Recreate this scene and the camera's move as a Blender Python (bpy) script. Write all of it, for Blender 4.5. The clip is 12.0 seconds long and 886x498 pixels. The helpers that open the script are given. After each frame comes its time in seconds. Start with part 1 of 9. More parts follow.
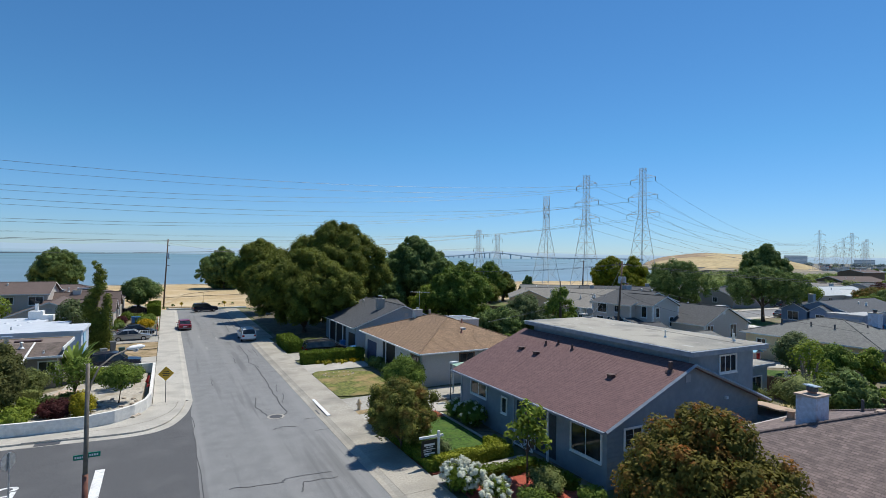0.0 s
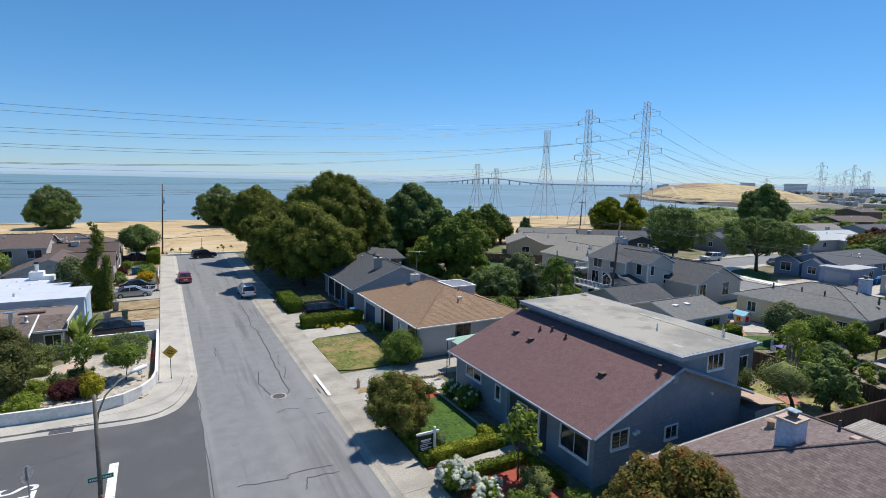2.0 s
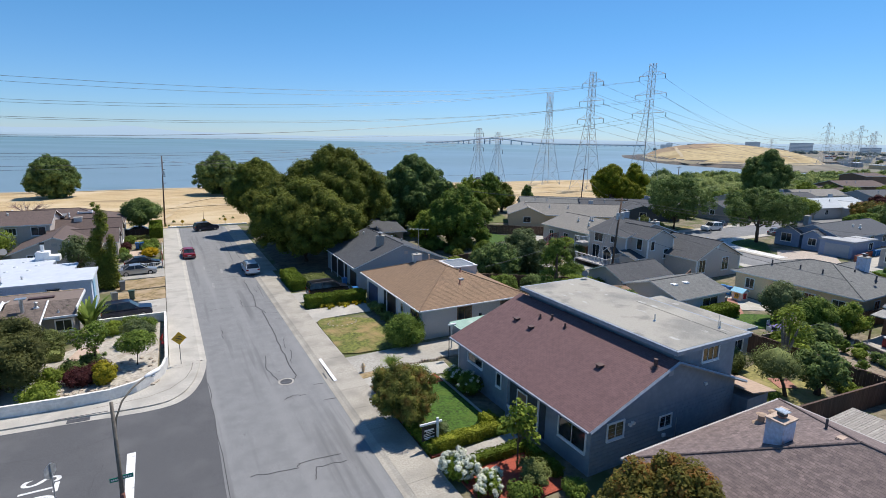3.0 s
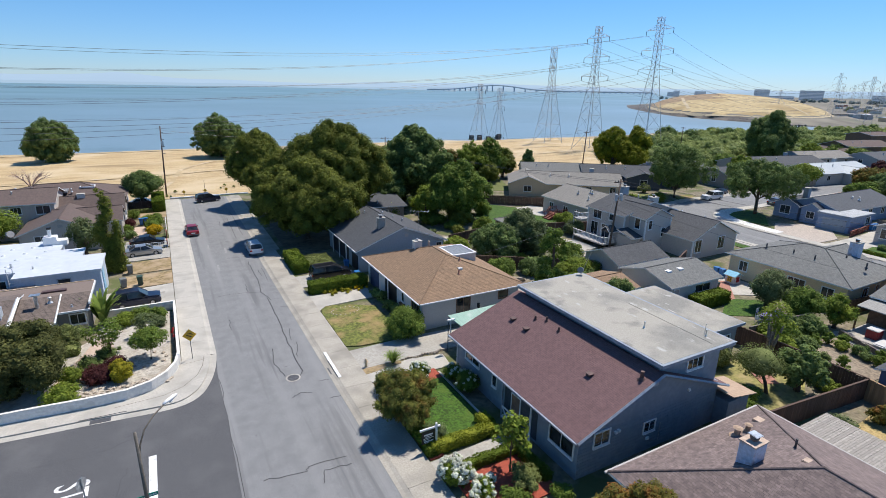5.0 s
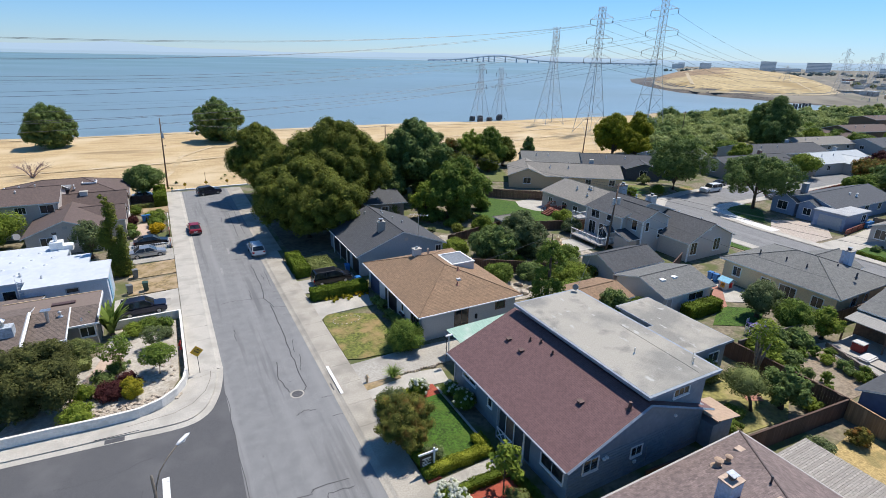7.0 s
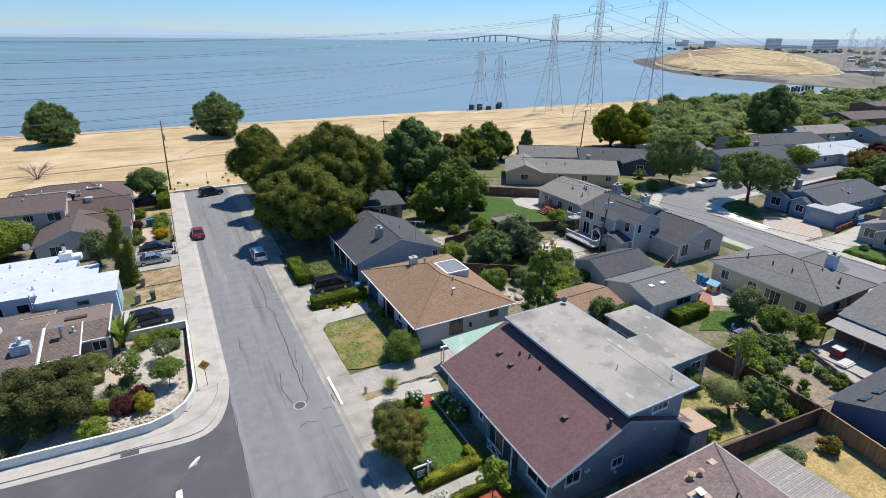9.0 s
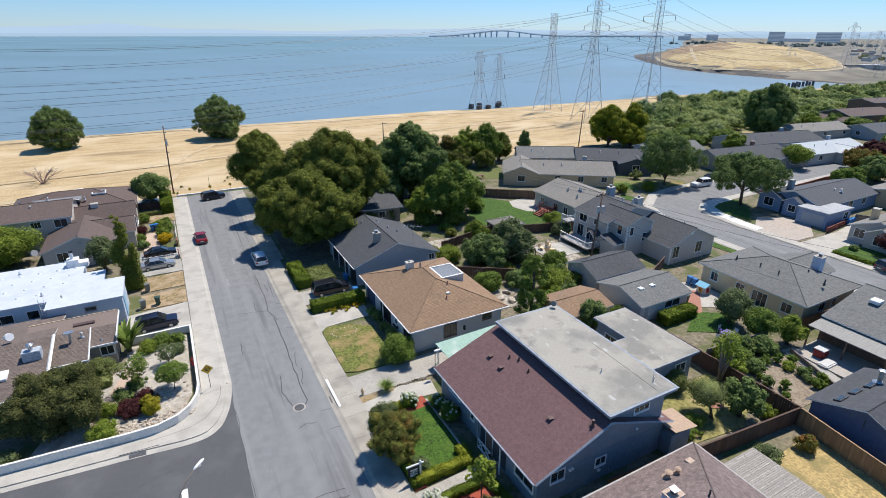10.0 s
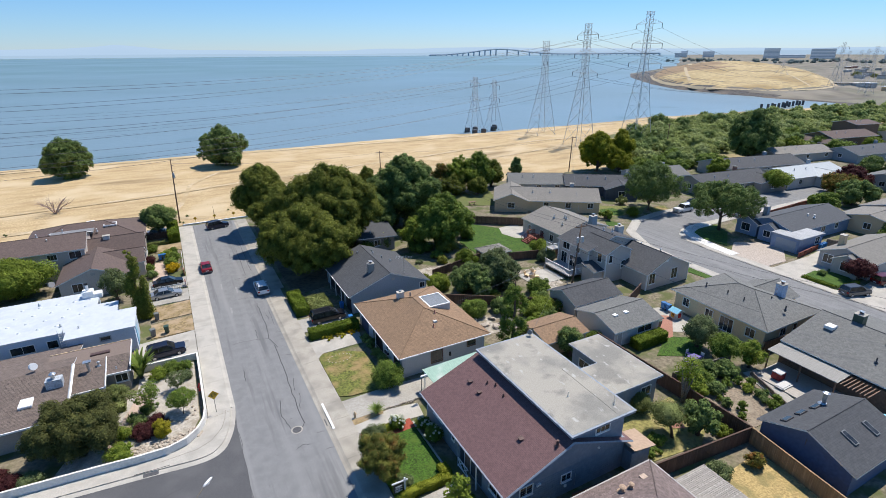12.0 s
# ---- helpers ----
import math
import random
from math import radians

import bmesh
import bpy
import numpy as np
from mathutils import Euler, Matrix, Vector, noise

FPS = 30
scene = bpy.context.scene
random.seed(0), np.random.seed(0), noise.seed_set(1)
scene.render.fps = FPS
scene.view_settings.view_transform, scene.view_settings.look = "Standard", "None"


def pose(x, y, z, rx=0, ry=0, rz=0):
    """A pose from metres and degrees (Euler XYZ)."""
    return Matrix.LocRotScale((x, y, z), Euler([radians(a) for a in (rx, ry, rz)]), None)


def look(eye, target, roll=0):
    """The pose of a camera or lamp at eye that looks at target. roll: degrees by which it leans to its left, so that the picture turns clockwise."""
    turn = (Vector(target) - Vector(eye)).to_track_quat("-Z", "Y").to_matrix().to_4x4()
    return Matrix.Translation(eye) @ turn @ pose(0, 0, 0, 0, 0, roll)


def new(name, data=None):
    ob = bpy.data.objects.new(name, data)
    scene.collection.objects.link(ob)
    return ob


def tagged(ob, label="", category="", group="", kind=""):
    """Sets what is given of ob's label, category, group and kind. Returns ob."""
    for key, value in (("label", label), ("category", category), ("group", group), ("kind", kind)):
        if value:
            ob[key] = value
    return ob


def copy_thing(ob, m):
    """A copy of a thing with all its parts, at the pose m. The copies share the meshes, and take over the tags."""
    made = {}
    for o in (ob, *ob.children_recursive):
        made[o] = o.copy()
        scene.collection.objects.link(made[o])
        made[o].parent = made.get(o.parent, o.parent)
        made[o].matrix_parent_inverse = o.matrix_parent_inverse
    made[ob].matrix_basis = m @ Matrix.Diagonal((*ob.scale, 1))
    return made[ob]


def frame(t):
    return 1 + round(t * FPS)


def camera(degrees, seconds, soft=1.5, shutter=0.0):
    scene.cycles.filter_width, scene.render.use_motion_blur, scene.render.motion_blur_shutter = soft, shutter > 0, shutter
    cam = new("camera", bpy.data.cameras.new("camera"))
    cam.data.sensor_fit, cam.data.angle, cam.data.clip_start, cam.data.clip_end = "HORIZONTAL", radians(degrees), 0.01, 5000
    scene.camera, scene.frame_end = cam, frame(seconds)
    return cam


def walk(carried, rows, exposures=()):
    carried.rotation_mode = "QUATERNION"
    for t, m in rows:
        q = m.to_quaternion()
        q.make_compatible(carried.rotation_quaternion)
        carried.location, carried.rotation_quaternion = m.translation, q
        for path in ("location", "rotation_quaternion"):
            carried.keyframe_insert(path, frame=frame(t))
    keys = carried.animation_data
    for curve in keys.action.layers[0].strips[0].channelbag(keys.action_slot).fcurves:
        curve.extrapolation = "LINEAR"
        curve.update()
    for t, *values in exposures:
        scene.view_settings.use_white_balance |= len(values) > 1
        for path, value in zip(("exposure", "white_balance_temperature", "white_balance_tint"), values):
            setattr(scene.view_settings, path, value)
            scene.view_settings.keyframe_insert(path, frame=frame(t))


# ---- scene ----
cam = camera(81.5, 12.0, soft=0.7)
PATH = [
    (0, (-0.035, 0.271, 11.955), (0.912, 2.033, 11.982), 0.9),
    (0.5, (0.138, 0.295, 12.955), (1.086, 2.055, 12.909), 1.1),
    (1, (0.256, 0.375, 14.114), (1.207, 2.131, 13.995), 1.2),
    (1.5, (0.2, 0.539, 15.319), (1.153, 2.287, 15.129), 1.3),
    (2, (0.126, 0.62, 16.55), (1.076, 2.36, 16.287), 1.3),
    (2.5, (0.046, 0.662, 17.711), (0.991, 2.393, 17.374), 1.2),
    (3, (0.03, 0.652, 18.78), (0.967, 2.371, 18.367), 1.1),
    (4.8, (0.052, 0.595, 22.995), (0.967, 2.27, 22.397), 1.1),
    (5, (0.116, 0.589, 23.208), (1.028, 2.265, 22.607), 1.1),
    (5.5, (0.219, 0.625, 24.282), (1.126, 2.294, 23.656), 1.1),
    (6, (0.285, 0.685, 25.349), (1.187, 2.346, 24.697), 1.2),
    (6.5, (0.309, 0.729, 26.438), (1.208, 2.382, 25.761), 1.2),
    (7, (0.306, 0.786, 27.513), (1.202, 2.431, 26.813), 1.3),
    (9, (0.642, -0.193, 31.281), (1.519, 1.434, 30.516), 0.7),
    (9.5, (0.748, -0.924, 32.087), (1.619, 0.701, 31.314), 0.4),
    (10, (0.874, -1.803, 32.994), (1.739, -0.176, 32.216), 0.2),
    (10.5, (0.914, -2.878, 33.949), (1.779, -1.243, 33.187), -0.1),
    (11, (0.812, -4.006, 34.869), (1.68, -2.365, 34.126), -0.2),
    (11.5, (0.725, -5.1, 35.881), (1.595, -3.453, 35.151), -0.3),
    (12, (0.619, -6.271, 36.926), (1.489, -4.621, 36.205), -0.3),
]
walk(cam, [(t, look(eye, target, roll)) for t, eye, target, roll in PATH], [(0.0, -0.12, 6450, 6), (1.5, -0.04, 6450, 8), (3.0, 0.03, 6450, 10), (5.5, 0.09, 6450, 10), (12.0, 0.1, 6450, 10)])

# ---- world, sun ----
SUN_DIR = Vector((0.49, 0.22, 1.0)).normalized()
world = bpy.data.worlds.new("world")
scene.world = world
world.use_nodes = True
wn = world.node_tree
sky = wn.nodes.new("ShaderNodeTexSky")
sky.sky_type = "NISHITA"
sky.sun_disc = False
sky.sun_elevation = math.asin(SUN_DIR.z)
sky.sun_rotation = math.atan2(SUN_DIR.x, SUN_DIR.y)
sky.altitude, sky.air_density, sky.dust_density, sky.ozone_density = 0, 1.0, 0.0, 4.0
tint = wn.nodes.new("ShaderNodeMix")
tint.data_type, tint.blend_type = "RGBA", "MULTIPLY"
tint.inputs[0].default_value = 1.0
wn.links.new(sky.outputs[0], tint.inputs[6])
# the air over the bay is paler and bluer towards the horizon
sky_dir = wn.nodes.new("ShaderNodeTexCoord").outputs["Generated"]
sky_z = wn.nodes.new("ShaderNodeSeparateXYZ")
wn.links.new(sky_dir, sky_z.inputs[0])
low = wn.nodes.new("ShaderNodeMapRange")
low.inputs[1].default_value, low.inputs[2].default_value = 0.0, 0.2
wn.links.new(sky_z.outputs[2], low.inputs[0])
band = wn.nodes.new("ShaderNodeMix")
band.data_type = "RGBA"
band.inputs[6].default_value, band.inputs[7].default_value = (0.60, 0.80, 1.2, 1), (0.5, 0.875, 1.135, 1)
wn.links.new(low.outputs[0], band.inputs[0])
wn.links.new(band.outputs[2], tint.inputs[7])
wn.links.new(tint.outputs[2], wn.nodes["Background"].inputs[0])
wn.nodes["Background"].inputs[1].default_value = 0.105
sun = new("sun", bpy.data.lights.new("sun", "SUN"))
sun.data.energy, sun.data.angle, sun.data.color = 5.0, radians(0.55), (1.0, 0.93, 0.84)
sun.matrix_world = look(SUN_DIR * 100, (0, 0, 0))


# ---- materials ----
def shader(name, rough=0.8, metal=0.0):
    m = bpy.data.materials.new(name)
    m.use_nodes = True
    b = m.node_tree.nodes["Principled BSDF"]
    b.inputs["Roughness"].default_value, b.inputs["Metallic"].default_value = rough, metal
    return m, m.node_tree, b


def mixed(nt, fac, a, b, kind="MIX"):
    n = nt.nodes.new("ShaderNodeMix")
    n.data_type, n.blend_type = "RGBA", kind
    for sock, v in ((n.inputs[0], fac), (n.inputs[6], a), (n.inputs[7], b)):
        if isinstance(v, bpy.types.NodeSocket):
            nt.links.new(v, sock)
        elif isinstance(v, (int, float)):
            sock.default_value = v
        else:
            sock.default_value = (*v, 1)
    return n.outputs[2]


def noise_of(nt, scale, detail=4, coord=None, lo=0.35, hi=0.65, stretch=None):
    tc = coord
    if tc is None:
        tc = nt.nodes.new("ShaderNodeNewGeometry").outputs["Position"]
    if stretch:
        mp = nt.nodes.new("ShaderNodeMapping")
        mp.inputs["Scale"].default_value = stretch
        nt.links.new(tc, mp.inputs[0])
        tc = mp.outputs[0]
    n = nt.nodes.new("ShaderNodeTexNoise")
    n.inputs["Scale"].default_value, n.inputs["Detail"].default_value = scale, detail
    nt.links.new(tc, n.inputs["Vector"])
    r = nt.nodes.new("ShaderNodeMapRange")
    r.inputs[1].default_value, r.inputs[2].default_value = lo, hi
    nt.links.new(n.outputs[0], r.inputs[0])
    return r.outputs[0]


def bumped(nt, b, height, strength, dist):
    n = nt.nodes.new("ShaderNodeBump")
    n.inputs["Strength"].default_value, n.inputs["Distance"].default_value = strength, dist
    nt.links.new(height, n.inputs["Height"])
    nt.links.new(n.outputs[0], b.inputs["Normal"])


def surface(name, col, rough=0.8, metal=0.0, spread=0.25, big=0.25, fine=6.0, bump=0.3, stain=None, stain_scale=0.6, stretch=None, reach=(0.52, 0.72)):
    """A surface that varies at two scales, with an optional stain of another colour."""
    m, nt, b = shader(name, rough, metal)
    c2 = [min(1, c * (1 + spread)) for c in col]
    c1 = [c * (1 - spread) for c in col]
    f = noise_of(nt, fine, 5, stretch=stretch)
    c = mixed(nt, f, c1, c2)
    g = noise_of(nt, big, 3)
    half = nt.nodes.new("ShaderNodeMath")
    half.operation = "MULTIPLY"
    nt.links.new(g, half.inputs[0])
    half.inputs[1].default_value = 0.5
    c = mixed(nt, half.outputs[0], c, col)
    if stain:
        s = noise_of(nt, stain_scale, 5, lo=reach[0], hi=reach[1])
        c = mixed(nt, s, c, stain)
    nt.links.new(c, b.inputs["Base Color"])
    if bump:
        bumped(nt, b, f, bump, 0.02)
    return m


def shingle(name, a, bcol, joint, width=0.33, row=0.2, stain=None):
    """Roofing in rows of tabs, laid out along each slope's own rows."""
    m, nt, b = shader(name, 0.9)
    uv = nt.nodes.new("ShaderNodeUVMap").outputs[0]
    t = nt.nodes.new("ShaderNodeTexBrick")
    t.offset = 0.5
    t.inputs["Scale"].default_value = 1.0
    t.inputs["Brick Width"].default_value, t.inputs["Row Height"].default_value = width, row
    t.inputs["Mortar Size"].default_value, t.inputs["Mortar Smooth"].default_value = 0.014, 0.2
    t.inputs["Color1"].default_value, t.inputs["Color2"].default_value = (*a, 1), (*bcol, 1)
    t.inputs["Mortar"].default_value = (*joint, 1)
    nt.links.new(uv, t.inputs["Vector"])
    g = noise_of(nt, 0.5, 4)
    c = mixed(nt, g, t.outputs[0], [x * 0.82 for x in a], "MIX")
    f = nt.nodes.new("ShaderNodeMath")
    f.operation = "MULTIPLY"
    nt.links.new(g, f.inputs[0])
    f.inputs[1].default_value = 0.45
    c = mixed(nt, f.outputs[0], t.outputs[0], [x * 0.8 for x in bcol])
    if stain:
        s = noise_of(nt, 0.35, 5, lo=0.55, hi=0.75, stretch=(1, 1, 3))
        c = mixed(nt, s, c, stain)
    mid = noise_of(nt, 3.2, 4)
    c = mixed(nt, 0.22, c, mixed(nt, mid, [x * 0.5 for x in bcol], [min(1, x * 1.5) for x in a]))
    fine = noise_of(nt, 22, 3, lo=0.3, hi=0.7)
    c = mixed(nt, 0.25, c, mixed(nt, fine, [x * 0.6 for x in a], [min(1, x * 1.35) for x in a]))
    nt.links.new(c, b.inputs["Base Color"])
    bumped(nt, b, t.outputs["Fac"], -0.5, 0.015)
    return m


def foliage(name, dark, light, tip=None, trans=0.3):
    m, nt, b = shader(name, 0.75)
    b.inputs["Specular IOR Level"].default_value = 0.15
    rnd = nt.nodes.new("ShaderNodeNewGeometry").outputs["Random Per Island"]
    c = mixed(nt, rnd, dark, light)
    g = noise_of(nt, 0.7, 3, lo=0.4, hi=0.62)
    c = mixed(nt, g, c, [(x + y) / 2 * 0.75 for x, y in zip(dark, light)])
    if tip:
        s = noise_of(nt, 1.3, 3, lo=0.52, hi=0.72)
        c = mixed(nt, s, c, tip)
    nt.links.new(c, b.inputs["Base Color"])
    tr = nt.nodes.new("ShaderNodeBsdfTranslucent")
    nt.links.new(c, tr.inputs[0])
    mx = nt.nodes.new("ShaderNodeMixShader")
    mx.inputs[0].default_value = trans
    nt.links.new(b.outputs[0], mx.inputs[1])
    nt.links.new(tr.outputs[0], mx.inputs[2])
    nt.links.new(mx.outputs[0], nt.nodes["Material Output"].inputs[0])
    return m


def boards(name, col, width=0.16, axis=0, spread=0.3, rough=0.85):
    """Weathered boards whose tone changes from piece to piece."""
    m, nt, b = shader(name, rough)
    r = nt.nodes.new("ShaderNodeObjectInfo").outputs["Random"]
    c = mixed(nt, r, [c * (1 - spread) for c in col], [min(1, c * (1 + spread)) for c in col])
    f = noise_of(nt, 5, 4, stretch=(1, 1, 0.15))
    c = mixed(nt, f, c, [x * 0.75 for x in col])
    nt.links.new(c, b.inputs["Base Color"])
    bumped(nt, b, f, 0.3, 0.01)
    return m



ASPHALT_DARK = surface("asphalt_dark", (0.09, 0.091, 0.096), 0.9, spread=0.3, fine=26, big=0.3, bump=0.3, stain=(0.122, 0.122, 0.126), stain_scale=0.35, reach=(0.48, 0.75))
def asphalt():
    """Worn street asphalt: stone grain, blotches and faint long wheel bands."""
    m, nt, b = shader("asphalt", 0.92)
    g = noise_of(nt, 34, 3, lo=0.3, hi=0.7)
    c = mixed(nt, g, (0.165, 0.168, 0.17), (0.262, 0.265, 0.266))
    c = mixed(nt, noise_of(nt, 0.9, 5, lo=0.42, hi=0.72), c, (0.18, 0.183, 0.186))
    c = mixed(nt, noise_of(nt, 0.55, 3, lo=0.5, hi=0.72, stretch=(1, 0.035, 1)), c, (0.25, 0.252, 0.252))
    c = mixed(nt, noise_of(nt, 0.9, 4, lo=0.57, hi=0.7, stretch=(1.3, 0.06, 1)), c, (0.15, 0.152, 0.155))
    c = mixed(nt, noise_of(nt, 2.6, 6, lo=0.69, hi=0.76), c, (0.125, 0.126, 0.128))
    nt.links.new(c, b.inputs["Base Color"])
    bumped(nt, b, g, 0.3, 0.01)
    return m


ASPHALT = asphalt()
TAR = surface("tar", (0.06, 0.06, 0.063), 0.7, fine=12)
CONCRETE = surface("concrete", (0.46, 0.435, 0.385), 0.9, spread=0.12, fine=8, stain=(0.36, 0.34, 0.3), stain_scale=0.5, reach=(0.45, 0.68))
CONCRETE_GREY = surface("concrete_grey", (0.375, 0.355, 0.315), 0.9, spread=0.16, fine=6, stain=(0.27, 0.255, 0.225), stain_scale=0.35)
CONCRETE_PINK = surface("concrete_pink", (0.5, 0.385, 0.3), 0.9, spread=0.15, fine=5, stain=(0.42, 0.31, 0.25))
CONCRETE_DULL = surface("concrete_dull", (0.395, 0.365, 0.31), 0.9, spread=0.16, fine=8, stain=(0.285, 0.265, 0.225), stain_scale=0.45, reach=(0.42, 0.66))
JOINT = surface("joint", (0.2, 0.185, 0.16), 0.95, fine=12)
PAINT_WHITE = surface("road_paint", (0.75, 0.75, 0.73), 0.7, spread=0.12, fine=14, stain=(0.45, 0.45, 0.45), stain_scale=2.5)
SOIL = surface("soil", (0.2, 0.17, 0.115), 0.95, spread=0.4, fine=2.2, big=0.3, bump=0.7, stain=(0.1, 0.115, 0.038), stain_scale=0.35, reach=(0.45, 0.6))
def straw():
    """Dry grass of the shore field: tufts, wind-laid streaks, wide paler and browner sweeps."""
    m, nt, b = shader("dry_grass_field", 0.95)
    f = noise_of(nt, 2.2, 5, lo=0.3, hi=0.7)
    c = mixed(nt, f, (0.4, 0.285, 0.14), (0.62, 0.48, 0.275))
    c = mixed(nt, noise_of(nt, 0.35, 5, lo=0.45, hi=0.68, stretch=(0.3, 1.2, 1)), c, (0.4, 0.28, 0.14))
    c = mixed(nt, noise_of(nt, 0.06, 5, lo=0.5, hi=0.66), c, (0.58, 0.46, 0.285))
    c = mixed(nt, noise_of(nt, 0.09, 6, lo=0.6, hi=0.7, stretch=(0.25, 1, 1)), c, (0.3, 0.215, 0.11))
    nt.links.new(c, b.inputs["Base Color"])
    bumped(nt, b, f, 0.9, 0.05)
    return m


STRAW = straw()
DRY_GOLD = surface("gold_dry_grass", (0.42, 0.31, 0.13), 0.95, spread=0.35, fine=5, bump=1.0, stain=(0.27, 0.22, 0.09), stain_scale=0.7, reach=(0.48, 0.62))
DRY = surface("dry_lawn", (0.27, 0.2, 0.1), 0.95, spread=0.35, fine=3, bump=0.6, stain=(0.4, 0.3, 0.19), stain_scale=0.6, reach=(0.45, 0.62))
HILL = surface("hill_grass", (0.46, 0.36, 0.19), 0.95, spread=0.28, fine=0.25, big=0.03, bump=0.8, stain=(0.34, 0.25, 0.115), stain_scale=0.022, reach=(0.45, 0.65))
HILL_BROWN = surface("hill_scrub", (0.27, 0.19, 0.11), 0.95, spread=0.25, fine=0.2, big=0.03, bump=0.6, stain=(0.4, 0.3, 0.17), stain_scale=0.02)
SCRUB_GROUND = surface("scrub_ground", (0.13, 0.14, 0.05), 0.95, spread=0.4, fine=0.6, big=0.1, bump=0.8, stain=(0.36, 0.28, 0.15), stain_scale=0.05, reach=(0.55, 0.66))
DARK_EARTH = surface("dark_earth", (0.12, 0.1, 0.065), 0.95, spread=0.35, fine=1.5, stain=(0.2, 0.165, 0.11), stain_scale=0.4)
ROCK = surface("shore_rock", (0.1, 0.092, 0.085), 0.95, spread=0.45, fine=0.5, bump=0.9)
FARLAND = surface("far_land", (0.2, 0.18, 0.14), 0.95, spread=0.35, fine=0.03, big=0.01, stain=(0.1, 0.12, 0.06), stain_scale=0.012)
MUD = surface("mud", (0.12, 0.1, 0.08), 0.8, spread=0.3, fine=0.6)
LAWN = surface("lawn", (0.045, 0.1, 0.008), 0.95, spread=0.55, fine=5, big=0.8, bump=1.0, stain=(0.075, 0.13, 0.013), stain_scale=0.8)
LAWN_WORN = surface("worn_lawn", (0.13, 0.145, 0.03), 0.95, spread=0.6, fine=3.6, bump=1.0, stain=(0.3, 0.215, 0.095), stain_scale=0.45, reach=(0.46, 0.66))
MULCH = surface("red_mulch", (0.34, 0.075, 0.045), 0.95, spread=0.4, fine=14, bump=0.8)
BARK = surface("bark", (0.12, 0.085, 0.06), 0.95, spread=0.35, fine=5, bump=0.8, stretch=(1, 1, 0.25))
POLE_WOOD = surface("pole_wood", (0.13, 0.085, 0.06), 0.9, spread=0.3, fine=6, bump=0.5, stretch=(1, 1, 0.1))
STEEL = surface("galvanized_steel", (0.5, 0.52, 0.54), 0.6, 0.1, spread=0.2, fine=2)
STEEL_DARK = surface("dark_steel", (0.1, 0.1, 0.105), 0.6, 0.4, fine=4)
WIRE = surface("wire_metal", (0.1, 0.105, 0.115), 0.5, 0.4, fine=1)
WALL_WHITE = surface("white_wall_paint", (0.74, 0.72, 0.67), 0.8, spread=0.1, fine=5, bump=0.3, stain=(0.55, 0.53, 0.48), stain_scale=0.9, reach=(0.52, 0.74))
WHITE = surface("white_paint", (0.78, 0.78, 0.77), 0.6, spread=0.06, fine=5, bump=0.1)
WHITE_ROOF = surface("white_coating", (0.56, 0.6, 0.65), 0.6, spread=0.06, fine=1.2, stain=(0.48, 0.53, 0.59), stain_scale=0.7)
BLUE_WALL = surface("slate_blue_paint", (0.225, 0.27, 0.315), 0.7, spread=0.1, fine=3, bump=0.2, stain=(0.185, 0.225, 0.265), stain_scale=0.5)
BLUE_FASCIA = surface("pale_blue_fascia", (0.24, 0.285, 0.345), 0.6, spread=0.15, fine=3, stain=(0.34, 0.36, 0.38), stain_scale=1.2)
VIVID_BLUE = surface("vivid_blue_paint", (0.2, 0.28, 0.42), 0.7, spread=0.1, fine=3, bump=0.15)
COBALT = surface("cobalt_paint", (0.075, 0.115, 0.21), 0.7, spread=0.1, fine=3, bump=0.15)
GREY_WALL = surface("warm_grey_stucco", (0.42, 0.4, 0.385), 0.85, spread=0.08, fine=9, bump=0.3)
OFFWHITE = surface("offwhite_stucco", (0.56, 0.55, 0.53), 0.85, spread=0.07, fine=9, bump=0.3)
GREYBLUE = surface("grey_blue_siding", (0.3, 0.35, 0.4), 0.75, spread=0.08, fine=5, bump=0.2)
LILAC = surface("mauve_grey_stucco", (0.54, 0.485, 0.44), 0.85, spread=0.08, fine=9, bump=0.3)
TAUPE = surface("taupe_stucco", (0.33, 0.3, 0.27), 0.85, spread=0.08, fine=9, bump=0.3)
CREAM = surface("cream_stucco", (0.76, 0.58, 0.36), 0.85, spread=0.08, fine=9, bump=0.3)
TAN = surface("tan_stucco", (0.62, 0.47, 0.3), 0.85, spread=0.08, fine=9, bump=0.3)
PALE_BLUE = surface("pale_blue_stucco", (0.5, 0.58, 0.68), 0.85, spread=0.07, fine=9, bump=0.3)
SKY_TRIM = surface("sky_blue_trim", (0.3, 0.52, 0.68), 0.7, fine=5)
BROWN_WOOD = surface("brown_siding", (0.2, 0.125, 0.085), 0.85, spread=0.2, fine=4)
RED_BROWN = surface("redwood_stain", (0.24, 0.075, 0.05), 0.8, spread=0.25, fine=5)
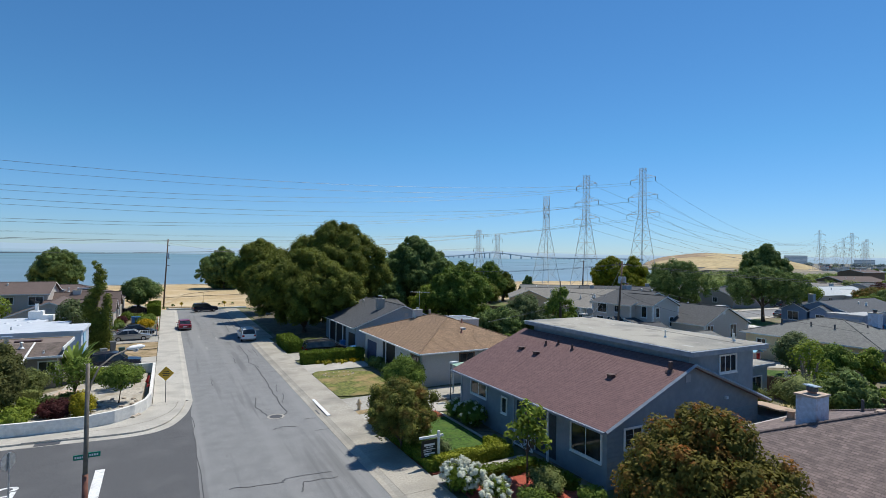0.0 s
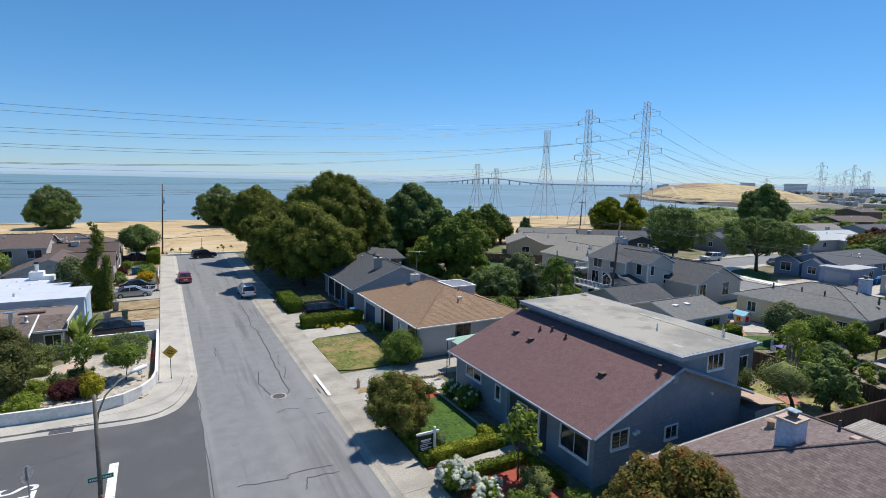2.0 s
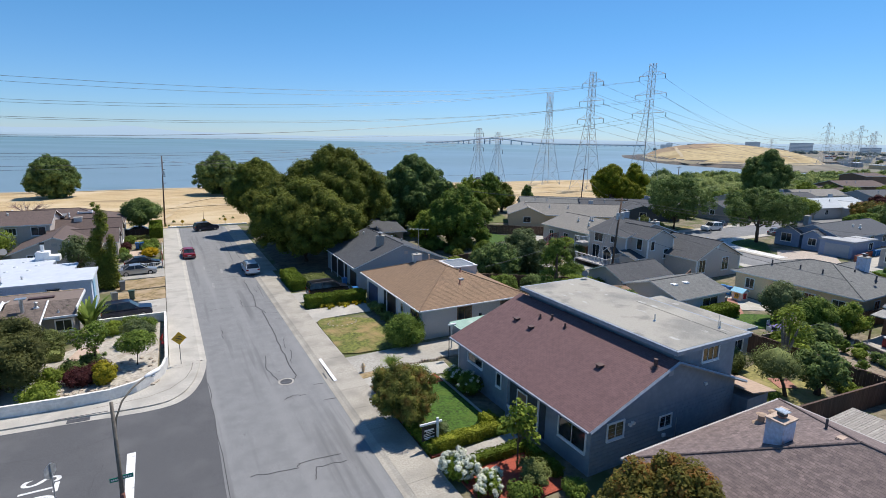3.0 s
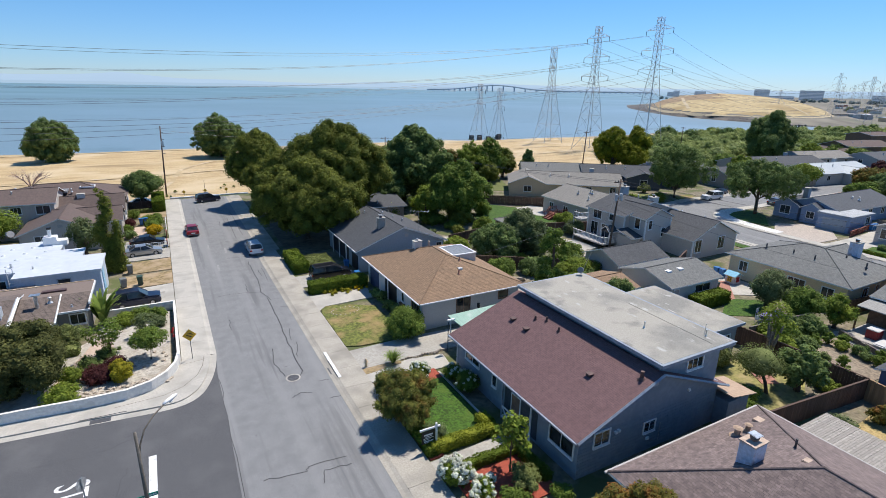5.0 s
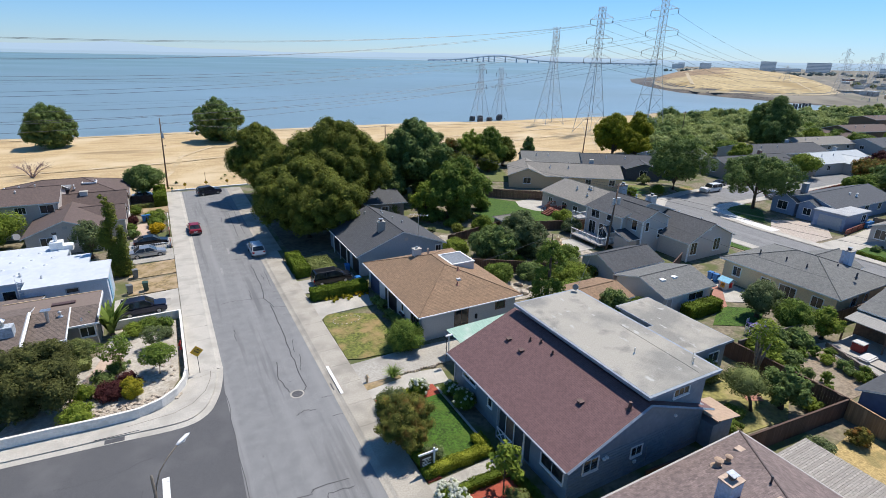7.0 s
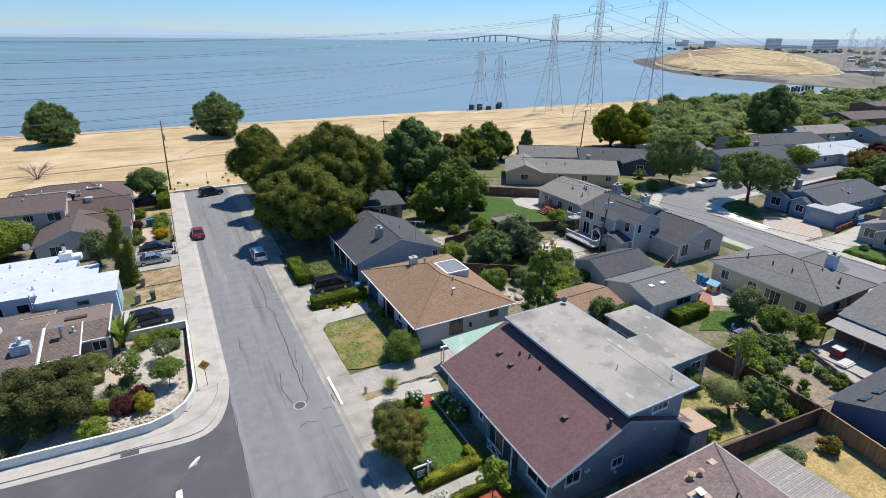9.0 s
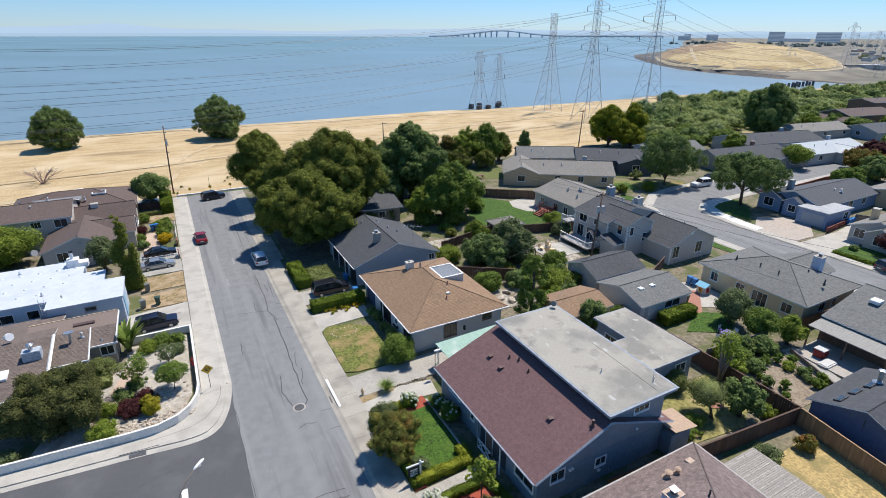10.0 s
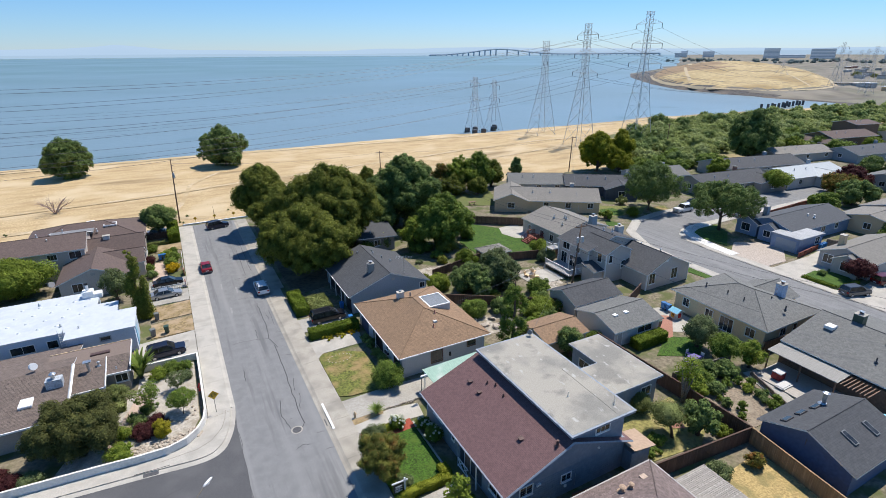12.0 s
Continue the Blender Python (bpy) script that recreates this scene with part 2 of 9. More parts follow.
def membrane():
    """Old roofing membrane: beige middle tones, grey-green wet stains, pale scuffs."""
    m, nt, b = shader("roof_membrane", 0.9)
    c = mixed(nt, noise_of(nt, 0.22, 5, lo=0.44, hi=0.58), (0.385, 0.36, 0.305), (0.215, 0.21, 0.188))
    c = mixed(nt, noise_of(nt, 0.55, 5, lo=0.57, hi=0.7), c, (0.215, 0.205, 0.18))
    c = mixed(nt, noise_of(nt, 0.75, 6, lo=0.63, hi=0.7, stretch=(1.6, 0.8, 1)), c, (0.5, 0.49, 0.465))
    f = noise_of(nt, 9, 5)
    c = mixed(nt, 0.25, c, mixed(nt, f, (0.22, 0.21, 0.185), (0.4, 0.385, 0.35)))
    nt.links.new(c, b.inputs["Base Color"])
    bumped(nt, b, f, 0.3, 0.02)
    return m


MEMBRANE = membrane()
TAN_SHEET = surface("tan_sheet_roof", (0.42, 0.3, 0.21), 0.8, spread=0.1, fine=4)
COVER_BOARD = boards("weathered_cover_board", (0.36, 0.33, 0.29), spread=0.2)
CORRUGATED = surface("weathered_patio_roof", (0.3, 0.29, 0.265), 0.85, spread=0.2, fine=3, stretch=(0.3, 6, 1))
GREEN_SHEET = surface("green_fibreglass", (0.3, 0.45, 0.36), 0.5, spread=0.2, fine=3, stain=(0.5, 0.56, 0.5), stretch=(4, 0.4, 1))
BRICK_PAINT = surface("painted_brick", (0.52, 0.56, 0.66), 0.8, spread=0.15, fine=6, stain=(0.42, 0.3, 0.26), stain_scale=1.6)
CLAY = surface("clay_flue", (0.36, 0.17, 0.12), 0.85, spread=0.2, fine=6)
GALV = surface("bright_vent_metal", (0.55, 0.57, 0.58), 0.35, 0.8, fine=6)
VENT_BROWN = surface("brown_vent_metal", (0.1, 0.06, 0.055), 0.6, 0.2, fine=6)
STONE = surface("pale_stone", (0.42, 0.36, 0.29), 0.9, spread=0.35, fine=5, bump=0.5)
GREEN_PLASTIC = surface("green_plastic", (0.03, 0.07, 0.05), 0.5, spread=0.1, bump=0)
BLUE_PLASTIC = surface("blue_plastic", (0.02, 0.16, 0.42), 0.45, spread=0.1, bump=0)
GREY_PLASTIC = surface("grey_plastic", (0.16, 0.17, 0.17), 0.5, spread=0.1, bump=0)
YELLOW_SIGN = surface("faded_yellow_sign", (0.62, 0.36, 0.02), 0.5, spread=0.1, bump=0)
GREEN_SIGN = surface("green_sign", (0.0, 0.2, 0.13), 0.5, spread=0.1, bump=0)
BLACK = surface("black_board", (0.012, 0.012, 0.014), 0.5, bump=0)
RED = surface("red_paint", (0.55, 0.03, 0.025), 0.5, spread=0.1, bump=0)
PURPLE = surface("purple_cloth", (0.16, 0.13, 0.32), 0.8, spread=0.2)
CYAN = surface("cyan_plastic", (0.2, 0.5, 0.66), 0.5, spread=0.1, bump=0)
FENCE = boards("dark_fence_boards", (0.12, 0.07, 0.05))
FENCE_TAN = boards("tan_fence_boards", (0.33, 0.22, 0.12))
FENCE_GREY = boards("grey_fence_boards", (0.2, 0.17, 0.145))
RUBBER = surface("tyre_rubber", (0.02, 0.02, 0.02), 0.85, bump=0)
RIM = surface("wheel_rim", (0.4, 0.4, 0.42), 0.35, 0.7, bump=0)
LAMP_RED = surface("tail_lens", (0.35, 0.01, 0.01), 0.25, bump=0)
LAMP_CLEAR = surface("head_lens", (0.7, 0.7, 0.72), 0.2, bump=0)

R_PURPLE = shingle("plum_shingles", (0.182, 0.105, 0.104), (0.148, 0.083, 0.084), (0.085, 0.048, 0.049), row=0.145)
R_BROWN = shingle("umber_shingles", (0.21, 0.165, 0.14), (0.1, 0.08, 0.07), (0.045, 0.036, 0.032))
R_UMBER = shingle("mottled_umber_shingles", (0.26, 0.198, 0.182), (0.09, 0.07, 0.068), (0.07, 0.055, 0.053), width=0.26, row=0.145)
R_TAN = shingle("tan_shingles", (0.315, 0.205, 0.125), (0.22, 0.142, 0.086), (0.11, 0.07, 0.042), stain=(0.135, 0.093, 0.062))
R_SLATE = shingle("slate_shingles", (0.085, 0.09, 0.098), (0.058, 0.062, 0.07), (0.03, 0.032, 0.036))
R_GREY = shingle("grey_shingles", (0.2, 0.203, 0.193), (0.128, 0.131, 0.126), (0.07, 0.07, 0.066))
R_MID = shingle("mid_grey_shingles", (0.16, 0.16, 0.158), (0.11, 0.111, 0.111), (0.06, 0.06, 0.06))
R_DARK = shingle("charcoal_shingles", (0.088, 0.092, 0.098), (0.058, 0.061, 0.067), (0.03, 0.031, 0.034))
R_PALE = shingle("pale_grey_shingles", (0.265, 0.25, 0.222), (0.2, 0.188, 0.168), (0.1, 0.095, 0.085))
R_CHOC = shingle("chocolate_shingles", (0.145, 0.105, 0.092), (0.112, 0.082, 0.073), (0.06, 0.044, 0.039))
R_BLUEGREY = shingle("blue_grey_shingles", (0.1, 0.108, 0.12), (0.07, 0.076, 0.087), (0.038, 0.042, 0.048))
R_METAL = surface("pale_metal_roof", (0.4, 0.44, 0.46), 0.6, 0.0, spread=0.1, fine=2, stretch=(5, 0.3, 1))

LEAF_DARK = foliage("dark_evergreen", (0.085, 0.108, 0.019), (0.245, 0.27, 0.042), trans=0.24)
LEAF_OAK = foliage("broadleaf_green", (0.07, 0.12, 0.035), (0.29, 0.38, 0.115))
LEAF_MID = foliage("mid_green", (0.075, 0.13, 0.02), (0.27, 0.36, 0.065))
LEAF_LIME = foliage("lime_green", (0.12, 0.18, 0.02), (0.33, 0.4, 0.06))
LEAF_YELLOW = foliage("yellow_green", (0.2, 0.2, 0.02), (0.5, 0.42, 0.03))
LEAF_GOLD = foliage("gold_shrub", (0.4, 0.28, 0.01), (0.62, 0.42, 0.01))
LEAF_RUST = foliage("rusty_green", (0.085, 0.09, 0.02), (0.26, 0.225, 0.045), (0.38, 0.14, 0.04))
LEAF_SCRUB = foliage("shore_scrub", (0.2, 0.26, 0.075), (0.46, 0.52, 0.18), trans=0.4)
LEAF_DEEP = foliage("deep_green", (0.05, 0.065, 0.02), (0.2, 0.205, 0.065))
LEAF_BRIGHT = foliage("bright_evergreen", (0.13, 0.16, 0.012), (0.4, 0.4, 0.03))
LEAF_BRONZE = foliage("bronze_green", (0.08, 0.1, 0.022), (0.27, 0.27, 0.055), (0.25, 0.135, 0.04))
LEAF_GOLD_DRY = foliage("dry_tuft", (0.25, 0.19, 0.09), (0.42, 0.33, 0.17), trans=0.2)
LEAF_PLUM = foliage("plum_leaf", (0.05, 0.018, 0.02), (0.13, 0.04, 0.04))
LEAF_GREY = foliage("grey_green", (0.085, 0.12, 0.045), (0.25, 0.3, 0.13))
LEAF_WILLOW = foliage("willow_green", (0.25, 0.31, 0.11), (0.52, 0.58, 0.25), trans=0.4)
LEAF_OLIVE = foliage("olive_scrub", (0.12, 0.155, 0.045), (0.31, 0.345, 0.12))
HEDGE_LEAF = foliage("hedge_green", (0.07, 0.115, 0.012), (0.22, 0.29, 0.035))
HEDGE_BRIGHT = foliage("bright_hedge", (0.15, 0.19, 0.015), (0.4, 0.42, 0.05))
BLOSSOM = foliage("white_blossom", (0.68, 0.7, 0.52), (0.88, 0.88, 0.78), trans=0.15)
BLADE = foliage("blade_leaf", (0.13, 0.21, 0.04), (0.33, 0.43, 0.1))
TWIG = surface("bare_twigs", (0.34, 0.25, 0.22), 0.9, bump=0)


def glass():
    m, nt, b = shader("window_glass", 0.06)
    b.inputs["Base Color"].default_value = (0.022, 0.027, 0.03, 1)
    b.inputs["Specular IOR Level"].default_value = 0.6
    g = noise_of(nt, 1.1, 2)
    nt.links.new(mixed(nt, g, (0.014, 0.017, 0.02), (0.05, 0.055, 0.058)), b.inputs["Base Color"])
    return m


GLASS = glass()


def paintwork(name, col, metal=0.3):
    m, nt, b = shader(name, 0.3, metal)
    b.inputs["Base Color"].default_value = (*col, 1)
    b.inputs["Coat Weight"].default_value, b.inputs["Coat Roughness"].default_value = 0.35, 0.1
    return m


def water():
    m, nt, b = shader("bay_water", 0.3)
    g = noise_of(nt, 0.0035, 3, lo=0.38, hi=0.66)
    c = mixed(nt, g, (0.15, 0.235, 0.225), (0.17, 0.245, 0.25))
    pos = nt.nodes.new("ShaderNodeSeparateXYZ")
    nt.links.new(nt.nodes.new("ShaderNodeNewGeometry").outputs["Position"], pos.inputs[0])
    # bluer and paler base colour near the shore, greener further out
    offshore = nt.nodes.new("ShaderNodeMapRange")
    offshore.inputs[1].default_value, offshore.inputs[2].default_value = 260, 1300
    nt.links.new(pos.outputs[1], offshore.inputs[0])
    c = mixed(nt, offshore.outputs[0], mixed(nt, g, (0.175, 0.245, 0.275), (0.2, 0.27, 0.3)), c)
    p = noise_of(nt, 0.03, 5, lo=0.6, hi=0.74)
    c = mixed(nt, p, c, (0.13, 0.19, 0.2))
    nt.links.new(c, b.inputs["Base Color"])
    r = nt.nodes.new("ShaderNodeMapRange")
    r.inputs[3].default_value, r.inputs[4].default_value = 0.36, 0.28
    nt.links.new(g, r.inputs[0])
    nt.links.new(r.outputs[0], b.inputs["Roughness"])
    w = noise_of(nt, 0.5, 5, lo=0.2, hi=0.8, stretch=(0.7, 1, 1))
    bumped(nt, b, w, 0.35, 0.25)
    return m


WATER = water()


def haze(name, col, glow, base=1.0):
    """Distance seen through bright air: its haze is painted as pale colour and glow."""
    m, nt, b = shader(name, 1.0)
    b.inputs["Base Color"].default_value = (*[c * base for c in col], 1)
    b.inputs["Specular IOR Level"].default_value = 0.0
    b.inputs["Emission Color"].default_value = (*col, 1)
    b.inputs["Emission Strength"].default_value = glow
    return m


# office walls and window bands: painted haze with a faint glow, no lamps
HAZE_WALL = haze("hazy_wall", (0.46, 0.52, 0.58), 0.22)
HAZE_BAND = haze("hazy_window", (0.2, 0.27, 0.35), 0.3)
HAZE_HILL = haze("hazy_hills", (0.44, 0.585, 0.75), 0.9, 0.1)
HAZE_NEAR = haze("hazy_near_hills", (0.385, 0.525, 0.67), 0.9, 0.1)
# base colours shifted towards blue to paint in the haze of distance
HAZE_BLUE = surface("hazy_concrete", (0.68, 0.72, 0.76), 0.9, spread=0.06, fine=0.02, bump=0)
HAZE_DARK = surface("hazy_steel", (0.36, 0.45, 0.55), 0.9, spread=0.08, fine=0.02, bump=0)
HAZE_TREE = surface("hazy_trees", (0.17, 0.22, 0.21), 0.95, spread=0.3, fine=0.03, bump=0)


# ---- building helpers ----
INV = {}


def thing(name, x, y, z=0.0, rz=0.0, label="", category="", group="", kind="", local=False):
    """An empty at a thing's base. Its parts are given in world places, or round its base if local."""
    ob = new(name)
    ob.empty_display_size = 0.3
    ob.matrix_basis = pose(x, y, z, 0, 0, rz)
    INV[ob] = None if local else Matrix.Translation((-x, -y, -z))
    return tagged(ob, label, category, group, kind)


def part(name, bm, material, parent=None, label="", smooth=False):
    me = bpy.data.meshes.new(name)
    inv = INV.get(parent)
    if inv is not None:
        bm.transform(inv)
    bm.normal_update()
    bm.to_mesh(me)
    bm.free()
    for m in (material if isinstance(material, (list, tuple)) else [material]):
        me.materials.append(m)
    if smooth:
        me.polygons.foreach_set("use_smooth", [True] * len(me.polygons))
    ob = new(name, me)
    ob.parent = parent
    INV[ob] = inv
    if label:
        ob["label"] = label
    return ob


def solo(name, bm, material, label, category, group="", kind="", smooth=False):
    return tagged(part(name, bm, material, None, "", smooth), label, category, group, kind)


def bx(x0, x1, y0, y1, z0, z1, bm=None, bevel=0.0):
    b = bmesh.new()
    v = [b.verts.new((x, y, z)) for z in (z0, z1) for y in (y0, y1) for x in (x0, x1)]
    for f in ((0, 2, 3, 1), (4, 5, 7, 6), (0, 1, 5, 4), (2, 6, 7, 3), (0, 4, 6, 2), (1, 3, 7, 5)):
        b.faces.new([v[i] for i in f])
    if bevel:
        bmesh.ops.bevel(b, geom=b.edges[:], offset=bevel, segments=2, affect="EDGES")
    return b if bm is None else merge(bm, b)


def merge(bm, other):
    me = bpy.data.meshes.new("tmp")
    other.to_mesh(me)
    other.free()
    bm.from_mesh(me)
    bpy.data.meshes.remove(me)
    return bm


def slab(poly, z0, z1, bm=None, z_of=None):
    """A flat plate with the outline poly (x, y), anticlockwise."""
    b = bmesh.new()
    lo = [b.verts.new((x, y, z0)) for x, y in poly]
    hi = [b.verts.new((x, y, z1)) for x, y in poly]
    b.faces.new(hi)
    b.faces.new(lo[::-1])
    n = len(poly)
    for i in range(n):
        j = (i + 1) % n
        b.faces.new((lo[i], lo[j], hi[j], hi[i]))
    bmesh.ops.recalc_face_normals(b, faces=b.faces[:])
    return b if bm is None else merge(bm, b)


def bar(p, q, w, bm=None, w2=None, sides=4):
    """A straight bar from p to q, w thick, w2 at its end."""
    p, q = Vector(p), Vector(q)
    b = bmesh.new()
    m = Matrix.Translation((p + q) / 2) @ (q - p).to_track_quat("Z", "Y").to_matrix().to_4x4()
    bmesh.ops.create_cone(b, cap_ends=True, segments=sides, radius1=w / 2, radius2=(w if w2 is None else w2) / 2, depth=(q - p).length, matrix=m)
    return b if bm is None else merge(bm, b)


def ribbon(pts, width, z, bm=None):
    """A flat strip on the ground along pts."""
    b = bmesh.new()
    rows = []
    for i, p in enumerate(pts):
        a, c = Vector(pts[max(0, i - 1)]), Vector(pts[min(len(pts) - 1, i + 1)])
        d = (c - a).normalized()
        n = Vector((-d.y, d.x)) * width / 2
        rows.append([b.verts.new((p[0] + s * n.x, p[1] + s * n.y, z)) for s in (1, -1)])
    for r, s in zip(rows, rows[1:]):
        b.faces.new((r[0], r[1], s[1], s[0]))
    return b if bm is None else merge(bm, b)


def tube(pts, radii, sides=7, bm=None):
    """A bent tapered tube."""
    b = bmesh.new()
    rings = []
    for i, p in enumerate(pts):
        a, c = Vector(pts[max(0, i - 1)]), Vector(pts[min(len(pts) - 1, i + 1)])
        m = Matrix.Translation(p) @ (c - a).to_track_quat("Z", "Y").to_matrix().to_4x4()
        rings.append([b.verts.new(m @ Vector((math.cos(k * math.tau / sides) * radii[i], math.sin(k * math.tau / sides) * radii[i], 0))) for k in range(sides)])
    for r, s in zip(rings, rings[1:]):
        for k in range(sides):
            b.faces.new((r[k], r[(k + 1) % sides], s[(k + 1) % sides], s[k]))
    b.faces.new(rings[0][::-1])
    b.faces.new(rings[-1])
    return b if bm is None else merge(bm, b)


DIRS = {"-y": ((1, 0, 0), (0, -1, 0)), "+y": ((-1, 0, 0), (0, 1, 0)), "-x": ((0, -1, 0), (-1, 0, 0)), "+x": ((0, 1, 0), (1, 0, 0))}


def face_box(c, side, u0, u1, v0, v1, n0, n1, bm=None):
    """A box on a wall: u along it, v up, n out of it, from the point c."""
    u, n = (Vector(d) for d in DIRS[side])
    b = bmesh.new()
    v = [b.verts.new(Vector(c) + u * uu + n * nn + Vector((0, 0, vv))) for nn in (n0, n1) for vv in (v0, v1) for uu in (u0, u1)]
    for f in ((0, 1, 3, 2), (4, 6, 7, 5), (0, 4, 5, 1), (2, 3, 7, 6), (0, 2, 6, 4), (1, 5, 7, 3)):
        b.faces.new([v[i] for i in f])
    bmesh.ops.recalc_face_normals(b, faces=b.faces[:])
    return b if bm is None else merge(bm, b)


def window(parent, c, side, w, h, panes=2, frame_mat=None, t=0.09, sill=True):
    """A window: proud frame, panes set back in it, mullions, a sill. c is the middle of its foot."""
    fm = frame_mat or WHITE
    b = bmesh.new()
    for u0, u1, v0, v1 in ((-w / 2 - t, w / 2 + t, -t, 0), (-w / 2 - t, w / 2 + t, h, h + t), (-w / 2 - t, -w / 2, 0, h), (w / 2, w / 2 + t, 0, h)):
        face_box(c, side, u0, u1, v0, v1, -0.02, 0.07, b)
    win = part("window", b, fm, parent)
    for k in range(panes):
        a, e = -w / 2 + w * k / panes, -w / 2 + w * (k + 1) / panes
        part("pane", face_box(c, side, a + 0.02, e - 0.02, 0.02, h - 0.02, 0.005, 0.018), GLASS, win)
        if k:
            part("mullion", face_box(c, side, a - 0.02, a + 0.02, 0, h, 0.0, 0.045), fm, win)
    if sill:
        part("sill", face_box(c, side, -w / 2 - t, w / 2 + t, -t - 0.05, -t, 0.0, 0.12), fm, win)
    return win


def door(parent, c, side, w, h, mat):
    d = part("door", face_box(c, side, -w / 2, w / 2, 0.0, h, 0.0, 0.04), mat, parent)
    fr = face_box(c, side, -w / 2 - 0.08, -w / 2, 0, h + 0.08, 0.0, 0.06)
    face_box(c, side, w / 2, w / 2 + 0.08, 0, h + 0.08, 0.0, 0.06, fr)
    face_box(c, side, -w / 2, w / 2, h, h + 0.08, 0.0, 0.06, fr)
    part("door_frame", fr, WHITE, d)
    return d


def slope(parent, pts, mat, thick=0.14, rows=0.0, name="roof", trim=None):
    """One slope of a roof. pts: its corners, the eave's two first. rows: the height of its courses, 0 for one plain sheet."""
    P = [Vector(p) for p in pts]
    u = (P[1] - P[0]).normalized()
    n = u.cross(P[2] - P[0]).normalized()
    if n.z < 0:
        n = -n
    v = n.cross(u)
    if v.z < 0:
        v = -v
    b = bmesh.new()
    uvl = b.loops.layers.uv.new("UVMap")
    top = [b.verts.new(p) for p in P]
    low = [b.verts.new(p - Vector((0, 0, thick))) for p in P]
    faces = [b.faces.new(top), b.faces.new(low[::-1])]
    for i in range(len(P)):
        j = (i + 1) % len(P)
        faces.append(b.faces.new((low[i], low[j], top[j], top[i])))
    bmesh.ops.recalc_face_normals(b, faces=faces)
    for f in b.faces:
        for lp in f.loops:
            d = lp.vert.co - P[0]
            lp[uvl].uv = (d.dot(u), d.dot(v))
    for f in faces[2:]:
        f.material_index = 1
    roof = part(name, b, [mat, trim or WHITE], parent)
    if rows:
        flat = [((p - P[0]).dot(u), (p - P[0]).dot(v)) for p in P]
        top_v = max(f[1] for f in flat)
        k = 0
        while k * rows < top_v - 0.02:
            lo, hi = k * rows, min((k + 1) * rows, top_v)
            poly = clip_band(flat, lo, hi)
            k += 1
            if len(poly) < 3:
                continue
            b = bmesh.new()
            uvl = b.loops.layers.uv.new("UVMap")
            tops, lows = [], []
            for a, e in poly:
                lift = 0.004 + min(0.013, 0.09 * rows - 0.009) * (1 - (e - lo) / rows)
                base = P[0] + u * a + v * e
                tops.append(b.verts.new(base + n * lift))
                lows.append(b.verts.new(base + n * 0.001))
            b.faces.new(tops)
            for i in range(len(poly)):
                j = (i + 1) % len(poly)
                b.faces.new((lows[i], lows[j], tops[j], tops[i]))
            bmesh.ops.recalc_face_normals(b, faces=b.faces[:])
            inv_o = P[0]
            for f in b.faces:
                for lp in f.loops:
                    d = lp.vert.co - inv_o
                    lp[uvl].uv = (d.dot(u), d.dot(v))
            part("shingle_course", b, mat, roof)
    return roof


def clip_band(poly, lo, hi):
    for sign, lim in ((1, lo), (-1, -hi)):
        out = []
        for i in range(len(poly)):
            p, q = poly[i], poly[(i + 1) % len(poly)]
            dp, dq = sign * p[1] - lim, sign * q[1] - lim
            if dp >= 0:
                out.append(p)
            if (dp > 0 > dq) or (dp < 0 < dq):
                s = dp / (dp - dq)
                out.append((p[0] + (q[0] - p[0]) * s, p[1] + (q[1] - p[1]) * s))
        poly = out
        if len(poly) < 3:
            return []
    return poly


def prism(poly, axis, a0, a1, bm=None):
    """A wall block: the outline poly (s, z) drawn along an axis from a0 to a1."""
    b = bmesh.new()
    put = (lambda s, z, a: (s, a, z)) if axis == "y" else (lambda s, z, a: (a, s, z))
    A = [b.verts.new(put(s, z, a0)) for s, z in poly]
    B = [b.verts.new(put(s, z, a1)) for s, z in poly]
    b.faces.new(A)
    b.faces.new(B[::-1])
    for i in range(len(poly)):
        j = (i + 1) % len(poly)
        b.faces.new((A[i], A[j], B[j], B[i]))
    bmesh.ops.recalc_face_normals(b, faces=b.faces[:])
    return b if bm is None else merge(bm, b)


def gable(h, x0, x1, y0, y1, eave, ridge, axis, wall, roof, over=0.45, rows=0.0, base=0.0, trim=None, name="wall"):
    """A block with a gable roof whose ridge runs along axis. Returns the wall."""
    if axis == "y":
        s0, s1, a0, a1 = x0, x1, y0, y1
    else:
        s0, s1, a0, a1 = y0, y1, x0, x1
    mid = (s0 + s1) / 2
    k = (ridge - eave) / (mid - s0)
    w = part(name, prism([(s0, base), (s1, base), (s1, eave - 0.1), (mid, ridge - 0.1), (s0, eave - 0.1)], axis, a0, a1), wall, h)
    ez = eave - k * over
    q0, q1 = a0 - over * 0.8, a1 + over * 0.8
    pt = (lambda s, a, z: (s, a, z)) if axis == "y" else (lambda s, a, z: (a, s, z))
    slope(h, [pt(s0 - over, q0, ez), pt(s0 - over, q1, ez), pt(mid, q1, ridge), pt(mid, q0, ridge)], roof, rows=rows, trim=trim)
    slope(h, [pt(s1 + over, q0, ez), pt(s1 + over, q1, ez), pt(mid, q1, ridge), pt(mid, q0, ridge)], roof, rows=rows, trim=trim)
    part("ridge_cap", bar(pt(mid, q0, ridge + 0.01), pt(mid, q1, ridge + 0.01), 0.13, sides=6), roof, h)
    return w


